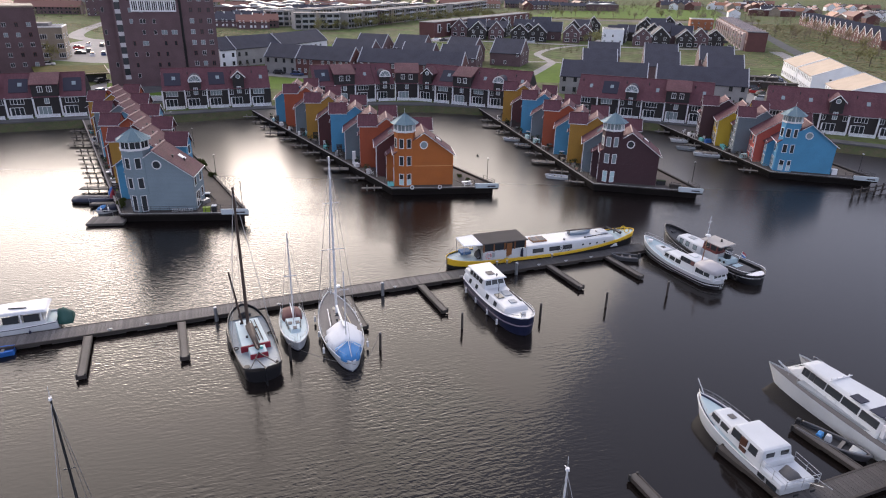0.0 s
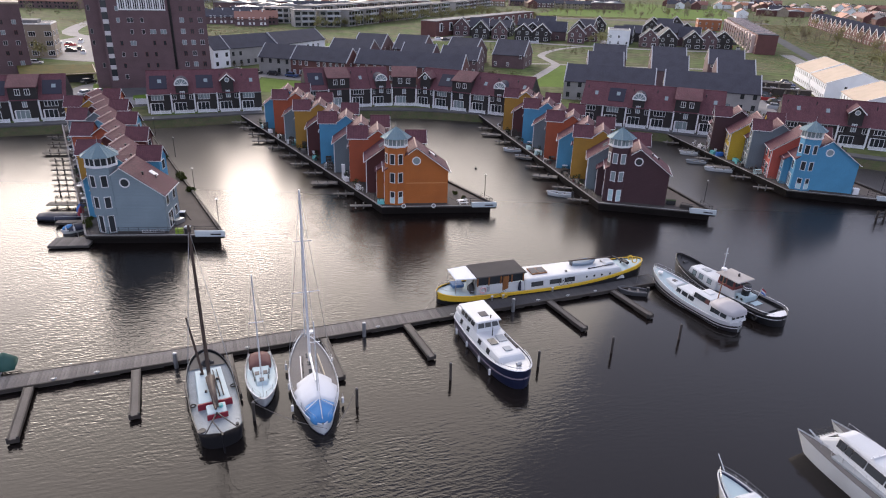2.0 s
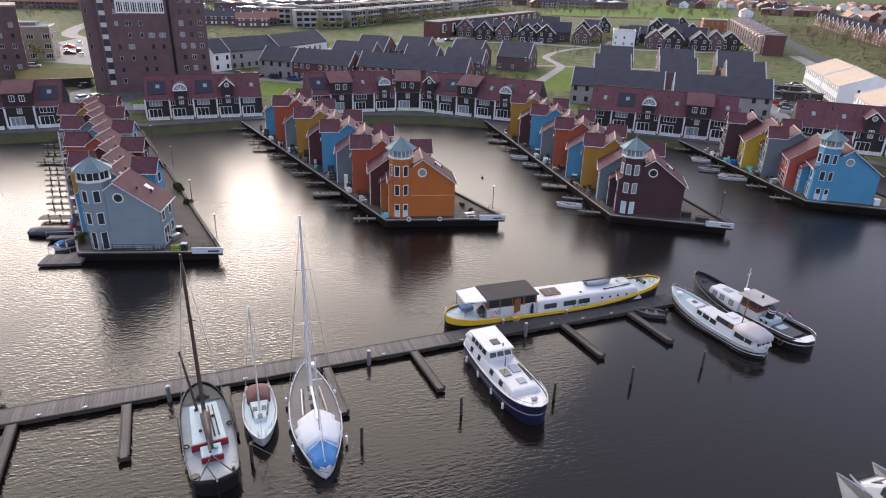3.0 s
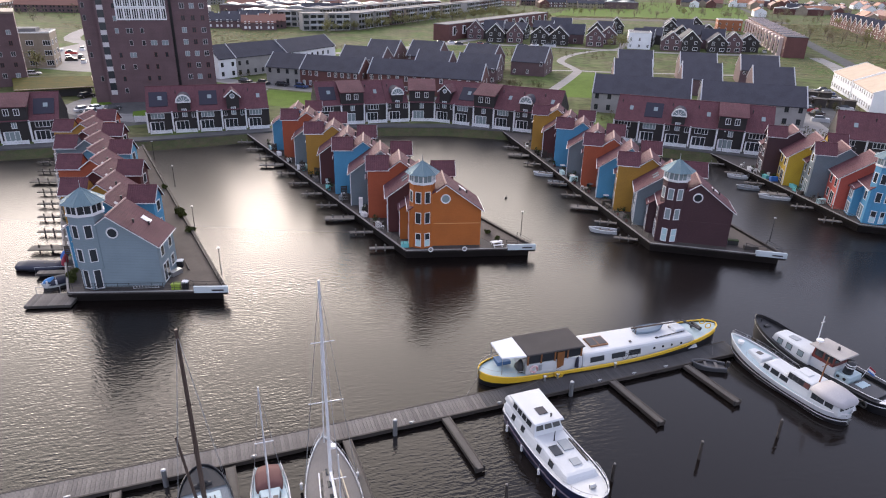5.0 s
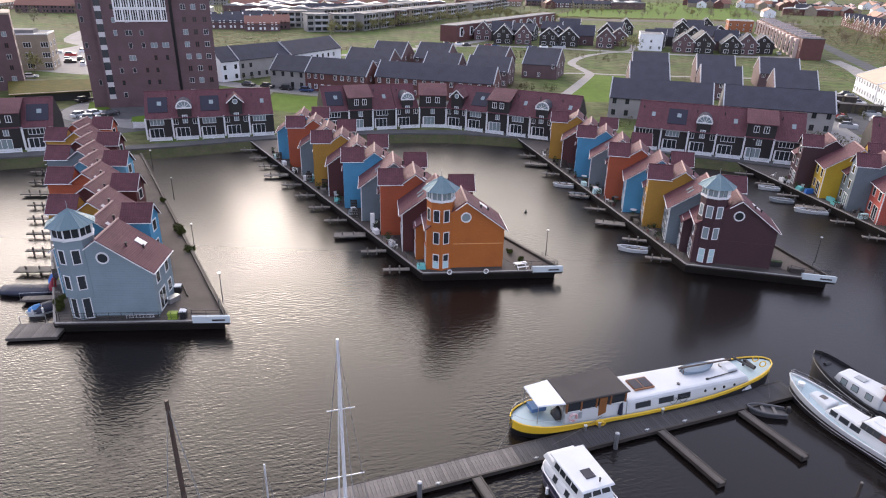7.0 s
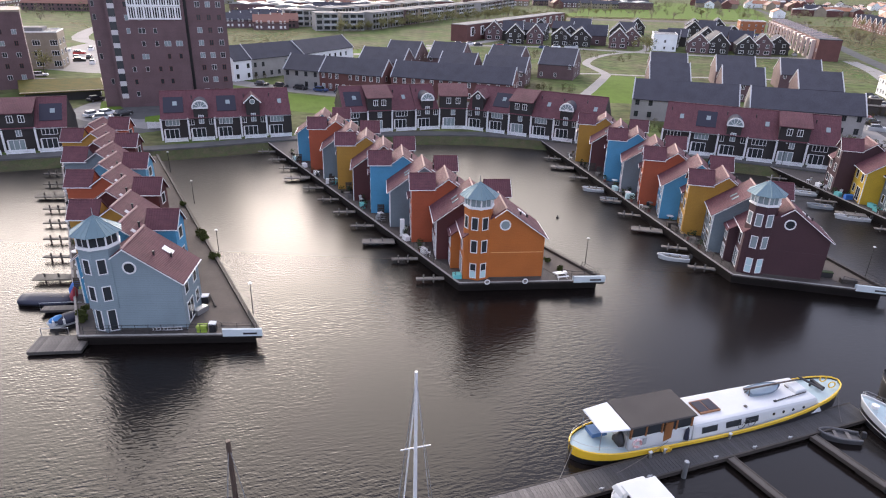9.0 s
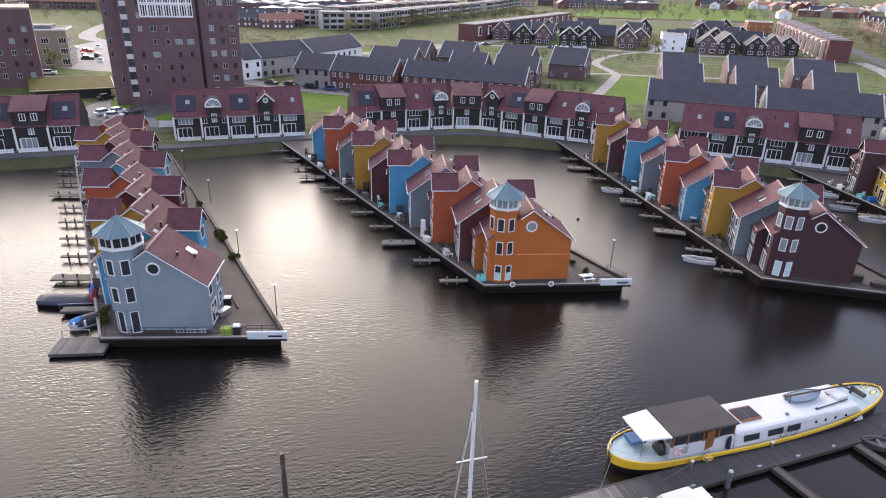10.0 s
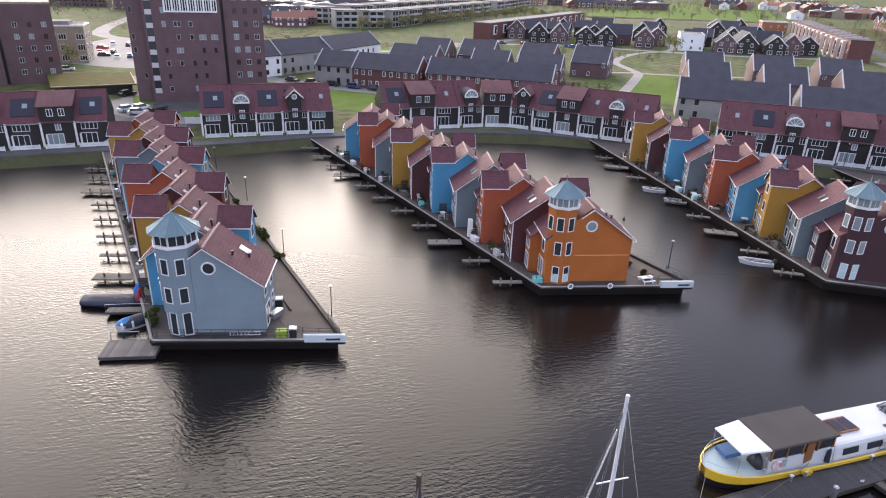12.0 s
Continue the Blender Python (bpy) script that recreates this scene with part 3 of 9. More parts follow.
def put_house(clad, box_side, tower, m):
    key = clad, box_side, tower
    if key not in MADE:
        what = "boarded tower house with red roof on pier end" if tower else "boarded timber house with red tiled roof"
        MADE[key] = make_house(clad, box_side, tower, f"{HOUSE_WORDS[clad]} {what}")
        MADE[key].matrix_basis = m
        return MADE[key]
    return copy_thing(MADE[key], m)


# origin of the front gable's inner corner, heading, colours from the tip to the shore
PIERS = [
    ((-39.8, 79.0), 7.0, ["grey", "blue", "ochre", "maroon", "red", "skyblue", "slate", "maroon", "ochre", "red"]),
    ((-4.3, 93.9), 8.5, ["orange", "maroon", "red", "slate", "blue", "maroon", "ochre", "slate", "red", "blue"]),
    ((28.7, 98.3), -10.5, ["purple", "slate", "ochre", "blue", "red", "slate", "blue", "maroon", "ochre"]),
    ((62.1, 108.3), -13.5, ["blue", "coral", "slate", "yellow", "purple"]),
]
TIP_U, LEFT_U, FRONT_V = 12.75, -4.1, -1.0


def pier_point(pier, u, v, z):
    """A place on a pier: u across from its house line, v back from the tip; the pier leans back with the house line."""
    (ox, oy), deg, _ = pier
    a = radians(deg)
    u = u + STEP_U / STEP_V * v
    return (ox + u * math.cos(a) - v * math.sin(a), oy + u * math.sin(a) + v * math.cos(a), z)


def house_pose(pier, k):
    (ox, oy), deg, _ = pier
    a = radians(deg)
    u, v = STEP_U * k, STEP_V * k
    return pose(ox + u * math.cos(a) - v * math.sin(a), oy + u * math.sin(a) + v * math.cos(a), DECK_Z, 0, 0, deg)


for pier in PIERS:
    for k, clad in enumerate(pier[2]):
        put_house(clad, -1 if k % 2 == 0 else 1, k == 0, house_pose(pier, k))


KERB_PALE = mat("weathered_kerb_plank", (0.30, 0.28, 0.27), 0.8, grain=0.3, scale=1.5, stain=0.3)
# near-black colour of pier walls and fascias below the deck edges
DARK_WALL = mat("near_black_wall", (0.018, 0.015, 0.014), 0.85, spec=0.12, grain=0.3, stain=0.3)


def make_pier(i, pier, length):
    """The pier's deck, its walls, the promenade with kerb, rails and fingers."""
    P = lambda u, v, z: pier_point(pier, u, v, z)
    root = thing("pier", Matrix(), "long concrete pier with boarded promenade and low dark walls", "pier", "house piers")
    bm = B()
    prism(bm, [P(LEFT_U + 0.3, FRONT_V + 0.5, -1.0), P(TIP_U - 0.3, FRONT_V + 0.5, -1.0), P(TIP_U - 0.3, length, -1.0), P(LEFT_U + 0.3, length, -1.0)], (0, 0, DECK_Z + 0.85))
    part("pier_wall", bm, DARK_WALL, root)
    bm = B()
    prism(bm, [P(LEFT_U - 0.1, FRONT_V - 0.1, DECK_Z - 0.16), P(TIP_U + 0.1, FRONT_V - 0.1, DECK_Z - 0.16), P(TIP_U + 0.1, length, DECK_Z - 0.16), P(LEFT_U - 0.1, length, DECK_Z - 0.16)], (0, 0, 0.15))
    part("deck", bm, DECK, root)
    bm = B()
    prism(bm, [P(8.2, 0.5, DECK_Z - 0.01), P(TIP_U - 0.35, 0.5, DECK_Z - 0.01), P(TIP_U - 0.35, length, DECK_Z - 0.01), P(8.2, length, DECK_Z - 0.01)], (0, 0, 0.03))
    part("promenade", bm, PAVING, root)
    bm = B()
    prism(bm, [P(TIP_U - 0.3, FRONT_V, DECK_Z), P(TIP_U + 0.12, FRONT_V, DECK_Z), P(TIP_U + 0.12, length, DECK_Z), P(TIP_U - 0.3, length, DECK_Z)], (0, 0, 0.32))
    part("kerb", bm, TIMBER, root)
    bm = B()
    prism(bm, [P(LEFT_U - 0.15, FRONT_V + 0.13, DECK_Z), P(LEFT_U + 0.1, FRONT_V + 0.13, DECK_Z), P(LEFT_U + 0.1, length, DECK_Z), P(LEFT_U - 0.15, length, DECK_Z)], (0, 0, 0.1))
    part("kerb", bm, KERB_PALE, root)
    bm = B()
    prism(bm, [P(LEFT_U, FRONT_V - 0.12, DECK_Z), P(9.2, FRONT_V - 0.12, DECK_Z), P(9.2, FRONT_V + 0.12, DECK_Z), P(LEFT_U, FRONT_V + 0.12, DECK_Z)], (0, 0, 0.06))
    part("kerb", bm, CONCRETE, root)
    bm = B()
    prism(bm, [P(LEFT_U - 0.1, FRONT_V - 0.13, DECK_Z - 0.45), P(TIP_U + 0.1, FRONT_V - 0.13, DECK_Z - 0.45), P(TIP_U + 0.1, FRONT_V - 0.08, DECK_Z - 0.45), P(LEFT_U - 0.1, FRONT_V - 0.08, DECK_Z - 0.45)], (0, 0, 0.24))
    part("fascia", bm, DARK_WALL, root)
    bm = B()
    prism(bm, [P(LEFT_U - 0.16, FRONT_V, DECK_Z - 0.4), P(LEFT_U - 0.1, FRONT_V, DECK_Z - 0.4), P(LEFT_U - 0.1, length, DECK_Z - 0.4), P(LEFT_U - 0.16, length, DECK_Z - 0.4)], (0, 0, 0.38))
    part("fascia", bm, DARK_WALL, root)
    # pale end wall at the tip
    bm = B()
    prism(bm, [P(9.2, FRONT_V - 0.16, 1.1), P(TIP_U + 0.16, FRONT_V - 0.16, 1.1), P(TIP_U + 0.16, FRONT_V + 0.12, 1.1), P(9.2, FRONT_V + 0.12, 1.1)], (0, 0, 0.74))
    end = part("end_wall", bm, PALE_WALL, root, "pale blue painted end wall")
    bm = B()
    prism(bm, [P(11.1, FRONT_V - 0.175, 1.3), P(12.4, FRONT_V - 0.175, 1.3), P(12.4, FRONT_V - 0.15, 1.3), P(11.1, FRONT_V - 0.15, 1.3)], (0, 0, 0.2))
    part("slot", bm, BLACK_MET, end)
    # railing at the tip
    bm = B()
    pts = [P(8.6, FRONT_V + 1.0, DECK_Z), P(9.3, FRONT_V + 0.4, DECK_Z), P(10.7, FRONT_V + 0.3, DECK_Z), P(12.1, FRONT_V + 0.3, DECK_Z), P(TIP_U - 0.2, FRONT_V + 0.3, DECK_Z), P(TIP_U - 0.2, FRONT_V + 3.0, DECK_Z)]
    sweep(bm, [Vector(p) + Vector((0, 0, 1.0)) for p in pts], 0.03, 5)
    railing = part("railing", bm, BLACK_MET, root)
    for h in (0.35, 0.68):
        bm = B()
        sweep(bm, [Vector(p) + Vector((0, 0, h)) for p in pts], 0.022, 4)
        part("rail", bm, BLACK_MET, railing)
    for p in pts:
        bm = B()
        tube(bm, p, Vector(p) + Vector((0, 0, 1.0)), 0.035, 0.035, 5)
        part("post", bm, BLACK_MET, railing)
    # mooring fingers on the narrow side
    deg = pier[1]
    k = 0
    v = 1.9
    while v < length - 6:
        p = Vector(P(LEFT_U, v, 0))
        u = Matrix.Rotation(radians(deg), 4, 'Z') @ Vector((-1, 0, 0))
        w = Matrix.Rotation(radians(deg), 4, 'Z') @ Vector((0, 1, 0))
        if not (i == 0 and v < 3):
            f = thing("mooring_finger", Matrix(), "slim weathered wooden mooring finger with posts", "mooring finger", "mooring fingers along the piers")
            bm = B()
            ln = 3.3 if k % 5 != 2 else 4.3
            wide = 0.32 if k % 5 != 2 else 0.75
            a, b2 = p + w * wide, p - w * wide
            prism(bm, [a + Vector((0, 0, 0.42)), b2 + Vector((0, 0, 0.42)), b2 + u * ln + Vector((0, 0, 0.42)), a + u * ln + Vector((0, 0, 0.42))], (0, 0, 0.14))
            part("walkway", bm, JETTY_DARK if i == 0 else TIMBER_PALE, f)
            for d in (ln * 0.38, ln * 0.74):
                bm = B()
                c = p + u * d
                tube(bm, c + Vector((0, 0, -1)), c + Vector((0, 0, 1.0)), 0.11, 0.10, 7)
                part("post", bm, JETTY_DARK if i == 0 else TIMBER_PALE, f)
        k += 1
        v += 5.72
    return root


for i, (pier, length) in enumerate(zip(PIERS, (62.0, 66.0, 58.0, 38.0))):
    make_pier(i, pier, length)

# ---- terraces along the quay ----
T_EAVE, T_RIDGE, T_HALF = 4.4, 8.6, 5.0        # over the ground
FENCE = mat("pale_blue_fence_paint", (0.78, 0.80, 0.82), 0.6, grain=0.12, stain=0.2)


def pane_row(root, x, z, n, w, h):
    # half of the rows get the pane with the sky's reflection coloured in
    window(root, pose(x, 0, z), n * w, h, 0.09, PANE_PALE if random.random() < 0.5 else PANE, (n, 1))


def terrace_house(kind, w):
    """One black-boarded terraced house with red roof, facing -y, from x=0 to w, with the given dormer or roof fitting."""
    label = {"arch": "black boarded terraced house with a white arched dormer", "gable": "black boarded terraced house with a round-windowed gable dormer",
             "tall": "black boarded terraced house with a three-storey front block", "solar": "black boarded terraced house with dark solar panels on its red roof",
             "plain": "black boarded terraced house with red roof and skylight"}[kind]
    root = thing("terraced_house", Matrix(), label, "house", "black terraced houses along the quay")
    bm = B()
    prism(bm, [(0, 0, 0), (0, 2 * T_HALF, 0), (0, 2 * T_HALF, T_EAVE), (0, T_HALF, T_RIDGE), (0, 0, T_EAVE)], (w, 0, 0))
    part("wall", bm, BLACK_CLAD, root)
    k = (T_RIDGE - T_EAVE) / T_HALF
    for v0 in (-0.45, 2 * T_HALF + 0.45):
        bm = B()
        slab(bm, (0, T_HALF, T_RIDGE), (0, v0, T_RIDGE - k * abs(v0 - T_HALF)), (w, 0, 0), 0.17)
        part("roof", bm, ROOF_X, root)
    bm = B()
    quad_box(bm, 0, w, -0.56, -0.44, T_RIDGE - k * (T_HALF + 0.45) - 0.02, T_RIDGE - k * (T_HALF + 0.45) + 0.12)
    part("gutter", bm, STEEL if kind in ("plain", "solar") else BLACK_MET, root)
    bm = B()
    quad_box(bm, 0, w, T_HALF - 0.12, T_HALF + 0.12, T_RIDGE + 0.1, T_RIDGE + 0.24)
    part("ridge_cap", bm, ROOF_X, root)
    # white pillar at the party wall
    bm = B()
    quad_box(bm, -0.16, 0.16, -0.5, -0.2, 0, T_EAVE - 0.15)
    part("pillar", bm, WHITE, root, "white painted pillar")
    window(root, pose(w * 0.36, 0, 0.05), 2.7, 2.1, 0.1, PANE_PALE if kind == "tall" else PANE, (3, 1), "glazed_door")
    bm = B()
    quad_box(bm, w * 0.36 - 1.45, w * 0.36 - 1.15, -0.12, -0.07, 0.05, 2.05)
    part("door", bm, WHITE, root, "white front door")
    if kind in ("plain", "solar"):
        pane_row(root, w * 0.42, 2.75, 4, 0.66, 1.2)
    else:
        if kind == "tall":
            window(root, pose(w * 0.5, -0.25, 2.75), 0.95, 1.4, 0.1, PANE_PALE, (2, 1))
        for x in (0.62, w - 0.62):
            window(root, pose(x, 0, 2.75), 1.0, 1.2, 0.09, PANE, (2, 1))
    def on_roof(v, dz=0.17):
        return T_RIDGE - k * (T_HALF - v) + dz
    ang = math.atan(k)
    if kind == "solar":
        bm = B()
        quad_box(bm, -1.85, 1.85, -1.95, 1.95, 0, 0.09)
        o = part("solar_panel", bm, SOLAR, root, "dark solar panels")
        o.matrix_basis = Matrix.Translation((w / 2, 2.2, on_roof(2.2))) @ Matrix.Rotation(ang, 4, 'X')
        bm = B()
        quad_box(bm, -0.4, 0.4, -0.5, 0.5, 0.05, 0.15)
        o = part("skylight", bm, PANE_PALE, root)
        o.matrix_basis = Matrix.Translation((w / 2 + 0.3, 2.4, on_roof(2.4))) @ Matrix.Rotation(ang, 4, 'X')
    if kind == "plain":
        for x in (w * 0.6,):
            bm = B()
            quad_box(bm, -0.36, 0.36, -0.55, 0.55, 0.0, 0.1)
            o = part("skylight", bm, PANE_PALE, root)
            o.matrix_basis = Matrix.Translation((x, 2.3, on_roof(2.3))) @ Matrix.Rotation(ang, 4, 'X')
    if kind in ("plain", "gable", "arch"):
        bm = B()
        tube(bm, (w * 0.2, 3.4, on_roof(3.4) - 0.2), (w * 0.2, 3.4, on_roof(3.4) + 0.6), 0.1, 0.1, 7)
        part("flue", bm, BLACK_MET, root)
    if kind in ("arch", "gable"):
        # a black bay that rises through the eaves
        c, half = w / 2, 1.3
        shoulder = T_EAVE + (1.75 if kind == "arch" else 2.75)
        bm = B()
        if kind == "arch":
            quad_box(bm, c - half, c + half, -0.3, 3.4, 2.45, shoulder)
        else:
            prism(bm, [(c - half, -0.3, 2.45), (c + half, -0.3, 2.45), (c + half, -0.3, shoulder), (c, -0.3, shoulder + 1.15), (c - half, -0.3, shoulder)], (0, 5.2, 0))
        part("dormer", bm, BLACK_CLAD, root)
        window(root, pose(c, -0.3, T_EAVE - 1.35), 1.0, 1.7, 0.1, PANE_PALE, (2, 1))
    if kind == "arch":
        n = 14
        def bow(r, y, back):
            pts = [(c + r * math.cos(math.pi * i / n), y, shoulder + r * math.sin(math.pi * i / n)) for i in range(n + 1)]
            return list(reversed(pts)) if back else pts
        bm = B()
        prism(bm, bow(1.5, -0.4, False) + bow(1.32, -0.4, True), (0, 4.6, 0))
        part("barrel_roof", bm, ROOF_DARK, root)
        bm = B()
        prism(bm, bow(1.56, -0.5, False) + bow(1.3, -0.5, True), (0, 0.14, 0))
        quad_box(bm, c - 1.5, c + 1.5, -0.5, -0.32, shoulder - 0.14, shoulder + 0.1)
        for i in (3, 5.6, 8.4, 11):
            a = math.pi * i / n
            tube(bm, (c, -0.4, shoulder), (c + 1.36 * math.cos(a), -0.4, shoulder + 1.36 * math.sin(a)), 0.05, 0.05, 4)
        ring_part = part("arched_window", bm, WHITE, root, "white half-round window")
        bm = B()
        prism(bm, bow(1.34, -0.34, False), (0, 0.04, 0))
        part("pane", bm, PANE_PALE, ring_part)
    if kind == "gable":
        for sgn in (-1, 1):
            bm = B()
            slab(bm, (c, -0.55, shoulder + 1.18), (c + sgn * 1.75, -0.55, shoulder - 0.37), (0, 4.6, 0), 0.14)
            part("roof", bm, ROOF, root)
            bm = B()
            slab(bm, (c, -0.61, shoulder + 1.08), (c + sgn * 1.75, -0.61, shoulder - 0.47), (0, 0.06, 0), 0.26)
            part("verge_board", bm, WHITE, root)
        bm = B()
        ring(bm, (c, -0.32, shoulder - 0.1), (0, 1, 0), 0.46, 0.08, 16)
        o = part("round_window", bm, WHITE, root)
        bm = B()
        disc(bm, (c, -0.31, shoulder - 0.1), (0, 1, 0), 0.44, 0.04, 16)
        part("pane", bm, PANE_PALE, o)
    if kind == "tall":
        bm = B()
        quad_box(bm, 0.02, w - 0.02, -0.25, T_HALF - 0.6, T_EAVE - 1.9, T_EAVE + 2.5)
        part("front_block", bm, BLACK_CLAD, root)
        bm = B()
        slab(bm, (-0.25, T_HALF, T_RIDGE + 0.12), (-0.25, -0.65, T_EAVE + 2.45), (w + 0.5, 0, 0), 0.16)
        part("roof", bm, ROOF_X, root)
        for x in (w * 0.33, w * 0.67):
            window(root, pose(x, -0.25, T_EAVE + 0.85), 1.0, 1.3, 0.1, PANE, (2, 1))
    # low white garden fence
    bm = B()
    for z, h in ((0.08, 0.3), (0.41, 0.2), (0.64, 0.16)):
        quad_box(bm, 0.5, w - 0.35, -2.14, -2.1, z, z + h)
    fence = part("garden_fence", bm, FENCE, root, "low white garden fence")
    for x in (0.5, w / 2, w - 0.35):
        bm = B()
        quad_box(bm, x - 0.06, x + 0.06, -2.17, -2.07, 0, 0.9)
        part("post", bm, FENCE, fence)
    return root


TERR = {}


def put_terrace(a, b, kinds):
    """Houses side by side from a to b along the front wall."""
    a, b = Vector(a), Vector(b)
    d = b - a
    w = d.length / len(kinds)
    rz = math.degrees(math.atan2(d.y, d.x))
    for i, kind in enumerate(kinds):
        p = a + d * (i / len(kinds))
        m = pose(p.x, p.y, GZ, 0, 0, rz)
        key = kind, round(w, 1)
        if key not in TERR:
            TERR[key] = terrace_house(kind, w + 0.004)
            TERR[key].matrix_basis = m
        else:
            copy_thing(TERR[key], m)


put_terrace((-125.0, 121.5), (-81.5, 140.3), ["arch", "plain", "solar", "tall", "plain", "gable", "solar", "tall", "solar"])
put_terrace((-67.9, 148.5), (-44.6, 157.6), ["solar", "arch", "solar", "gable", "plain"])
put_terrace((-34.5, 161.2), (-14.6, 169.0), ["solar", "tall", "plain", "arch"])
put_terrace((-14.4, 169.2), (-8.4, 169.8), ["tall"])
put_terrace((-8.2, 169.8), (19.5, 159.0), ["gable", "solar", "tall", "plain", "arch", "plain"])
put_terrace((31.5, 157.0), (61.3, 147.0), ["plain", "solar", "arch", "plain", "tall", "plain"])
put_terrace((73.0, 146.0), (110.0, 131.5), ["plain", "plain", "gable", "plain", "arch", "solar", "tall"])

# ---- jetties ----
DOCK_DIR = radians(22.7)
DU, DN = Vector((math.cos(DOCK_DIR), math.sin(DOCK_DIR), 0)), Vector((-math.sin(DOCK_DIR), math.cos(DOCK_DIR), 0))


def plank_mesh(name, w, d, h, material):
    bm = B()
    quad_box(bm, -w / 2, w / 2, -d / 2, d / 2, 0, h)
    return mesh_of(name, bm, material)


def jetty(p, q, width, label, planks_from=None, planks_to=None, z=0.5, pale=True, wet_from=9999):
    """A floating jetty from p to q along its near edge, with planks laid across, floats and edge beams."""
    p, q = Vector((*p, 0)), Vector((*q, 0))
    d = (q - p).normalized()
    ln = (q - p).length
    rz = math.degrees(math.atan2(d.y, d.x))
    root = thing("jetty", pose(p.x, p.y, 0, 0, 0, rz), label, "jetty", "floating jetties")
    bm = B()
    quad_box(bm, 0, ln, 0.06, width - 0.06, z - 0.28, z - 0.05)
    part("frame", bm, TIMBER, root)
    for y in (0.0, width - 0.14):
        bm = B()
        quad_box(bm, -0.02, ln + 0.02, y, y + 0.14, z - 0.3, z + 0.02)
        part("edge_beam", bm, TIMBER, root)
    x = 1.0
    while x < ln - 1:
        bm = B()
        quad_box(bm, x, min(x + 2.6, ln), 0.2, width - 0.2, -0.35, z - 0.27)
        part("float", bm, CONCRETE_DARK, root)
        x += 3.6
    me = plank_mesh("plank", 0.285, width - 0.3, 0.05, JETTY if pale else JETTY_DARK)
    wet = plank_mesh("plank", 0.285, width - 0.3, 0.05, JETTY_WET)
    n_pl = int(ln / 0.3)
    lo = planks_from if planks_from is not None else 0
    hi = planks_to if planks_to is not None else n_pl
    rest = B()
    for i in range(n_pl):
        cx = 0.15 + i * 0.3
        if lo <= i < hi:
            shared("plank", me if i < wet_from else wet, root, pose(cx, width / 2, z - 0.05 + random.uniform(0, 0.008)))
        else:
            quad_box(rest, cx - 0.142, cx + 0.142, 0.15, width - 0.15, z - 0.05, z)
    if len(rest.verts):
        tagged(part("planking", rest, JETTY if pale else JETTY_DARK, root), kind="stuff")
    else:
        rest.free()
    return root


def finger(p, q, w=0.62, z=0.5):
    p, q = Vector((*p, 0)), Vector((*q, 0))
    d = q - p
    ln = d.length
    rz = math.degrees(math.atan2(d.y, d.x))
    root = thing("berth_finger", pose(p.x, p.y, 0, 0, 0, rz), "narrow dark wet wooden berth finger off the jetty", "berth finger", "berth fingers")
    bm = B()
    quad_box(bm, 0, ln, -w / 2, w / 2, z - 0.35, z - 0.06)
    quad_box(bm, ln - 2.4, ln - 0.2, -w / 2 + 0.1, w / 2 - 0.1, -0.3, z - 0.34)
    part("frame", bm, TIMBER, root)
    for s in (-1, 1):
        bm = B()
        quad_box(bm, 0, ln, s * w / 2 - 0.06, s * w / 2 + 0.06, z - 0.3, z + 0.02)
        part("edge_beam", bm, TIMBER, root)
    bm = B()
    quad_box(bm, 0.02, ln - 0.02, -w / 2 + 0.07, w / 2 - 0.07, z - 0.06, z - 0.01)
    part("walkway", bm, JETTY_DARK, root)
    for s in (-1, 1):
        bm = B()
        tube(bm, (ln - 0.12, s * (w / 2 + 0.02), z - 0.4), (ln - 0.12, s * (w / 2 + 0.02), z + 0.1), 0.1, 0.1, 7)
        part("fender", bm, RUBBER, root)
    return root


def dock_pt(x, off=0.0):
    """The place on the main jetty's near edge at this x, moved off metres to its far side."""
    t = (x - 0.6) / DU.x
    return Vector((0.6, 61.25, 0)) + DU * t + DN * off


a, b = dock_pt(-62), dock_pt(27.4)
jetty((a.x, a.y), (b.x, b.y), 2.2, "long floating jetty of weathered grey planks, partly wet", 60, 330, wet_from=232)
for p, q in (((-31.6, 47.6), (-28.8, 41.3)), ((-24.1, 50.7), (-21.3, 44.6)), ((-17.0, 53.6), (-14.2, 47.6)), ((-8.95, 57.1), (-6.2, 50.9)),
             ((-1.3, 60.4), (1.55, 54.7)), ((13.7, 66.7), (16.7, 61.1)), ((21.3, 69.8), (24.2, 64.35))):
    finger(p, q)
jetty((14.0, 23.9), (46.0, 37.3), 1.9, "floating jetty of dark wet planks", z=0.55, pale=False)
for p, q in (((24.7, 30.4), (22.3, 35.3)), ((31.5, 33.2), (29.1, 38.0)), ((17.2, 27.4), (15.1, 32.0))):
    finger(p, q)


def pile(x, y, top=1.9, r=0.14, lean=(0, 0), mat_=None, cap=False, label="dark round timber mooring pile in the water"):
    root = thing("mooring_pile", pose(x, y, 0), label, "mooring pile", "mooring piles")
    bm = B()
    tube(bm, (-lean[0], -lean[1], -1.5), (lean[0], lean[1], top), r, r * 0.9, 9)
    part("shaft", bm, mat_ or TIMBER, root)
    bm = B()
    tube(bm, (lean[0], lean[1], top - 0.02), (lean[0], lean[1], top + 0.07), r * 0.96, r * 0.5, 9)
    part("cap", bm, TIMBER_PALE if not cap else STEEL, root)
    return root


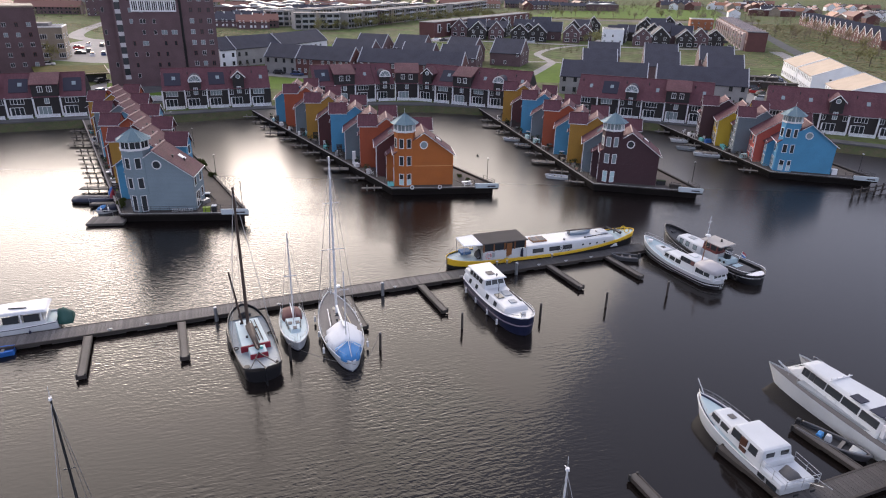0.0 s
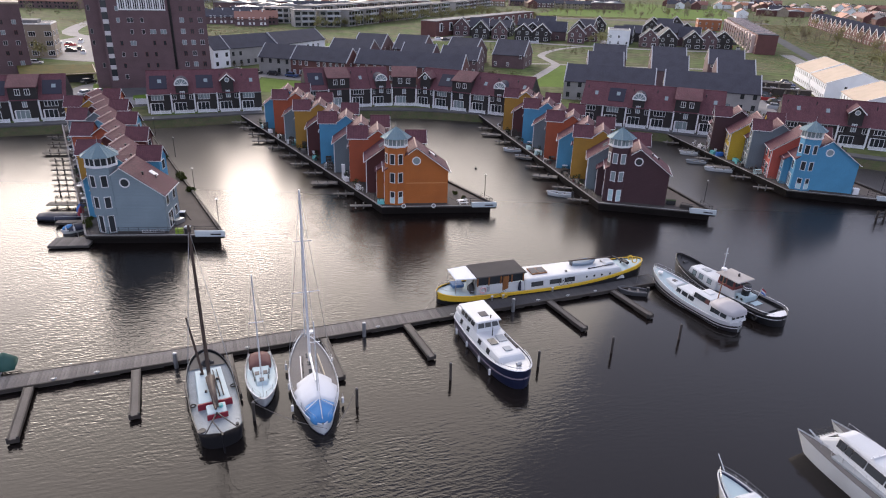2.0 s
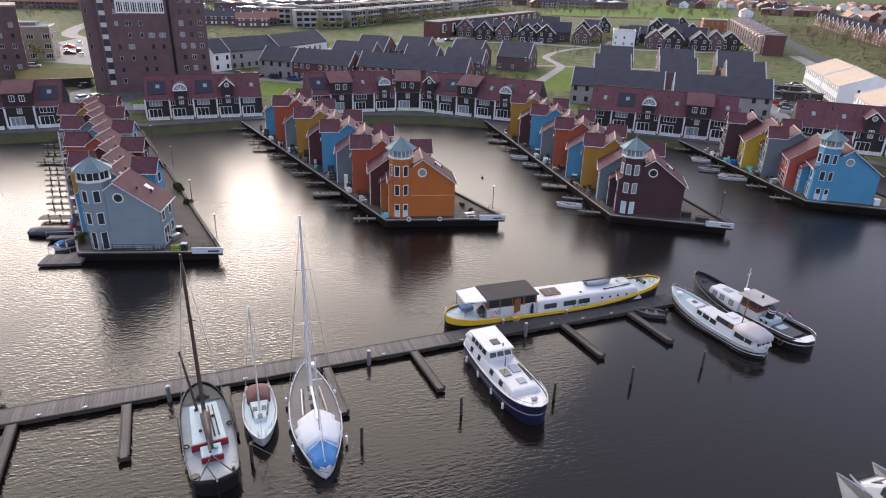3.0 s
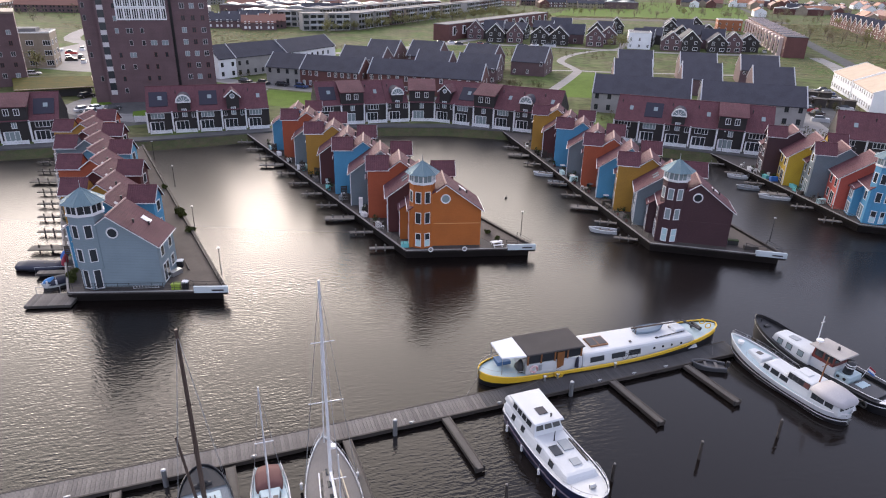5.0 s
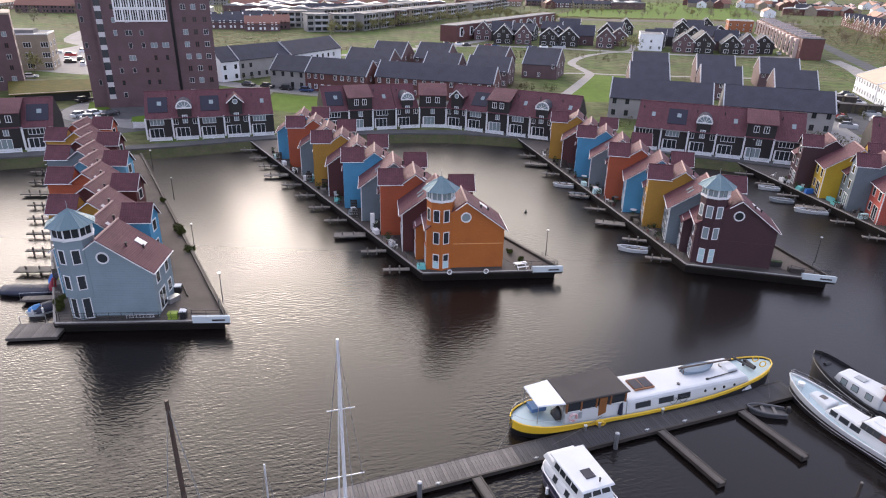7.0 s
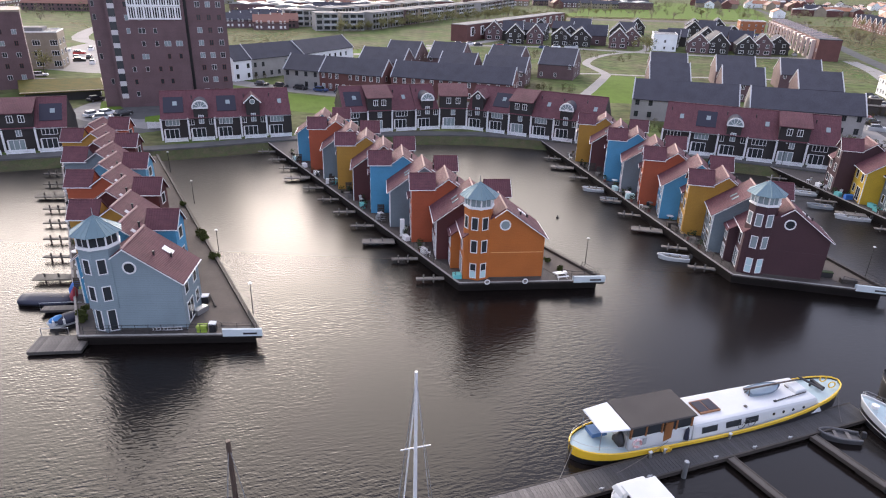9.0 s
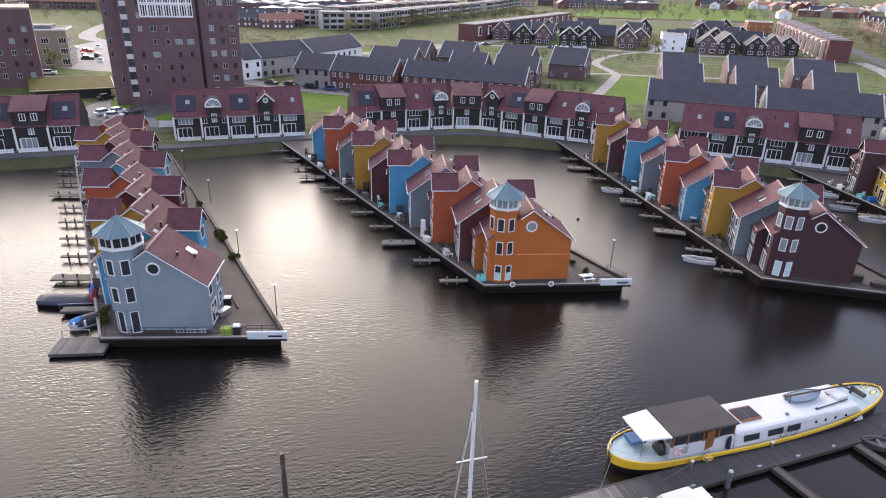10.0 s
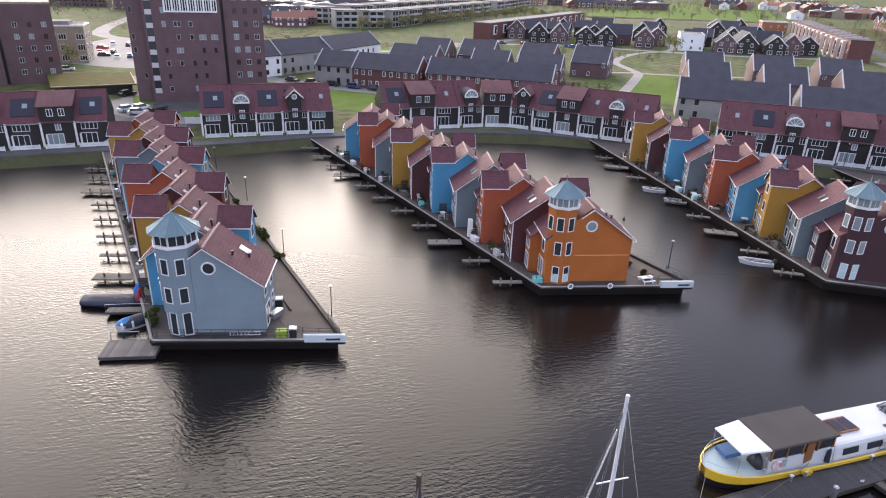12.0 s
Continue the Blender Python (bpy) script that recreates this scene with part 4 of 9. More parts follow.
for x, y in ((-12.1, 45.3), (-4.3, 47.6), (3.3, 51.9), (11.3, 54.6), (18.6, 57.4), (26.0, 60.5)):
    pile(x, y, random.uniform(1.45, 1.75), 0.13, (random.uniform(-0.05, 0.05), 0.03))
for x in (-21.2, -5.4, 9.6):
    p = dock_pt(x, -0.2)
    pile(p.x, p.y, 1.5, 0.2, mat_=STEEL, cap=True, label="grey steel guide pile beside the jetty")
# small fittings on the jetty
for x, off in ((-30.0, 0.4), (-27.0, 0.35), (-15.5, 0.35), (-4.0, 0.3), (3.3, 0.35), (7.0, 0.3), (12.6, 0.4), (16.0, 0.35), (19.3, 0.35)):
    p = dock_pt(x, off - 0.12)
    bm = B()
    tube(bm, (0, 0, 0.5), (0, 0, 0.66), 0.12, 0.1, 8)
    tube(bm, (-0.22, 0, 0.63), (0.22, 0, 0.63), 0.05, 0.05, 6)
    single("mooring_cleat", bm, STEEL, "pale metal mooring cleat on the jetty edge", "cleat", "jetty cleats", m=pose(p.x, p.y, 0, 0, 0, 22.7))
for x, off in ((9.4, 1.9), (15.0, 1.7), (8.2, 1.9)):
    p = dock_pt(x, off)
    root = thing("service_post", pose(p.x, p.y, 0.5, 0, 0, 22.7), "small white service post on the jetty", "service post", "jetty service posts")
    bm = B()
    quad_box(bm, -0.09, 0.09, -0.07, 0.07, 0, 0.45)
    part("body", bm, STEEL, root)
    bm = B()
    quad_box(bm, -0.13, 0.13, -0.1, 0.1, 0.45, 0.55)
    part("head", bm, WHITE, root)


# ---- boats: bow to +x, waterline at z = 0 ----
def even(u):
    """Stations closer together towards the ends."""
    return 0.35 * u + 0.65 * (0.5 - 0.5 * math.cos(math.pi * u))


def lines(L, beam, fb_bow, fb_mid, fb_stern, transom=0.7, bluff=0.5, sheer_at=0.42, stern=0.0):
    """Half breadth and sheer height along the hull; t runs from stern 0 to bow 1."""
    def half(t):
        if t < 0.45:
            k = t / 0.45
            w = transom + (1 - transom) * math.sin(k * math.pi / 2)
            if t < stern:
                w *= max(0.02, 1 - (1 - t / stern) ** 2) ** 0.5
        else:
            k = (t - 0.45) / 0.55
            w = max(0.0, 1 - k ** (1.6 + 2.4 * bluff)) ** (0.9 - 0.4 * bluff)
        return max(beam / 2 * w, 0.03)

    def sheer(t):
        if t > sheer_at:
            return fb_mid + (fb_bow - fb_mid) * ((t - sheer_at) / (1 - sheer_at)) ** 1.8
        return fb_mid + (fb_stern - fb_mid) * ((sheer_at - t) / sheer_at) ** 1.8
    return half, sheer


def hull_band(bm, L, half, sheer, lo, hi, flare=0.86, n=28, rake=0.0, proud=0.0):
    """The hull's skin between two heights given as functions of t; the bow rakes forward with height."""
    rows = []
    for i in range(n + 1):
        t = even(i / n)
        ring_ = []
        for s in (-1, 1):
            col = []
            for f in (0.0, 0.33, 0.66, 1.0):
                z = lo(t) + (hi(t) - lo(t)) * f
                top = max(sheer(t), 0.2)
                w = half(t) * (flare + (1 - flare) * max(0.0, min(1.0, z / top)) ** 0.7) + proud
                if z < 0:
                    w *= max(0.2, 1 + z * 0.5)
                x = -L / 2 + L * t + rake * (z / top) * (t ** 6) - 0.15 * rake * (1 - t) ** 6 * (1 - z / top)
                col.append(bm.verts.new((x, s * w, z)))
            ring_.append(col)
        rows.append(ring_)
    for i in range(n):
        for s in (0, 1):
            for k in range(3):
                bm.faces.new([rows[i][s][k], rows[i + 1][s][k], rows[i + 1][s][k + 1], rows[i][s][k + 1]])
    for k in range(3):
        bm.faces.new([rows[0][0][k], rows[0][1][k], rows[0][1][k + 1], rows[0][0][k + 1]])
        bm.faces.new([rows[n][0][k], rows[n][1][k], rows[n][1][k + 1], rows[n][0][k + 1]])
    return rows


def deck_mesh(bm, L, half, sheer, drop, inset=0.06, n=28, rake=0.0, t0=0.0, t1=1.0):
    prev = None
    for i in range(n + 1):
        t = t0 + (t1 - t0) * (even(i / n) if t1 - t0 > 0.9 else i / n)
        x = -L / 2 + L * t + rake * (t ** 6) * 0.9
        w = max(half(t) - inset, 0.02)
        z = sheer(t) - drop
        row = [bm.verts.new((x, y * w, z + 0.05 * (1 - y * y))) for y in (-1, -0.5, 0, 0.5, 1)]
        if prev:
            for k in range(4):
                bm.faces.new([prev[k], row[k], row[k + 1], prev[k + 1]])
        prev = row


def rail_line(bm, L, half, sheer, h, r, inset=0.0, t0=0.0, t1=1.0, n=24, rake=0.0, sides=5):
    for s in (-1, 1):
        pts = []
        for i in range(n + 1):
            t = t0 + (t1 - t0) * (even(i / n) if t1 - t0 > 0.9 else i / n)
            pts.append((-L / 2 + L * t + rake * (t ** 6), s * max(half(t) - inset, 0.02), sheer(t) + h))
        sweep(bm, pts, r, sides)


def cabin(bm, x0, x1, w0, w1, z0, z1, rake0=0.15, rake1=0.3, tumble=0.1, bevel=0.09):
    """A deckhouse: x0 aft, x1 forward, full widths at both, sloped ends and sides, rounded edges."""
    v = []
    for z, k in ((z0, 0.0), (z1, 1.0)):
        for x, w in ((x0 + rake0 * k, w0), (x1 - rake1 * k, w1)):
            for s in (-1, 1):
                v.append(bm.verts.new((x, s * (w / 2 - tumble * k), z)))
    for f in ((0, 1, 3, 2), (4, 6, 7, 5), (0, 2, 6, 4), (2, 3, 7, 6), (3, 1, 5, 7), (1, 0, 4, 5)):
        bm.faces.new([v[i] for i in f])
    if bevel:
        bmesh.ops.bevel(bm, geom=[e for e in bm.edges if max(a.co.z for a in e.verts) > z1 - 0.01 or abs(e.verts[0].co.z - e.verts[1].co.z) > 0.2],
                        offset=bevel, segments=2, affect='EDGES', profile=0.6)
    return bm


def cabin_panes(root, x0, x1, w0, w1, z0, z1, spans, zlo, zhi, tumble=0.1, pane=None, name="window"):
    """Side windows of a deckhouse, each a frame and a pane of its own, on both sides."""
    for a, b in spans:
        for s in (-1, 1):
            def at(x, z, out):
                f = (x - x0) / (x1 - x0)
                w = w0 + (w1 - w0) * f
                return (x, s * (w / 2 - tumble * (z - z0) / (z1 - z0) + out), z)
            for nm, g, o, m in ((name, 0.05, 0.012, BLACK_MET), ("pane", 0.0, 0.022, pane or PANE)):
                bm = B()
                q = [at(a - g, zlo - g, o), at(b + g, zlo - g, o), at(b + g, zhi + g, o), at(a - g, zhi + g, o)]
                prism(bm, q, (0, -s * 0.03, 0))
                ob = part(nm, bm, m, root if nm == name else last)
                last = ob


def front_panes(root, x, rake, w, z0, z1, zlo, zhi, n, sign=1, tumble=0.1):
    """Windscreen panes on a deckhouse's front (sign 1) or back."""
    for i in range(n):
        y0, y1 = -w / 2 + w * (i + 0.08) / n, -w / 2 + w * (i + 0.92) / n
        bm = B()
        def at(y, z):
            k = (z - z0) / (z1 - z0)
            return (x - sign * rake * k + sign * 0.012, y * (1 - 2 * tumble * k / w), z)
        prism(bm, [at(y0, zlo), at(y1, zlo), at(y1, zhi), at(y0, zhi)], (-sign * 0.03, 0, 0))
        part("windscreen", bm, PANE, root)


def mast(root, x, z0, z1, r, material, spreaders=(), stays=(), name="mast", y=0.0):
    bm = B()
    tube(bm, (x, y, z0), (x, y, z1), r, r * 0.6, 9)
    m = part(name, bm, material, root)
    for zf, w in spreaders:
        bm = B()
        tube(bm, (x, y - w, zf), (x, y + w, zf + 0.0), 0.035, 0.035, 5)
        part("spreader", bm, material, m)
    if stays:
        for sx, sy, sz in stays:
            bm = B()
            tube(bm, (x, y, z1 * 0.985), (sx, sy, sz), 0.014, 0.014, 4)
            part("stay", bm, STEEL, m)
    return m


def boat_root(name, x, y, deg, label, category, group=""):
    return thing(name, pose(x, y, 0, 0, 0, deg), label, category, group)


def basic_hull(root, L, H, S, flare, rake, side, stripe=None, deck=None, drop=0.12, boot=None, stripe_h=0.22, cap=None):
    bm = B()
    hull_band(bm, L, H, S, lambda t: -0.5, lambda t: S(t), flare, rake=rake)
    part("hull", bm, side, root, smooth=True)
    if stripe:
        bm = B()
        hull_band(bm, L, H, S, lambda t: S(t) - stripe_h, lambda t: S(t) + 0.01, flare, rake=rake, proud=0.02)
        part("rubbing_strake", bm, stripe, root, smooth=True)
    if boot:
        bm = B()
        hull_band(bm, L, H, S, lambda t: -0.4, lambda t: 0.12, flare, rake=rake, proud=0.015)
        part("boot_top", bm, boot, root, smooth=True)
    bm = B()
    deck_mesh(bm, L, H, S, drop, rake=rake)
    part("deck", bm, deck or DECK_GREY, root)
    bm = B()
    rail_line(bm, L, H, S, 0.02, 0.05, rake=rake)
    part("cap_rail", bm, cap or WHITE, root)


def stanchions(root, L, H, S, h, t0, t1, n, rake=0.0, wires=(0.5, 1.0)):
    bm = B()
    for i in range(n + 1):
        t = t0 + (t1 - t0) * i / n
        for s in (-1, 1):
            p = Vector((-L / 2 + L * t + rake * t ** 6, s * (H(t) - 0.06), S(t)))
            tube(bm, p, p + Vector((0, 0, h)), 0.016, 0.016, 4)
    for w in wires:
        rail_line(bm, L, H, S, h * w, 0.011, 0.06, t0, t1, n, rake, 4)
    part("guard_rail", bm, STEEL, root)


def fender(root, x, y, z, material=None):
    bm = B()
    tube(bm, (x, y, z), (x, y, z + 0.55), 0.11, 0.11, 8)
    tube(bm, (x, y, z + 0.54), (x, y, z + 0.95), 0.012, 0.012, 4)
    part("fender", bm, material or WHITE, root)


def loft_cover(bm, pts):
    """A draped cover: rings of (x, half width, edge height, ridge height)."""
    prev = None
    for x, w, ze, zr in pts:
        row = [bm.verts.new((x, y * w, ze + (zr - ze) * (1 - abs(y) ** 1.3) + random.uniform(-0.02, 0.02))) for y in (-1, -0.75, -0.4, 0, 0.4, 0.75, 1)]
        low = [bm.verts.new((x, -w, ze - 0.35))] + row + [bm.verts.new((x, w, ze - 0.35))]
        if prev:
            for k in range(len(low) - 1):
                bm.faces.new([prev[k], low[k], low[k + 1], prev[k + 1]])
        else:
            bm.faces.new(low)
        prev = low
    bm.faces.new(list(reversed(prev)))


# -- old black sailing barge
DECK_WORN = mat("worn_deck_paint", (0.30, 0.345, 0.37), 0.6, grain=0.3, scale=2.0, stain=0.45)


def black_barge():
    L = 11.5
    r = boat_root("sailing_barge", -16.0, 47.2, 117.0, "old black-hulled sailing barge with grey deck and tarred masts", "sailing barge")
    H, S = lines(L, 3.75, 1.7, 0.95, 1.35, 0.8, 0.85, 0.42, 0.07)
    basic_hull(r, L, H, S, 0.93, 0.1, HULL_BLACK, TIMBER, DECK_WORN, 0.2, cap=HULL_BLACK)
    bm = B()
    deck_mesh(bm, L, H, S, 0.12, 0.1, t0=0.82, t1=0.985)
    part("fore_deck", bm, HULL_BLACK, r, "dark fore deck")
    bm = B()
    cabin(bm, -1.6, 3.3, 2.5, 2.2, 0.78, 1.35, 0.05, 0.1, 0.06, 0.06)
    part("hold_cover", bm, DECK_PALE, r, "pale painted hold cover")
    bm = B()
    quad_box(bm, -1.72, -1.6, -1.3, 1.3, 0.78, 1.36)
    part("hold_end", bm, RED_PAINT, r, "dark red hold end")
    bm = B()
    cabin(bm, -3.3, -2.0, 1.5, 1.5, 0.78, 1.4, 0.03, 0.03, 0.04, 0.05)
    h = part("companionway", bm, DECK_PALE, r)
    bm = B()
    quad_box(bm, -3.36, -3.28, -0.77, 0.77, 0.78, 1.36)
    part("door", bm, RED_PAINT, h)
    bm = B()
    tube(bm, (-2.6, -0.35, 1.38), (-2.6, -0.35, 1.62), 0.16, 0.16, 9)
    part("vent", bm, TEAL, h)
    mast(r, 2.2, 0.9, 14.9, 0.17, MAST_DARK, ((9.5, 0.35),), [(5.9, 0, 1.7), (-0.8, 1.9, 1.0), (-0.8, -1.9, 1.0), (0.6, 1.9, 1.0), (0.6, -1.9, 1.0)])
    bm = B()
    tube(bm, (2.5, 0.45, 1.2), (3.2, 1.1, 6.6), 0.11, 0.08, 8)
    part("spar", bm, MAST_DARK, r)
    bm = B()
    tube(bm, (1.9, 0, 1.7), (-3.6, 0.1, 2.0), 0.11, 0.09, 8)
    part("boom", bm, MAST_DARK, r)
    bm = B()
    loft_cover(bm, [(1.4, 0.35, 1.75, 1.95), (0.3, 0.3, 1.75, 2.1), (-1.0, 0.24, 1.8, 2.1), (-2.8, 0.18, 1.9, 2.12)])
    part("furled_sail", bm, MAST_DARK, r, "dark brown furled sail", smooth=True)
    for s in (-1, 1):
        bm = B()
        tube(bm, (-3.4, 0.05, 1.5), (-5.4, s * 1.1, 1.35), 0.07, 0.05, 6)
        part("crutch", bm, HULL_BLACK, r)
    bm = B()
    tube(bm, (-6.3, 0, 1.7), (-4.6, 0.5, 1.75), 0.06, 0.05, 6)
    quad_box(bm, -6.5, -6.15, -0.06, 0.06, -0.4, 1.75)
    part("rudder", bm, HULL_BLACK, r)
    bm = B()
    tube(bm, (-4.6, 1.3, 0.98), (-4.6, 1.3, 1.12), 0.32, 0.28, 10)
    tube(bm, (-5.0, -1.2, 1.0), (-5.0, -1.2, 1.35), 0.12, 0.12, 8)
    part("bollard", bm, BLACK_MET, r)
    bm = B()
    quad_box(bm, 0.1, 2.4, 1.95, 2.03, -0.1, 1.1)
    part("leeboard", bm, TIMBER, r)
    bm = B()
    quad_box(bm, 0.1, 2.4, -2.03, -1.95, -0.1, 1.1)
    part("leeboard", bm, TIMBER, r)
    bm = B()
    ring(bm, (4.1, 0, 1.35), (1, 0, 0), 0.3, 0.12, 12)
    tube(bm, (4.1, -0.6, 1.35), (4.1, 0.6, 1.35), 0.14, 0.14, 8)
    part("windlass", bm, BLACK_MET, r)
    for x_, y_, kind_ in ((-4.2, -1.3, 0), (-1.0, 1.62, 0), (0.6, -1.66, 0), (2.4, 1.5, 0), (-0.2, 0.5, 1), (1.3, -0.55, 1), (2.5, 0.6, 1), (0.4, -0.2, 1)):
        bm = B()
        if kind_ == 0:
            ring(bm, (x_, y_, 0.9), (0, 0, 1), 0.2, 0.06, 10, 4)
            part("rope_coil", bm, TIMBER, r, "coiled dark rope")
        else:
            tube(bm, (x_, y_, 1.34), (x_ + 0.03, y_, 1.52), 0.12, 0.09, 8)
            part("deck_block", bm, BLACK_MET, r)
    for y_ in (-0.75, -0.45):
        bm = B()
        tube(bm, (-1.2, y_, 1.42), (2.7, y_ + 0.1, 1.44), 0.05, 0.04, 6)
        part("sweep_oar", bm, TIMBER, r)
    return r


# -- small cream sloop
def small_sloop():
    L = 7.0
    r = boat_root("sailing_sloop", -12.95, 50.25, -70, "small white sailing sloop with pale blue deck and covered cockpit", "sailing boat")
    H, S = lines(L, 2.6, 1.05, 0.8, 0.85, 0.68, 0.45)
    basic_hull(r, L, H, S, 0.8, 0.35, WHITE_GRP, None, DECK_PALE, 0.03, boot=HULL_NAVY, cap=WHITE)
    bm = B()
    cabin(bm, -0.9, 1.9, 1.6, 1.0, 0.78, 1.15, 0.05, 0.5, 0.12, 0.08)
    c = part("coachroof", bm, DECK_PALE, r, "pale blue painted coachroof")
    cabin_panes(c, -0.9, 1.9, 1.6, 1.0, 0.78, 1.15, ((-0.5, 0.1), (0.4, 0.9)), 0.9, 1.03, 0.12)
    for x, y in ((0.2, 0.35), (0.2, -0.35), (1.2, 0)):
        bm = B()
        quad_box(bm, x - 0.25, x + 0.25, y - 0.18, y + 0.18, 1.14, 1.2)
        part("hatch", bm, TIMBER_PALE, c, "varnished wooden hatch")
    bm = B()
    loft_cover(bm, [(-3.3, 0.75, 1.0, 1.15), (-2.4, 0.95, 1.05, 1.45), (-1.3, 0.95, 1.05, 1.5), (-0.9, 0.85, 1.0, 1.25)])
    part("cockpit_cover", bm, mat("maroon_canvas", (0.13, 0.055, 0.05), 0.8, grain=0.2), r, "brown canvas cockpit cover", smooth=True)
    mast(r, 0.35, 1.1, 10.5, 0.075, ALU, ((6.2, 0.6),), [(3.6, 0, 1.05), (-3.4, 0, 1.0), (0.2, 1.2, 0.85), (0.2, -1.2, 0.85)])
    bm = B()
    tube(bm, (0.3, 0, 1.75), (-2.9, 0, 1.7), 0.06, 0.05, 7)
    part("boom", bm, ALU, r)
    stanchions(r, L, H, S, 0.55, 0.05, 0.97, 8, 0.35)
    return r


# -- large sailing yacht under a white and blue cover
def big_sloop():
    L = 12.5
    r = boat_root("sailing_yacht", -8.4, 49.9, 109.5, "large teak-decked sailing yacht under a white and blue cover", "sailing yacht")
    H, S = lines(L, 3.9, 1.4, 0.95, 0.95, 0.3, 0.35, 0.42, 0.1)
    basic_hull(r, L, H, S, 0.82, 0.6, WHITE_GRP, None, DECK_TEAK, 0.05, boot=HULL_NAVY, cap=WHITE)
    bm = B()
    cabin(bm, -1.5, 3.6, 1.9, 1.2, 0.95, 1.4, 0.1, 0.6, 0.12, 0.08)
    c = part("coachroof", bm, DECK_TEAK, r)
    cabin_panes(c, -1.5, 3.6, 1.9, 1.2, 0.95, 1.4, ((-0.8, 0.2), (0.6, 1.4), (1.9, 2.5)), 1.1, 1.27, 0.12)
    for x in (0.4, 1.7, 2.9):
        bm = B()
        quad_box(bm, x - 0.3, x + 0.3, -0.28, 0.28, 1.38, 1.46)
        part("hatch", bm, PANE, c)
    for s in (-1, 1):
        bm = B()
        tube(bm, (-0.5, s * 0.95, 1.45), (2.9, s * 0.75, 1.45), 0.05, 0.05, 6)
        part("pole", bm, mat("pale_spar", (0.55, 0.47, 0.33), 0.5) if s < 0 else ALU, r)
    bm = B()
    loft_cover(bm, [(-0.5, 0.75, 1.3, 1.85), (-0.9, 1.45, 1.25, 2.2), (-1.4, 1.35, 1.25, 2.05), (-1.9, 1.75, 1.2, 2.25), (-2.5, 1.6, 1.25, 2.0), (-3.1, 1.72, 1.2, 2.15), (-3.7, 1.4, 1.2, 1.95), (-4.3, 1.2, 1.2, 1.95)])
    part("cover", bm, TARP_WHITE, r, "white cockpit tarpaulin", smooth=True)
    bm = B()
    loft_cover(bm, [(-4.25, 1.15, 1.3, 1.98), (-4.7, 1.15, 1.2, 1.7), (-5.1, 0.92, 1.25, 1.7), (-5.6, 0.85, 1.2, 1.45), (-6.05, 0.6, 1.2, 1.35)])
    part("stern_cover", bm, TARP_BLUE, r, "blue stern tarpaulin", smooth=True)
    bm = B()
    tube(bm, (-4.3, 0, 2.02), (-6.1, 0, 1.42), 0.03, 0.03, 6)
    tube(bm, (-4.3, 0, 2.0), (-4.7, 1.15, 1.3), 0.025, 0.025, 5)
    tube(bm, (-4.3, 0, 2.0), (-4.7, -1.15, 1.3), 0.025, 0.025, 5)
    part("cover_bow", bm, WHITE, r)
    mast(r, 2.0, 1.3, 17.15, 0.13, ALU, ((8.2, 1.15), (12.8, 0.75)), [(6.3, 0, 1.5), (-6.1, 0, 1.3), (1.9, 1.85, 1.1), (1.9, -1.85, 1.1), (2.4, 1.8, 1.1), (6.0, 0, 1.4)])
    bm = B()
    tube(bm, (5.9, 0, 1.6), (2.3, 0, 15.2), 0.055, 0.04, 7)
    part("furled_genoa", bm, ALU, r)
    bm = B()
    tube(bm, (1.9, 0, 2.3), (-2.5, 0, 2.35), 0.1, 0.1, 8)
    part("boom", bm, ALU, r)
    mast(r, -3.4, 2.1, 8.4, 0.06, ALU, ((6.6, 0.4),), name="mizzen_mast")
    bm = B()
    tube(bm, (1.95, 0, 4.0), (2.4, -0.3, 4.05), 0.03, 0.03, 6)
    tube(bm, (2.4, -0.3, 4.0), (2.4, -0.3, 4.18), 0.24, 0.24, 12)
    part("radar", bm, WHITE, r)
    stanchions(r, L, H, S, 0.62, 0.03, 0.98, 12, 0.6)
    bm = B()
    tube(bm, (5.6, -0.4, 1.9), (6.6, 0, 2.0), 0.025, 0.025, 5)
    tube(bm, (5.6, 0.4, 1.9), (6.6, 0, 2.0), 0.025, 0.025, 5)
    tube(bm, (6.6, 0, 1.4), (6.6, 0, 2.0), 0.025, 0.025, 5)
    part("pulpit", bm, STEEL, r)
    for x in (-3, 0, 3):
        fender(r, x, 2.02, 0.2)
        fender(r, x, -2.02, 0.2)
    return r


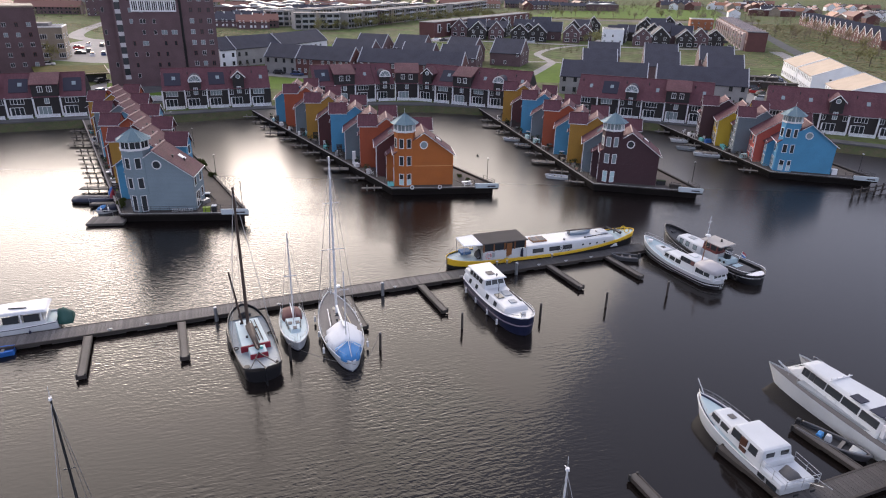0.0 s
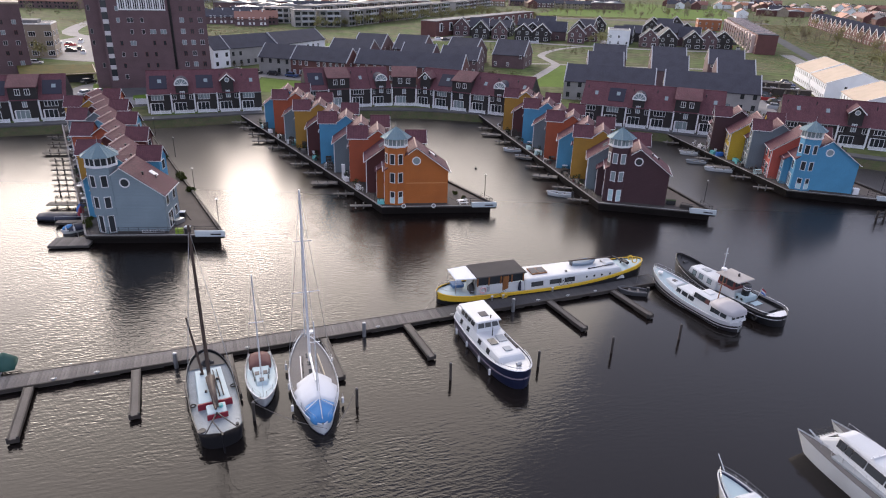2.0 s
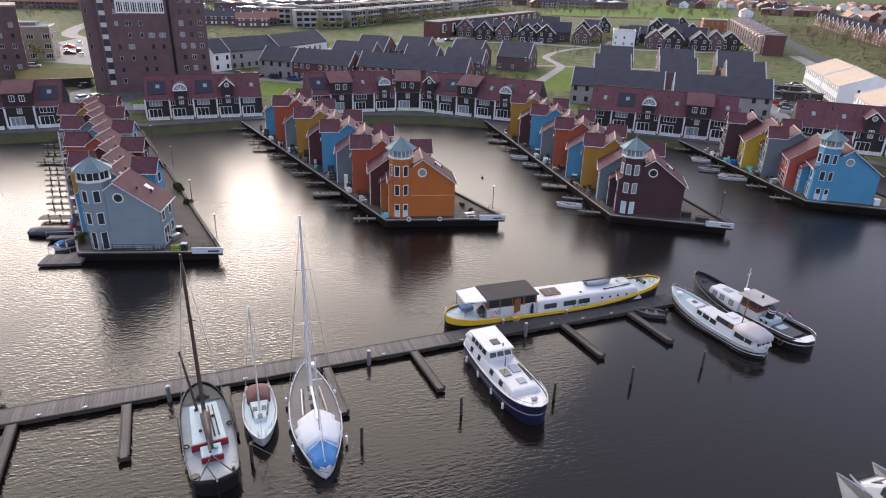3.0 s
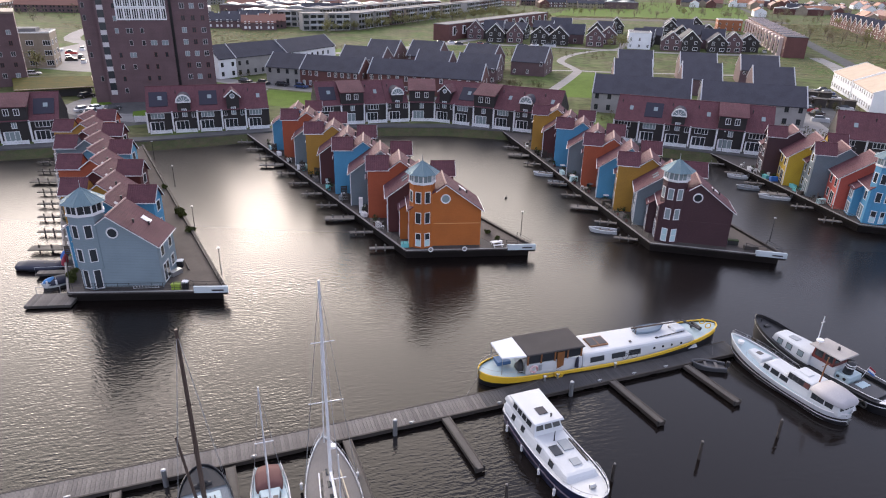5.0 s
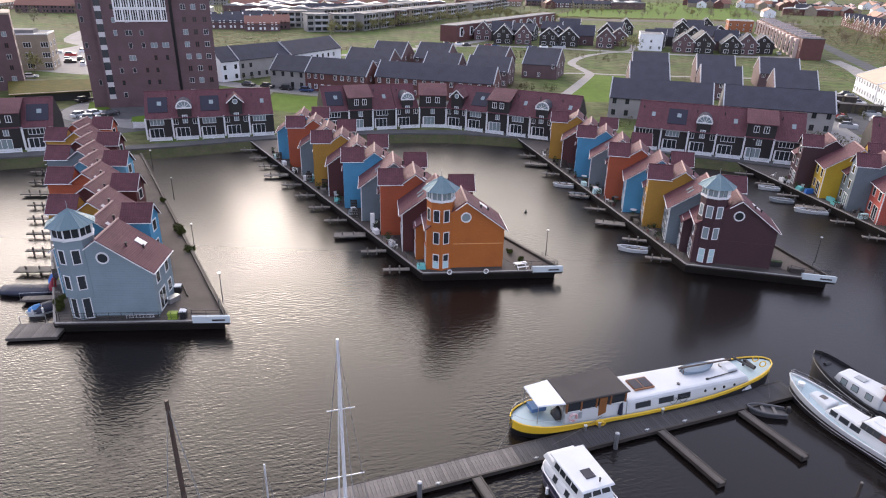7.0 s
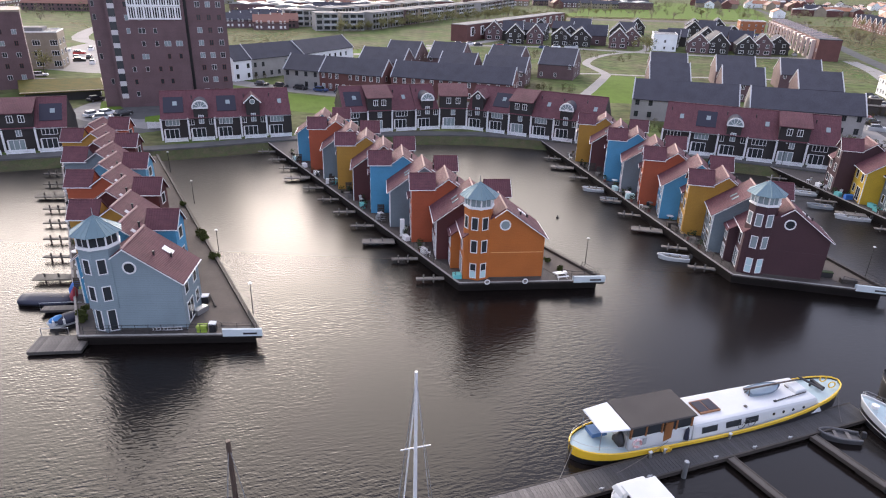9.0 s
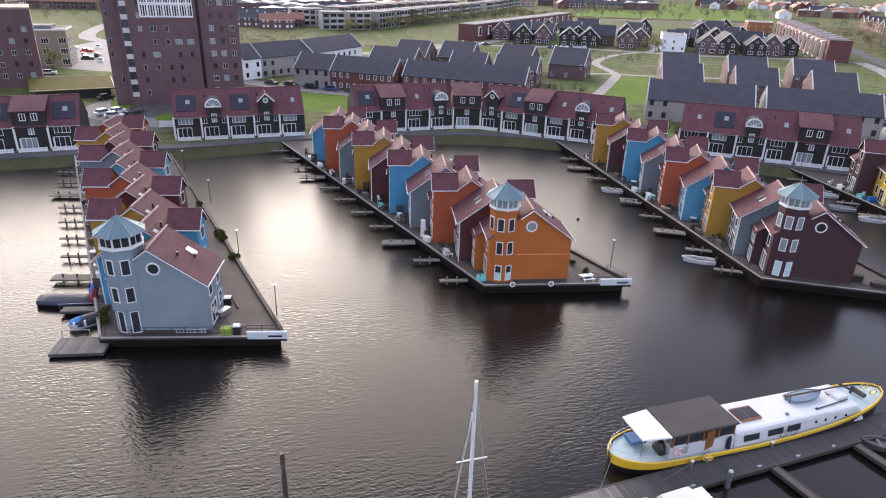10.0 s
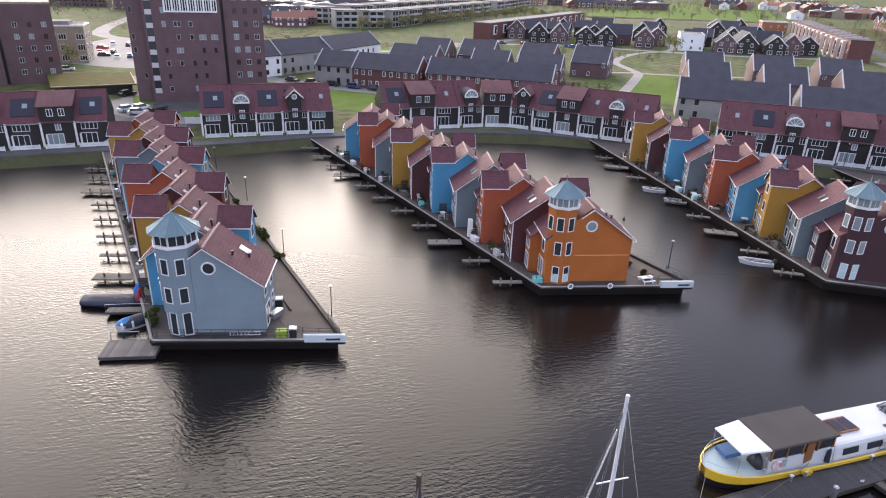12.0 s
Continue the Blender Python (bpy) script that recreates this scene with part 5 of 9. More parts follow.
# -- navy-hulled motor cruiser
def navy_cruiser():
    L = 12.3
    r = boat_root("motor_cruiser", 7.05, 56.6, -65.9, "navy-hulled steel motor cruiser with white superstructure", "motor boat")
    H, S = lines(L, 3.7, 1.95, 1.3, 1.5, 0.9, 1.0, 0.42, 0.12)
    basic_hull(r, L, H, S, 0.94, 0.15, HULL_NAVY, None, WHITE_GRP, 0.1, cap=WHITE)
    bm = B()
    hull_band(bm, L, H, S, lambda t: S(t) * 0.52, lambda t: S(t) * 0.52 + 0.16, 0.94, rake=0.15, proud=0.04)
    part("rubbing_strake", bm, mat("mauve_strake", (0.22, 0.18, 0.22), 0.5), r, smooth=True)
    bm = B()
    cabin(bm, -5.5, 4.5, 3.3, 2.9, 1.2, 1.98, 0.1, 0.7, 0.2, 0.25)
    c = part("deckhouse", bm, WHITE_GRP, r)
    cabin_panes(c, -5.5, 4.5, 3.3, 2.9, 1.2, 1.98, ((-3.9, -3.5), (-2.4, -2.0), (0.0, 0.5), (1.7, 2.2)), 1.45, 1.82, 0.2)
    bm = B()
    cabin(bm, -4.6, -0.7, 2.75, 2.6, 1.95, 2.9, 0.15, 0.45, 0.22, 0.1)
    w = part("wheelhouse", bm, WHITE_GRP, r)
    cabin_panes(w, -4.6, -0.7, 2.75, 2.6, 1.95, 2.9, ((-4.2, -3.7), (-3.5, -3.0), (-2.8, -2.3), (-2.1, -1.5)), 2.3, 2.72, 0.22)
    front_panes(w, -0.7, 0.45, 2.4, 1.95, 2.9, 2.3, 2.74, 3, 1, 0.2)
    bm = B()
    cabin(bm, -4.85, -0.75, 2.75, 2.6, 2.9, 3.0, 0.03, 0.1, 0.04, 0.03)
    part("wheelhouse_roof", bm, WHITE_GRP, w)
    bm = B()
    quad_box(bm, -2.6, -1.75, -0.35, 0.4, 3.0, 3.06)
    part("roof_hatch", bm, SOLAR, w)
    bm = B()
    cabin(bm, -5.9, -4.6, 2.5, 2.7, 1.9, 2.35, 0.25, 0.0, 0.12, 0.12)
    part("aft_house", bm, WHITE_GRP, r)
    bm = B()
    tube(bm, (-1.3, 0.4, 3.0), (-1.3, 0.4, 3.3), 0.05, 0.09, 8)
    part("horn", bm, BLACK_MET, w)
    bm = B()
    quad_box(bm, 0.4, 2.9, 1.02, 1.16, 1.98, 2.06)
    part("gangplank", bm, TIMBER, r, "dark plank lashed on the cabin top")
    for x, y, sx, sy in ((0.9, 0.45, 0.55, 0.4), (1.2, -0.55, 0.5, 0.35), (2.7, 0.2, 0.35, 0.35)):
        bm = B()
        quad_box(bm, x - sx, x + sx, y - sy, y + sy, 1.98, 2.07)
        part("hatch", bm, PANE if y < 0 else DECK_GREY, c)
    bm = B()
    tube(bm, (0.2, -0.1, 2.0), (0.2, -0.1, 2.9), 0.05, 0.03, 6)
    part("flagstaff", bm, BLACK_MET, r)
    bm = B()
    rail_line(bm, L, H, S, 0.32, 0.03, 0.05, 0.75, 0.995, 14, 0.15)
    for t in (0.76, 0.82, 0.88, 0.93, 0.98):
        for s in (-1, 1):
            p = Vector((-L / 2 + L * t + 0.15 * t ** 6, s * (H(t) - 0.05), S(t)))
            tube(bm, p, p + Vector((0, 0, 0.32)), 0.02, 0.02, 4)
    part("pulpit", bm, STEEL, r)
    bm = B()
    tube(bm, (5.1, -0.15, 1.9), (5.1, 0.3, 1.9), 0.16, 0.16, 8)
    part("windlass", bm, STEEL, r)
    for x in (-4, -1.5, 1.2, 3.4):
        fender(r, x, 1.85, 0.15, RUBBER)
        fender(r, x, -1.85, 0.15, WHITE)
    return r


# -- yellow and white converted barge
def yellow_barge():
    L = 25.7
    r = boat_root("converted_barge", 13.52, 70.88, 20.6, "long converted barge with white topsides and yellow hull band", "barge")
    H, S = lines(L, 4.2, 2.1, 0.95, 1.2, 0.86, 0.95, 0.5, 0.14)
    bm = B()
    hull_band(bm, L, H, S, lambda t: -0.5, lambda t: S(t), 0.96, n=40, rake=0.15)
    part("hull", bm, HULL_BLACK, r, smooth=True)
    bm = B()
    hull_band(bm, L, H, S, lambda t: S(t) - 0.30 - 1.3 * max(0.0, 0.32 - t) - 1.6 * max(0.0, t - 0.86), lambda t: S(t) - 0.02, 0.96, n=40, rake=0.15, proud=0.02)
    part("yellow_band", bm, HULL_YELLOW, r, "bright yellow hull band", smooth=True)
    bm = B()
    rail_line(bm, L, H, S, 0.03, 0.07, rake=0.15, n=40)
    part("cap_rail", bm, HULL_YELLOW, r)
    bm = B()
    deck_mesh(bm, L, H, S, 0.14, 0.05, 40, 0.15)
    part("deck", bm, DECK_PALE, r)
    # long white deckhouse
    bm = B()
    cabin(bm, -3.3, 9.8, 3.85, 3.55, 0.8, 2.15, 0.05, 0.7, 0.25, 0.25)
    c = part("deckhouse", bm, WHITE_GRP, r)
    cabin_panes(c, -3.3, 9.8, 3.85, 3.55, 0.8, 2.15, ((-2.4, -1.0), (-0.1, 1.3), (1.8, 3.0)), 1.3, 1.72, 0.25)
    for x in (4.6, 5.6, 6.6, 7.7):
        for s in (-1, 1):
            bm = B()
            w = 3.85 - 0.3 * (x + 3.3) / 13.1
            disc(bm, (x, s * (w / 2 - 0.15), 1.55), (0, 1, 0), 0.13, 0.06, 12)
            part("porthole", bm, PANE, c)
    bm = B()
    quad_box(bm, -1.9, 0.0, -0.75, 0.75, 2.13, 2.3)
    sk = part("skylight", bm, VARNISH, c, "varnished wooden skylight")
    for x in (-1.45, -0.5):
        bm = B()
        quad_box(bm, x - 0.42, x + 0.42, -0.62, 0.62, 2.3, 2.33)
        part("pane", bm, SOLAR, sk)
    # wheelhouse under the dark canopy
    bm = B()
    cabin(bm, -8.9, -3.3, 3.3, 3.6, 0.8, 2.05, 0.0, 0.0, 0.1, 0.05)
    w = part("wheelhouse", bm, WHITE_GRP, r)
    for x in (-8.8, -7.5, -6.1, -4.8, -3.4):
        for s in (-1, 1):
            bm = B()
            quad_box(bm, x - 0.07, x + 0.07, s * 1.56 - 0.07, s * 1.56 + 0.07, 2.02, 3.1)
            part("window_post", bm, VARNISH, w)
    for x in (-8.15, -6.8, -5.45, -4.1):
        for s in (-1, 1):
            bm = B()
            quad_box(bm, x - 0.6, x + 0.6, s * 1.56 - 0.02, s * 1.56 + 0.02, 2.12, 3.05)
            part("pane", bm, PANE, w)
    bm = B()
    quad_box(bm, -5.9, -5.2, -1.7, -1.62, 1.15, 2.9)
    part("door", bm, VARNISH, w, "varnished door")
    bm = B()
    cabin(bm, -9.0, -3.1, 3.5, 3.5, 3.05, 3.17, 0.05, 0.05, 0.05, 0.04)
    part("canopy", bm, mat("dark_canopy_canvas", (0.075, 0.068, 0.064), 0.85, grain=0.25, stain=0.2, spec=0.2), r, "dark grey canopy")
    bm = B()
    cabin(bm, -11.3, -9.0, 2.8, 3.4, 3.0, 3.1, 0.05, 0.02, 0.05, 0.03)
    part("aft_canopy", bm, TARP_WHITE, r, "white aft canopy")
    bm = B()
    for x, y in ((-11.2, 1.3), (-11.2, -1.3), (-9.1, 1.6), (-9.1, -1.6)):
        tube(bm, (x, y, 1.3), (x, y, 3.07), 0.035, 0.035, 6)
    rail_line(bm, L, H, S, 0.55, 0.02, 0.1, 0.0, 0.14, 8)
    part("canopy_frame", bm, STEEL, r)
    bm = B()
    quad_box(bm, -11.0, -9.7, 0.1, 1.2, 1.25, 1.6)
    part("locker", bm, mat("faded_blue_cushion", (0.07, 0.15, 0.30), 0.7, grain=0.2), r, "faded blue deck seat")
    bm = B()
    loft_cover(bm, [(-9.0, 0.4, 1.6, 2.1), (-9.15, 0.6, 1.5, 2.3), (-9.5, 0.5, 1.5, 2.0)])
    for v in bm.verts:
        v.co.y -= 0.8
    part("covered_stove", bm, BLACK_MET, r, "black covered deck stove", smooth=True)
    bm = B()
    ring(bm, (-8.2, -1.68, 1.55), (0, 1, 0), 0.33, 0.11, 18)
    part("lifebuoy", bm, mat("lifebuoy_paint", (0.5, 0.2, 0.2), 0.5, col2=(0.7, 0.68, 0.68), scale=6), r, "red and white lifebuoy")
    bm = B()
    quad_box(bm, -7.7, -7.4, -1.68, -1.63, 1.3, 1.9)
    part("notice_board", bm, DECK_GREY, r)
    bm = B()
    tube(bm, (-3.9, -1.85, 1.1), (-3.9, -1.85, 1.95), 0.2, 0.15, 8)
    tube(bm, (-3.87, -1.85, 1.95), (-3.85, -1.85, 2.2), 0.13, 0.05, 8)
    part("rolled_fender", bm, TARP_NAVY, r, "dark navy rolled cover")
    bm = B()
    for k in range(5):
        ring(bm, (-6.0 + 0.06 * k, -2.2, 0.95 - 0.05 * k), (0.2, 1, 0.1 * k), 0.3, 0.05, 12, 4)
    part("mooring_rope", bm, HULL_YELLOW, r, "yellow coiled mooring rope")
    # ladder, dinghy and poles on the roof
    bm = B()
    H2, S2 = lines(3.4, 1.3, 0.55, 0.4, 0.42, 0.7, 0.5)
    hull_band(bm, 3.0, H2, S2, lambda t: 0.0, lambda t: S2(t), 0.7, n=14, rake=0.2)
    deck_mesh(bm, 3.0, H2, S2, 0.06, 0.05, 14, 0.1)
    d = part("dinghy", bm, mat("blue_grey_dinghy", (0.19, 0.25, 0.31), 0.5, grain=0.15), r, "blue-grey dinghy lashed on the roof", smooth=True)
    d.matrix_basis = pose(5.2, 0.45, 2.08)
    for x_, y_, r_ in ((4.0, 0.95, 0.22), (7.9, 0.35, 0.3), (2.3, -0.9, 0.1)):
        bm = B()
        ring(bm, (x_, y_, 2.22), (0, 0, 1), r_, 0.06, 12, 5)
        part("rope_coil", bm, TIMBER_PALE, r, "coiled pale rope")
    bm = B()
    cabin(bm, -4.2, -3.35, 1.1, 1.1, 2.35, 2.42, 0.02, 0.02, 0.02, 0.02)
    part("wheelhouse_hatch", bm, TEAL, r, "pale turquoise hatch board")
    bm = B()
    tube(bm, (3.2, 0.4, 2.75), (8.9, 0.5, 2.6), 0.09, 0.07, 7)
    tube(bm, (3.6, 0.2, 2.1), (3.8, 0.4, 2.8), 0.04, 0.04, 5)
    tube(bm, (3.6, 0.7, 2.1), (3.8, 0.4, 2.8), 0.04, 0.04, 5)
    part("lowered_mast", bm, MAST_DARK, r)
    bm = B()
    tube(bm, (5.3, -1.0, 2.2), (8.6, -0.75, 2.25), 0.05, 0.05, 6)
    tube(bm, (5.1, -1.0, 2.2), (5.3, -1.0, 2.2), 0.1, 0.1, 6)
    part("boat_hook", bm, BLACK_MET, r)
    # bow gear
    bm = B()
    cabin(bm, 7.6, 9.0, 1.5, 1.3, 2.1, 2.42, 0.15, 0.2, 0.12, 0.1)
    part("fore_hatch", bm, WHITE_GRP, r)
    bm = B()
    tube(bm, (10.7, -0.6, 2.05), (10.7, 0.6, 2.05), 0.2, 0.2, 10)
    tube(bm, (10.5, 0.5, 1.6), (10.5, 0.5, 2.3), 0.1, 0.1, 8)
    tube(bm, (10.3, -0.9, 2.25), (9.7, 1.2, 2.3), 0.1, 0.1, 7)
    part("windlass", bm, BLACK_MET, r)
    for c_, ax, th in (((11.7, -0.5, 2.2), (0.3, 1, 0), 0.06), ((11.7, 0.4, 2.2), (0.3, 1, 0), 0.06), ((12.55, 0.0, 1.4), (1, 0, 0), 0.08)):
        bm = B()
        ring(bm, c_, ax, 0.28, th, 12, 4)
        part("bow_rope", bm, HULL_YELLOW, r)
    for x in (-1.8, 0.6):
        bm = B()
        for dx in (-0.5, 0.5):
            ring(bm, (x + dx + 1.2, -1.9, 1.32), (0, 1, 0), 0.32, 0.025, 16, 4)
        tube(bm, (x + 0.7, -1.9, 1.32), (x + 1.1, -1.9, 1.85), 0.02, 0.02, 4)
        tube(bm, (x + 1.1, -1.9, 1.85), (x + 1.7, -1.9, 1.32), 0.02, 0.02, 4)
        if x > 0:
            part("bicycle", bm, BLACK_MET, r)
        else:
            bm.free()
    return r


# -- white displacement cruiser
def white_cruiser():
    L = 12.2
    r = boat_root("motor_yacht", 29.8, 67.9, 117.2, "white round-sterned motor yacht with black hull line and canvas aft canopy", "motor boat")
    H, S = lines(L, 3.5, 1.9, 1.0, 1.15, 0.86, 0.5, 0.42, 0.16)
    basic_hull(r, L, H, S, 0.85, 0.45, WHITE_GRP, None, DECK_PALE, 0.14)
    bm = B()
    hull_band(bm, L, H, S, lambda t: -0.4, lambda t: 0.6 * S(t), 0.85, rake=0.45, proud=0.02)
    part("lower_hull", bm, HULL_BLACK, r, "black lower hull", smooth=True)
    bm = B()
    hull_band(bm, L, H, S, lambda t: 0.36 * S(t), lambda t: 0.36 * S(t) + 0.1, 0.85, rake=0.45, proud=0.06)
    part("rubbing_strake", bm, WHITE, r, "white rubbing strake", smooth=True)
    bm = B()
    cabin(bm, -3.2, 2.5, 2.7, 2.1, 0.9, 1.75, 0.1, 0.8, 0.2, 0.22)
    c = part("deckhouse", bm, WHITE_GRP, r)
    cabin_panes(c, -3.2, 2.5, 2.7, 2.1, 0.9, 1.75, ((-0.85, -0.1), (0.15, 0.9), (1.2, 1.75)), 1.2, 1.55, 0.2)
    bm = B()
    cabin(bm, -3.15, -0.3, 2.5, 2.35, 1.68, 2.36, 0.1, 0.6, 0.2, 0.16)
    w = part("wheelhouse", bm, WHITE_GRP, r)
    cabin_panes(w, -3.15, -0.3, 2.5, 2.35, 1.68, 2.36, ((-2.3, -1.85), (-1.75, -1.3), (-1.2, -0.85)), 1.8, 2.2, 0.2)
    cabin_panes(w, -3.15, -0.3, 2.5, 2.35, 1.68, 2.36, ((-2.9, -2.4),), 1.8, 2.2, 0.2, mat("dark_red_panel", (0.10, 0.03, 0.025), 0.3, grain=0.1), "side_panel")
    front_panes(w, -0.3, 0.6, 2.1, 1.68, 2.36, 1.8, 2.22, 3, 1, 0.2)
    bm = B()
    cabin(bm, 2.2, 4.5, 1.75, 1.05, 1.0, 1.6, 0.05, 0.45, 0.12, 0.12)
    trunk = part("fore_trunk", bm, WHITE_GRP, r)
    bm = B()
    quad_box(bm, 2.9, 3.4, -0.25, 0.25, 1.58, 1.65)
    part("hatch", bm, CANVAS_GREY, trunk)
    bm = B()
    cabin(bm, -5.9, -3.2, 2.3, 2.75, 1.0, 1.95, 0.35, 0.0, 0.1, 0.08)
    k = part("canopy_side", bm, WHITE_GRP, r)
    cabin_panes(k, -5.9, -3.2, 2.3, 2.75, 1.0, 1.95, ((-5.2, -4.6), (-4.4, -3.9), (-3.8, -3.4)), 1.35, 1.8, 0.1, PANE)
    front_panes(k, -5.9, 0.35, 1.9, 1.0, 1.95, 1.35, 1.8, 3, -1, 0.1)
    bm = B()
    loft_cover(bm, [(-6.0, 0.9, 2.1, 2.2), (-5.6, 1.2, 2.15, 2.45), (-4.4, 1.4, 2.2, 2.6), (-3.1, 1.3, 2.25, 2.45)])
    part("aft_canopy", bm, mat("pale_canvas", (0.40, 0.39, 0.40), 0.8, grain=0.15, stain=0.2), r, "pale grey canvas canopy", smooth=True)
    bm = B()
    tube(bm, (-3.0, 0.1, 2.2), (-3.15, 0.1, 5.0), 0.07, 0.045, 6)
    tube(bm, (-3.1, -0.4, 4.1), (-3.1, 0.6, 4.1), 0.03, 0.03, 5)
    part("mast", bm, VARNISH, r)
    bm = B()
    cabin(bm, -2.2, -1.2, 0.8, 0.7, 2.35, 2.46, 0.05, 0.05, 0.05, 0.04)
    part("roof_hatch", bm, WHITE_GRP, w)
    stanchions(r, L, H, S, 0.5, 0.5, 0.99, 7, 0.45)
    for x, y, z in ((4.85, 0.0, 0.2),):
        bm = B()
        cabin(bm, x - 0.3, x + 0.3, 0.6, 0.5, S(0.8) - 0.14, S(0.8) - 0.14 + z, 0.04, 0.04, 0.04, 0.04)
        part("deck_locker", bm, DECK_PALE, r)
    bm = B()
    tube(bm, (5.1, 0.35, 1.68), (5.1, 0.35, 1.95), 0.27, 0.3, 10)
    part("fender_ball", bm, WHITE, r)
    bm = B()
    tube(bm, (-5.98, -0.35, 0.95), (-5.98, 0.35, 0.95), 0.1, 0.1, 6)
    part("stern_plate", bm, BLACK_MET, r)
    return r


# -- black tug with red wheelhouse
def tug():
    L = 14.9
    r = boat_root("tug", 34.2, 70.5, 118.4, "black-hulled old tug with white cabin and red wheelhouse", "tug boat")
    H, S = lines(L, 3.9, 2.25, 1.0, 1.15, 0.9, 0.75, 0.5, 0.13)
    basic_hull(r, L, H, S, 0.92, 0.2, HULL_BLACK, None, BLACK_MET, 0.3, cap=HULL_BLACK)
    bm = B()
    hull_band(bm, L, H, S, lambda t: S(t) - 0.34, lambda t: S(t) - 0.27, 0.92, rake=0.2, proud=0.03)
    part("white_line", bm, WHITE, r, "thin white hull line", smooth=True)
    bm = B()
    cabin(bm, 0.4, 5.0, 2.7, 2.0, 0.8, 1.95, 0.05, 0.35, 0.16, 0.2)
    c = part("deckhouse", bm, WHITE_GRP, r)
    cabin_panes(c, 0.4, 5.0, 2.7, 2.0, 0.8, 1.95, ((1.2, 1.75), (2.5, 3.05), (3.6, 4.1)), 1.2, 1.7, 0.16, PANE_PALE)
    bm = B()
    quad_box(bm, 2.6, 3.5, -0.35, 0.35, 1.94, 2.02)
    part("hatch", bm, DECK_GREY, c)
    bm = B()
    cabin(bm, -2.0, 0.5, 2.2, 2.2, 0.8, 1.75, 0.05, 0.1, 0.05, 0.05)
    part("wheelhouse_base", bm, WHITE_GRP, r)
    bm = B()
    cabin(bm, -1.7, 0.5, 2.2, 2.1, 1.74, 2.85, 0.05, 0.1, 0.08, 0.05)
    w = part("wheelhouse", bm, mat("oxblood_paint", (0.15, 0.032, 0.026), 0.4, grain=0.15), r, "dark red wheelhouse")
    cabin_panes(w, -1.7, 0.5, 2.2, 2.1, 1.74, 2.85, ((-1.5, -0.75), (-0.5, 0.2)), 2.1, 2.65, 0.08)
    front_panes(w, 0.5, 0.1, 2.0, 1.74, 2.85, 2.1, 2.65, 3, 1, 0.08)
    front_panes(w, -1.7, 0.05, 2.0, 1.74, 2.85, 2.1, 2.65, 2, -1, 0.08)
    bm = B()
    cabin(bm, -2.35, 0.85, 2.65, 2.5, 2.87, 2.97, 0.05, 0.05, 0.05, 0.03)
    roof_ = part("wheelhouse_roof", bm, mat("cream_roof_paint", (0.40, 0.37, 0.34), 0.6, grain=0.15, stain=0.3), w)
    bm = B()
    tube(bm, (0.4, 0.5, 2.96), (0.4, 0.5, 3.3), 0.05, 0.05, 6)
    tube(bm, (0.4, 0.5, 3.3), (0.4, 0.5, 3.46), 0.34, 0.3, 12)
    part("radar", bm, WHITE, roof_)
    bm = B()
    tube(bm, (-1.1, -0.2, 2.96), (-1.1, -0.2, 3.3), 0.14, 0.1, 7)
    part("horn", bm, BLACK_MET, roof_)
    mast(r, 0.9, 1.9, 5.6, 0.06, WHITE, ((4.9, 0.3),))
    bm = B()
    cabin(bm, -3.3, -2.0, 2.0, 2.0, 0.8, 1.5, 0.05, 0.0, 0.05, 0.06)
    casing = part("engine_casing", bm, DECK_PALE, r)
    bm = B()
    tube(bm, (-2.6, 0.2, 1.45), (-2.72, 0.2, 2.75), 0.42, 0.4, 14)
    part("funnel", bm, HULL_BLACK, casing, "black funnel with white bands", smooth=True)
    for z in (2.2, 2.45):
        bm = B()
        tube(bm, (-2.6 - (z - 1.45) * 0.092, 0.2, z), (-2.6 - (z - 1.35) * 0.092, 0.2, z + 0.1), 0.425, 0.423, 14)
        part("funnel_band", bm, WHITE, casing)
    for x in (-2.9, -2.3):
        bm = B()
        disc(bm, (x, 1.0, 1.2), (0, 1, 0), 0.15, 0.05, 12)
        part("porthole", bm, BLACK_MET, casing)
    bm = B()
    cabin(bm, -5.9, -3.4, 2.2, 2.4, 0.7, 1.05, 0.05, 0.05, 0.08, 0.06)
    h = part("aft_hatch", bm, mat("dark_hatch_paint", (0.05, 0.05, 0.055), 0.5, grain=0.2, stain=0.2), r, "dark grey hatch cover")
    bm = B()
    quad_box(bm, -4.4, -3.7, -0.6, 0.6, 1.04, 1.09)
    part("skylight", bm, DECK_PALE, h)
    bm = B()
    deck_mesh(bm, L, H, S, 0.04, 0.14, 10, t0=0.012, t1=0.075)
    part("stern_seat", bm, WHITE, r, "white stern locker top")
    bm = B()
    tube(bm, (-3.3, -0.9, 1.0), (-3.7, -0.9, 2.6), 0.03, 0.03, 5)
    st = part("flagstaff", bm, WHITE, r)
    for k, m_ in ((0, RED_PAINT), (1, WHITE), (2, BLUE_PAINT)):
        bm = B()
        z1 = 2.55 - k * 0.18
        prism(bm, [(-3.72, -0.9, z1), (-4.35, -0.75, z1 - 0.1), (-4.35, -0.75, z1 - 0.28), (-3.66, -0.9, z1 - 0.18)], (0, 0.02, 0))
        part("flag", bm, m_, st)
    bm = B()
    rail_line(bm, L, H, S, 0.35, 0.035, 0.05, 0.03, 0.36, 10)
    part("aft_rail", bm, WHITE, r)
    for x in (-5.5, -2.5, 0.5, 3.5):
        bm = B()
        ring(bm, (x, 1.98, 0.55), (0, 1, 0), 0.26, 0.1, 12)
        part("tyre_fender", bm, RUBBER, r)
    bm = B()
    tube(bm, (6.2, -0.35, 1.6), (6.2, 0.35, 1.6), 0.2, 0.2, 8)
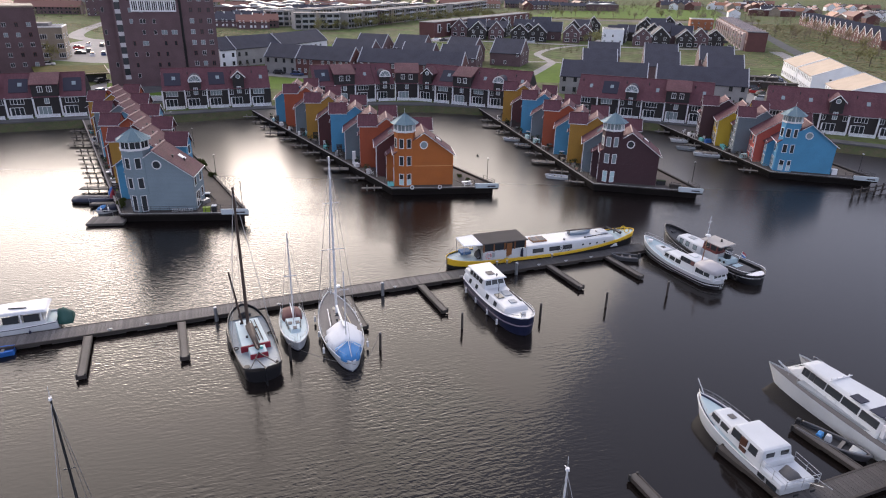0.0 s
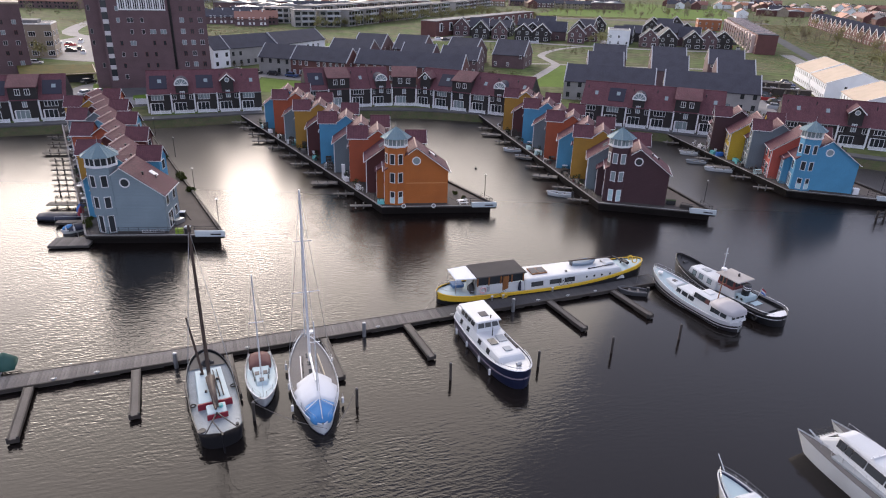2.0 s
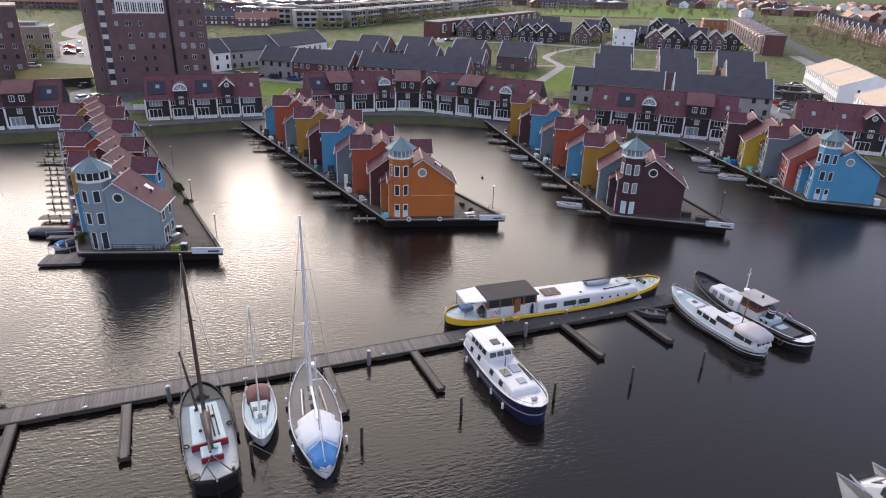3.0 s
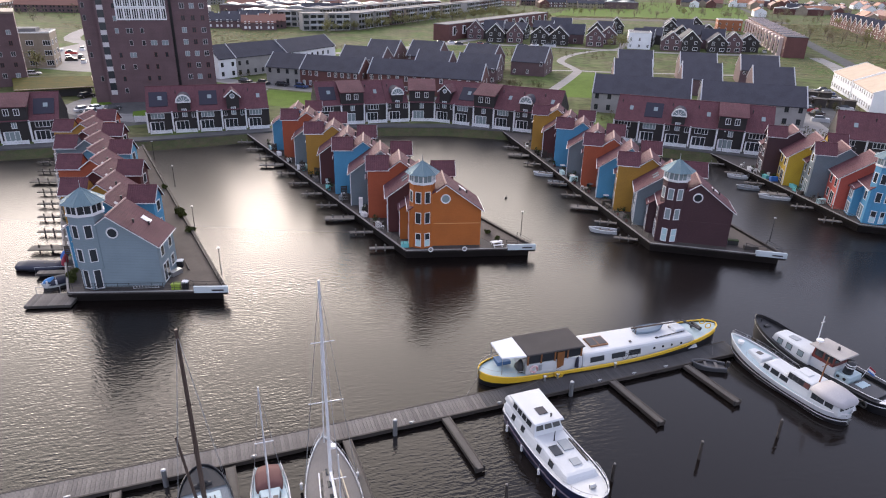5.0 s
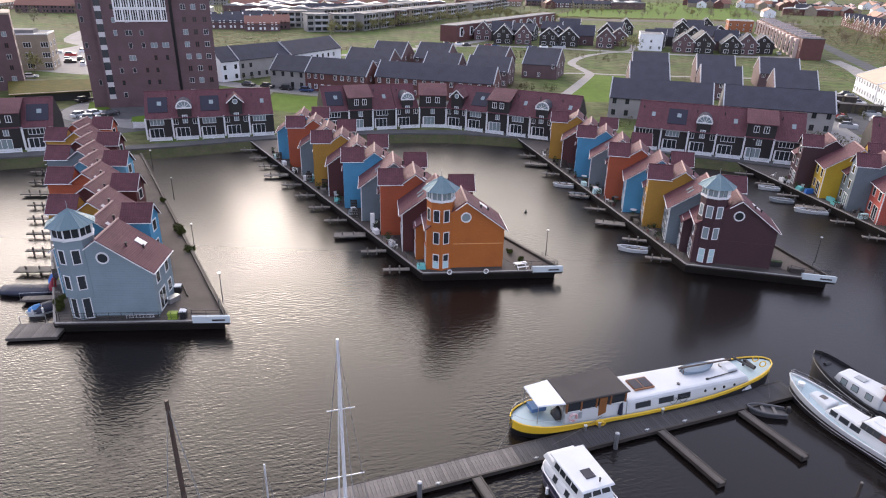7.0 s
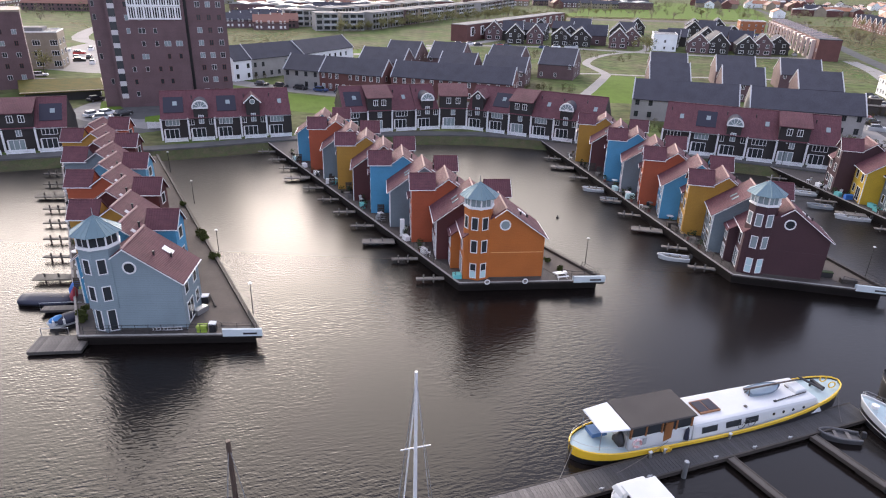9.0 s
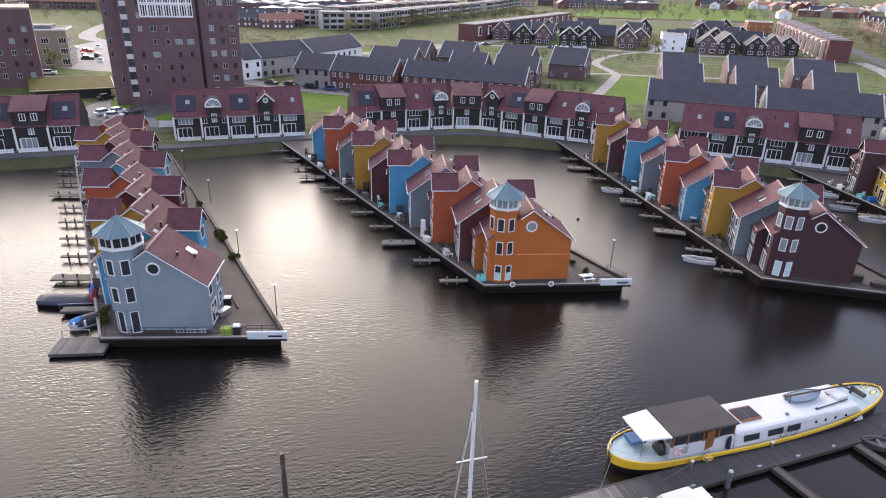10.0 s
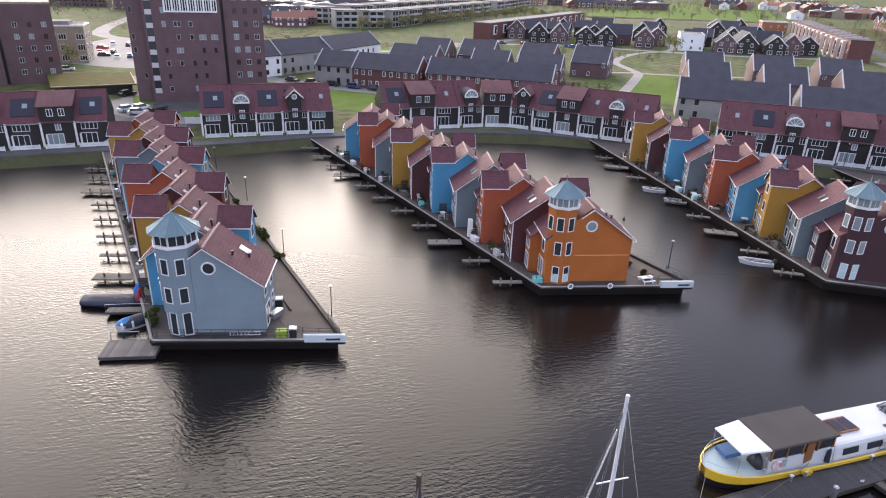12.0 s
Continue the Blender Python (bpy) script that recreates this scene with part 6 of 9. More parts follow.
    tube(bm, (6.9, 0, 1.6), (7.0, 0, 2.6), 0.05, 0.04, 6)
    part("windlass", bm, BLACK_MET, r)
    return r


# -- white cruiser beside the near jetty
def near_cruiser():
    L = 9.6
    r = boat_root("motor_cruiser", 24.1, 35.3, 108.5, "white steel motor cruiser with wooden sliding door", "motor boat")
    H, S = lines(L, 2.95, 1.45, 1.0, 1.1, 0.85, 0.5)
    basic_hull(r, L, H, S, 0.88, 0.6, WHITE_GRP, DECK_GREY, DECK_PALE, 0.12, stripe_h=0.07)
    bm = B()
    cabin(bm, -3.3, 3.3, 2.85, 1.7, 1.0, 1.9, 0.1, 0.55, 0.14, 0.26)
    c = part("deckhouse", bm, WHITE_GRP, r)
    cabin_panes(c, -3.3, 3.3, 2.85, 1.7, 1.0, 1.9, ((0.75, 1.6), (1.85, 2.7)), 1.34, 1.66, 0.14)
    bm = B()
    cabin(bm, -2.9, 0.7, 2.75, 2.5, 1.6, 2.55, 0.12, 0.5, 0.16, 0.22)
    w = part("wheelhouse", bm, WHITE_GRP, r)
    cabin_panes(w, -2.9, 0.7, 2.75, 2.5, 1.6, 2.55, ((-2.3, -1.6), (-0.65, 0.15)), 1.75, 2.25, 0.16)
    for y in (-0.62, 0.62):
        bm = B()
        quad_box(bm, -2.86, -2.8, y - 0.34, y + 0.34, 1.95, 2.3)
        part("rear_window", bm, PANE, w)
    bm = B()
    quad_box(bm, -1.35, -0.75, 1.2, 1.3, 1.2, 2.3)
    part("sliding_door", bm, mat("dark_varnish", (0.085, 0.035, 0.02), 0.35, grain=0.3), w, "varnished wooden door")
    bm = B()
    quad_box(bm, 1.4, 1.9, -0.25, 0.25, 1.89, 1.95)
    part("hatch", bm, CANVAS_GREY, c)
    bm = B()
    cabin(bm, -4.9, -2.9, 2.9, 2.9, 1.1, 1.45, 0.05, 0.0, 0.05, 0.06)
    a = part("aft_cabin", bm, WHITE_GRP, r)
    cabin_panes(a, -4.9, -2.9, 2.9, 2.9, 0.55, 1.45, ((-4.6, -3.8), (-3.5, -3.0)), 0.75, 1.05, -0.1)
    bm = B()
    loft_cover(bm, [(-4.7, 0.5, 1.5, 1.75), (-4.2, 0.6, 1.5, 1.95), (-3.7, 0.55, 1.5, 1.9)])
    part("cover", bm, CANVAS_GREY, r, smooth=True)
    stanchions(r, L, H, S, 0.55, 0.62, 0.99, 6, 0.6, (0.5, 1.0))
    bm = B()
    pts = [(-3.0, -1.45), (-5.2, -1.4), (-5.2, 1.4), (-3.0, 1.45)]
    for (xa, ya), (xb, yb) in zip(pts, pts[1:]):
        for z in (1.75, 2.1):
            tube(bm, (xa, ya, z), (xb, yb, z), 0.022, 0.022, 5)
    for xa, ya in pts + [(-4.1, -1.42), (-4.1, 1.42), (-5.2, 0)]:
        tube(bm, (xa, ya, 1.3), (xa, ya, 2.1), 0.022, 0.022, 5)
    tube(bm, (-5.2, -0.6, 1.5), (-6.1, -0.7, 1.95), 0.03, 0.03, 5)
    tube(bm, (-5.2, -1.2, 1.7), (-6.3, -1.3, 1.75), 0.03, 0.03, 5)
    part("aft_rail", bm, STEEL, r)
    bm = B()
    tube(bm, (4.9, 0, 1.75), (5.8, 0, 2.6), 0.03, 0.03, 5)
    part("jackstaff", bm, WHITE, r)
    for y in (-0.9, 0.5):
        bm = B()
        quad_box(bm, -5.36, -5.32, y - 0.2, y + 0.2, 0.8, 1.0)
        part("porthole", bm, BLACK_MET, r)
    bm = B()
    rail_line(bm, L, H, S, -0.05, 0.07, 0.16, 0.7, 0.985, 12, 0.6, 5)
    part("bulwark_trim", bm, HULL_NAVY, r, "dark navy inside of the bow bulwark")
    return r


# -- long white catamaran yacht with solar panels
def catamaran():
    L = 17.0
    r = boat_root("catamaran", 35.3, 37.2, 111.3, "large white catamaran motor yacht with solar panels on its roof", "motor yacht")
    for s in (-1, 1):
        H, S = lines(L, 1.9, 1.5, 1.35, 1.35, 0.8, 0.55)
        bm = B()
        hull_band(bm, L, H, S, lambda t: -0.4, lambda t: S(t), 0.72, rake=1.0)
        o = part("hull", bm, WHITE_GRP, r, smooth=True)
        o.matrix_basis = pose(0, s * 1.75, 0)
        bm = B()
        deck_mesh(bm, L, H, S, 0.12, 0.02, rake=1.0)
        o = part("side_deck", bm, CANVAS_GREY, r, "dark grey non-slip side deck")
        o.matrix_basis = pose(0, s * 1.75, 0)
        bm = B()
        for i in range(7):
            x = 8.2 - i * 0.9
            t = (x + L / 2) / L
            tube(bm, (x, s * 1.75 + s * 0.1, S(min(t, 1))), (x, s * 1.75 + s * 0.1, S(min(t, 1)) + 0.6), 0.02, 0.02, 4)
        tube(bm, (8.2, s * 1.85, 2.08), (2.8, s * 1.85, 1.98), 0.02, 0.02, 4)
        part("guard_rail", bm, STEEL, r)
    bm = B()
    quad_box(bm, -7.5, 6.3, -1.95, 1.95, 0.8, 1.5)
    part("bridge_deck", bm, DECK_GREY, r)
    bm = B()
    cabin(bm, -1.0, 8.6, 4.2, 2.2, 1.2, 2.6, 0.0, 1.9, 0.4, 0.25)
    c = part("deckhouse", bm, WHITE_GRP, r)
    cabin_panes(c, -1.0, 8.6, 4.2, 2.2, 1.2, 2.6, ((-0.6, 0.9), (1.15, 2.6), (2.8, 4.2), (4.4, 5.4), (5.55, 5.95), (6.1, 6.4), (6.5, 6.7)), 1.9, 2.4, 0.4)
    front_panes(c, 8.6, 1.9, 1.95, 1.2, 2.6, 1.85, 2.4, 4, 1, 0.38)
    bm = B()
    cabin(bm, -7.6, 7.1, 3.9, 1.75, 2.56, 2.76, 0.1, 0.6, 0.12, 0.1)
    roof_ = part("roof", bm, WHITE_GRP, r)
    for i in range(4):
        for k in range(2):
            bm = B()
            quad_box(bm, -3.8 + i * 1.08, -2.8 + i * 1.08, -1.6 + k * 1.62, -0.05 + k * 1.62, 2.76, 2.82)
            part("solar_panel", bm, SOLAR, roof_)
    bm = B()
    quad_box(bm, 1.2, 2.2, 0.55, 1.45, 2.76, 2.82)
    part("solar_panel", bm, SOLAR, roof_)
    bm = B()
    tube(bm, (4.2, -1.25, 2.82), (4.2, 1.25, 2.82), 0.05, 0.05, 6)
    for y in (-0.9, -0.3, 0.4, 1.0):
        tube(bm, (4.2, y, 2.8), (4.2, y, 3.0), 0.08, 0.05, 6)
    part("roof_light_bar", bm, WHITE, roof_)
    bm = B()
    for x in (-7.3, -5.2, -2.9):
        for s in (-1, 1):
            tube(bm, (x, s * 1.8, 1.4), (x, s * 1.8, 2.6), 0.06, 0.06, 6)
    quad_box(bm, -1.3, -1.02, -1.9, 1.9, 1.4, 2.56)
    part("roof_post", bm, WHITE, r)
    bm = B()
    quad_box(bm, -1.4, -1.32, -1.5, 1.5, 1.45, 2.4)
    part("saloon_door", bm, PANE, r)
    for s in (-1, 1):
        bm = B()
        quad_box(bm, -5.5, -4.5, s * 2.66 - 0.02, s * 2.66 + 0.02, 0.75, 0.95)
        quad_box(bm, -3.7, -3.0, s * 2.67 - 0.02, s * 2.67 + 0.02, 0.75, 0.95)
        part("hull_window", bm, PANE, r)
    bm = B()
    tube(bm, (7.4, 1.7, 1.7), (8.6, 1.75, 2.1), 0.1, 0.06, 6)
    part("anchor_gear", bm, STEEL, r)
    bm = B()
    for i in range(9):
        tube(bm, (7.0 + i * 0.24, -1.0, 1.42), (7.0 + i * 0.24, 1.0, 1.42), 0.03, 0.03, 4)
    for i in range(7):
        tube(bm, (7.0, -0.9 + i * 0.3, 1.44), (9.0, -0.9 + i * 0.3, 1.44), 0.03, 0.03, 4)
    tagged(part("bow_net", bm, BLACK_MET, r, "dark rope bow net"), kind="stuff")
    return r


def small_boat(x, y, deg, L=4.4, beam=1.7, hull=None, label="small grey inflatable dinghy with outboard motor", cover=None, name="dinghy", inside=None, motor=True):
    r = boat_root(name, x, y, deg, label, "dinghy", "small open boats")
    H, S = lines(L, beam, 0.62, 0.45, 0.45, 0.8, 0.45)
    bm = B()
    hull_band(bm, L, H, S, lambda t: -0.15, lambda t: S(t), 0.8, n=16, rake=0.2)
    part("hull", bm, hull or DECK_GREY, r, smooth=True)
    bm = B()
    rail_line(bm, L, H, S, 0.0, 0.1 if not cover else 0.04, 0.05, n=16, rake=0.2, sides=6)
    part("gunwale", bm, hull or DECK_GREY, r, smooth=True)
    bm = B()
    deck_mesh(bm, L, H, S, 0.25, 0.1, 16, 0.1)
    part("floor", bm, inside or CANVAS_GREY, r)
    if cover:
        bm = B()
        loft_cover(bm, [(-L * 0.49, beam * 0.42, 0.62, 0.92), (-L * 0.3, beam * 0.5, 0.66, 1.05), (0, beam * 0.51, 0.66, 1.12), (L * 0.25, beam * 0.46, 0.68, 1.05), (L * 0.44, beam * 0.22, 0.72, 0.85)])
        part("cover", bm, cover, r, smooth=True)
    else:
        for xx in (-L * 0.2, L * 0.12):
            bm = B()
            quad_box(bm, xx - 0.13, xx + 0.13, -beam * 0.4, beam * 0.4, 0.36, 0.41)
            part("thwart", bm, TIMBER_PALE, r)
    if motor:
        bm = B()
        cabin(bm, -L / 2 - 0.35, -L / 2 + 0.05, 0.35, 0.35, 0.45, 0.95, 0.05, 0.05, 0.04, 0.05)
        tube(bm, (-L / 2 - 0.15, 0, -0.3), (-L / 2 - 0.15, 0, 0.5), 0.07, 0.07, 6)
        part("outboard", bm, BLACK_MET, r)
    return r


black_barge()
small_sloop()
big_sloop()
navy_cruiser()
yellow_barge()
white_cruiser()
tug()
near_cruiser()
catamaran()
RIB_TUBE = mat("dark_grey_rubber_tube", (0.085, 0.085, 0.09), 0.55, grain=0.15)
small_boat(23.65, 70.2, 172, 3.0, 1.4, RIB_TUBE, "small dark grey inflatable dinghy with outboard motor", inside=CANVAS_GREY)
rib = small_boat(31.2, 36.3, -47, 4.8, 1.7, RIB_TUBE, "dark grey rigid inflatable boat with blue seat tied beside a finger", inside=BLACK_MET)
bm = B()
cabin(bm, -0.55, -0.05, 0.5, 0.45, 0.2, 0.75, 0.05, 0.12, 0.05, 0.06)
part("console", bm, WHITE_GRP, rib, "small white steering console")
bm = B()
cabin(bm, -1.15, -0.7, 0.75, 0.75, 0.2, 0.6, 0.04, 0.04, 0.04, 0.08)
part("seat", bm, TARP_BLUE, rib, "blue cushioned seat")
bm = B()
loft_cover(bm, [(1.2, 0.5, 0.55, 0.62), (1.7, 0.36, 0.58, 0.66), (2.2, 0.14, 0.62, 0.66)])
part("bow_locker", bm, DECK_GREY, rib, smooth=True)


# -- white cruiser on the far side of the jetty, bow hidden
def left_cruiser():
    L = 9.4
    r = boat_root("motor_cruiser", -40.0, 48.2, 202.7, "white motor cruiser with blue line and open canopy beside the jetty", "motor boat")
    H, S = lines(L, 3.0, 1.5, 1.1, 1.2, 0.85, 0.5)
    basic_hull(r, L, H, S, 0.88, 0.4, WHITE_GRP, HULL_NAVY, DECK_PALE, 0.1, stripe_h=0.09)
    bm = B()
    cabin(bm, -3.9, 1.8, 2.7, 2.3, 1.0, 1.5, 0.05, 0.4, 0.1, 0.1)
    c = part("deckhouse", bm, WHITE_GRP, r)
    bm = B()
    for x in (-3.6, -1.9, -0.2):
        for y in (-1.2, 1.2):
            quad_box(bm, x - 0.06, x + 0.06, y - 0.05, y + 0.05, 1.48, 2.4)
    part("canopy_post", bm, WHITE, r)
    cabin_panes(c, -3.9, 1.8, 2.7, 2.3, 1.5, 2.4, ((-1.7, -0.5), (-3.4, -2.2)), 1.6, 2.2, 0.08)
    bm = B()
    cabin(bm, -4.2, 2.2, 2.8, 2.4, 2.4, 2.62, 0.3, 0.2, 0.15, 0.14)
    part("roof", bm, WHITE_GRP, r)
    bm = B()
    tube(bm, (-2.4, 0.5, 2.68), (-0.9, 0.2, 2.68), 0.06, 0.06, 6)
    part("boat_hook", bm, BLACK_MET, r)
    bm = B()
    loft_cover(bm, [(-4.75, 0.9, 1.0, 1.9), (-5.3, 0.95, 0.95, 2.0), (-5.95, 0.8, 0.9, 1.5)])
    part("stern_cover", bm, TARP_GREEN, r, "dark green stern cover", smooth=True)
    for x in (-2.5, 0.5, 2.5):
        fender(r, x, 1.6, 0.2, HULL_NAVY)
    return r


left_cruiser()
small_boat(-38.4, 44.6, 203, 3.0, 1.3, BLUE_PAINT, "small bright blue rowing boat tied to the jetty", name="rowing_boat", inside=BLUE_PAINT, motor=False)


def masted_boat(x, y, deg, top, alu, label):
    """A sailing boat on the near jetty of which little more than the mast shows."""
    L, MX = 8.6, 2.4
    r = boat_root("sailing_boat", x, y, deg, label, "sailing boat")
    H, S = lines(L, 2.9, 1.15, 0.9, 0.95, 0.65, 0.4)
    basic_hull(r, L, H, S, 0.8, 0.4, WHITE_GRP, None, DECK_PALE, 0.04, boot=HULL_NAVY, cap=WHITE)
    bm = B()
    cabin(bm, -1.6, 2.0, 1.7, 1.1, 0.9, 1.3, 0.05, 0.5, 0.12, 0.08)
    part("coachroof", bm, WHITE_GRP, r)
    m = mast(r, MX, 1.2, top, 0.09, alu, ((top * 0.55, 0.35),), [(4.4, 0, 1.15), (-4.2, 0, 1.0), (MX, 1.0, 0.95), (MX, -1.0, 0.95)])
    bm = B()
    tube(bm, (MX, 0, top), (MX + 0.05, 0, top + 0.8), 0.012, 0.012, 4)
    tube(bm, (MX - 0.2, 0, top + 0.1), (MX + 0.25, 0, top + 0.1), 0.02, 0.02, 4)
    tube(bm, (MX, 0, top - 0.02), (MX, 0, top + 0.14), 0.1, 0.1, 6)
    part("masthead_gear", bm, WHITE, m)
    bm = B()
    tube(bm, (MX - 0.05, 0, 2.0), (MX - 3.4, 0, 2.0), 0.14, 0.12, 8)
    part("boom", bm, TARP_WHITE, r)
    return r


masted_boat(-18.4, 22.78, 112, 10.5, BLACK_MET, "white sailing boat with a tall dark mast")
masted_boat(8.8, 18.78, 112, 10.5, ALU, "white sailing boat with a pale alloy mast")

# -- boats and raft at the piers
small_boat(-51.2, 85.7, 2, 6.4, 2.2, HULL_BLACK, "navy-covered open motor launch moored at the pier", TARP_NAVY, "launch", motor=False)
tender = small_boat(-47.3, 81.9, 228, 3.1, 1.7, WHITE_GRP, "small white tender under a navy cover moored behind a raft", TARP_NAVY, "tender", motor=False)
bm = B()
loft_cover(bm, [(0.35, 0.62, 0.75, 1.12), (0.8, 0.6, 0.78, 1.16), (1.25, 0.4, 0.8, 1.0), (1.5, 0.16, 0.78, 0.86)])
part("bow_cover", bm, TARP_BLUE, tender, "bright blue bow cover", smooth=True)
for x, y in ((-1.2, 0.9), (0.4, 1.0), (1.3, 0.75)):
    fender(tender, x, y, 0.45)
raft = thing("raft", pose(-45.2, 77.5, 0, 0, 0, 9.5), "low grey plank swimming raft beside the pier", "raft")
bm = B()
quad_box(bm, -2.4, 2.4, -1.4, 1.4, 0.1, 0.38)
part("float", bm, CONCRETE_DARK, raft)
raft_me = plank_mesh("plank", 0.29, 2.8, 0.06, JETTY)
for i in range(16):
    shared("plank", raft_me, raft, pose(-2.25 + i * 0.3, 0, 0.38 + random.uniform(0, 0.012)))
bm = B()
for x in (-2.2, 0.3):
    tube(bm, (x, 1.35, 0.3), (x, 1.35, 1.35), 0.035, 0.035, 5)
tube(bm, (-2.2, 1.35, 1.3), (0.3, 1.35, 1.3), 0.03, 0.03, 5)
part("handrail", bm, STEEL, raft)
for x, y, deg, L, h, lab, cov in ((20.0, 104.6, 170, 3.8, WHITE_GRP, "small white open motor boat moored at a finger", None), (14.1, 132.1, 172, 3.4, WHITE_GRP, "slim white dinghy moored at a finger", None),
                            (16.2, 126.8, 172, 3.4, DECK_GREY, "grey dinghy moored at a finger", None),
                            (52.5, 123.0, 168, 4.8, WHITE_GRP, "slim white motor boat moored at a finger", None), (50.7, 134.7, 168, 3.4, WHITE_GRP, "small white open boat moored at a finger", None),
                            (50.0, 128.0, 168, 3.6, DECK_GREY, "grey dinghy moored at a finger", None)):
    small_boat(x, y, deg, L, 1.5, h, lab, cov, "motor_dinghy")

# a dark buoy between two piers
bm = B()
bmesh.ops.create_uvsphere(bm, u_segments=14, v_segments=8, radius=0.22)
tube(bm, (0, 0, 0.18), (0, 0, 0.34), 0.05, 0.04, 6)
ring(bm, (0, 0, 0.37), (0, 1, 0), 0.06, 0.02, 8, 4)
single("buoy", bm, HULL_BLACK, "small dark round mooring buoy afloat", "buoy", m=pose(6.45, 118.2, 0.08), smooth=True)

# narrow gangway with a rail between the launch and the raft
gang = thing("gangway", pose(-48.7, 83.9, 0, 0, 0, 9.5), "narrow grey plank gangway with a rail beside the moored launch", "gangway")
bm = B()
quad_box(bm, -2.2, 2.2, -0.5, 0.5, 0.3, 0.52)
part("float", bm, JETTY_DARK, gang)
gang_me = plank_mesh("plank", 0.29, 1.0, 0.05, JETTY)
for i in range(14):
    shared("plank", gang_me, gang, pose(-1.98 + i * 0.305, 0, 0.52 + random.uniform(0, 0.01)))
bm = B()
sweep(bm, [(-2.1, -0.45, 0.5), (-2.1, -0.45, 1.4), (0.2, -0.45, 1.45), (2.0, -0.45, 1.4), (2.0, -0.45, 0.5)], 0.03, 5)
part("handrail", bm, STEEL, gang)

# ---- the town behind the quay ----
def wall_windows(root, length, z0, storeys, w=0.95, h=1.35, pitch=2.6, storey=2.8, y=0.0, skip=0.0, margin=1.3, pane=None, bars=(2, 1), frame_mat=None):
    n = max(1, int((length - 2 * margin) / pitch) + 1)
    for s in range(storeys):
        for i in range(n):
            if random.random() < skip:
                continue
            x = margin + (length - 2 * margin) * (i / max(n - 1, 1))
            window(root, pose(x, y, z0 + s * storey), w, h, 0.1, pane or (PANE_PALE if random.random() < 0.12 else PANE), bars, frame_mat=frame_mat)


def far_windows(root, length, storeys, pitch, skip, w=1.1, h=1.4, storey=2.8):
    """Windows too far off to pick apart: one joined part of frames and one of panes."""
    f, g = B(), B()
    n = max(1, int((length - 2.4) / pitch) + 1)
    for s in range(storeys):
        for i in range(n):
            if random.random() < skip:
                continue
            x = 1.2 + (length - 2.4) * (i / max(n - 1, 1))
            z = 0.8 + s * storey
            quad_box(f, x - w / 2, x + w / 2, -0.06, 0.0, z, z + h)
            quad_box(g, x - w / 2 + 0.12, x + w / 2 - 0.12, -0.075, -0.05, z + 0.12, z + h - 0.12)
    tagged(part("window_frames", f, WHITE, root), kind="stuff")
    tagged(part("window_panes", g, PANE, root), kind="stuff")


def gabled(name, p, q, depth, eave, ridge, wall, roof, label, category="house", group="", storeys=2, verge=None, win=True, pitch=2.6, skip=0.1, z=GZ, far=False):
    """A long house with its ridge along its front, which runs from p to q with the rest behind it (to the left of the way p-q)."""
    p, q = Vector(p), Vector(q)
    d = q - p
    ln = d.length
    rz = math.degrees(math.atan2(d.y, d.x))
    root = thing(name, pose(p.x, p.y, z, 0, 0, rz), label, category, group)
    bm = B()
    prism(bm, [(0, 0, 0), (0, depth, 0), (0, depth, eave), (0, depth / 2, ridge), (0, 0, eave)], (ln, 0, 0))
    part("wall", bm, wall, root)
    k = (ridge - eave) / (depth / 2)
    for v0 in (-0.3, depth + 0.3):
        bm = B()
        slab(bm, (0.02, depth / 2, ridge), (0.02, v0, ridge - k * abs(v0 - depth / 2)), (ln - 0.04, 0, 0), 0.18)
        part("roof", bm, roof, root)
    if verge:
        for x in (-0.12, ln - 0.14):
            for v0 in (-0.36, depth + 0.36):
                bm = B()
                slab(bm, (x, depth / 2, ridge + 0.02), (x, v0, ridge - k * abs(v0 - depth / 2)), (0.26, 0, 0), 0.34)
                part("verge", bm, verge, root)
    if far:
        far_windows(root, ln, storeys, pitch, skip)
    elif win:
        dark = wall in (BRICK_GREY, WALL_WHITE) and roof is ROOF_DARK
        wall_windows(root, ln, 0.7, storeys, pitch=pitch, skip=skip, frame_mat=BLACK_MET if dark else None)
        # end wall at q
        for s in range(storeys):
            for y in (depth * 0.3, depth * 0.7):
                window(root, pose(ln, y, 0.7 + s * 2.8, 0, 0, 90), 0.9, 1.3, 0.1, PANE, (1, 1))
    return root


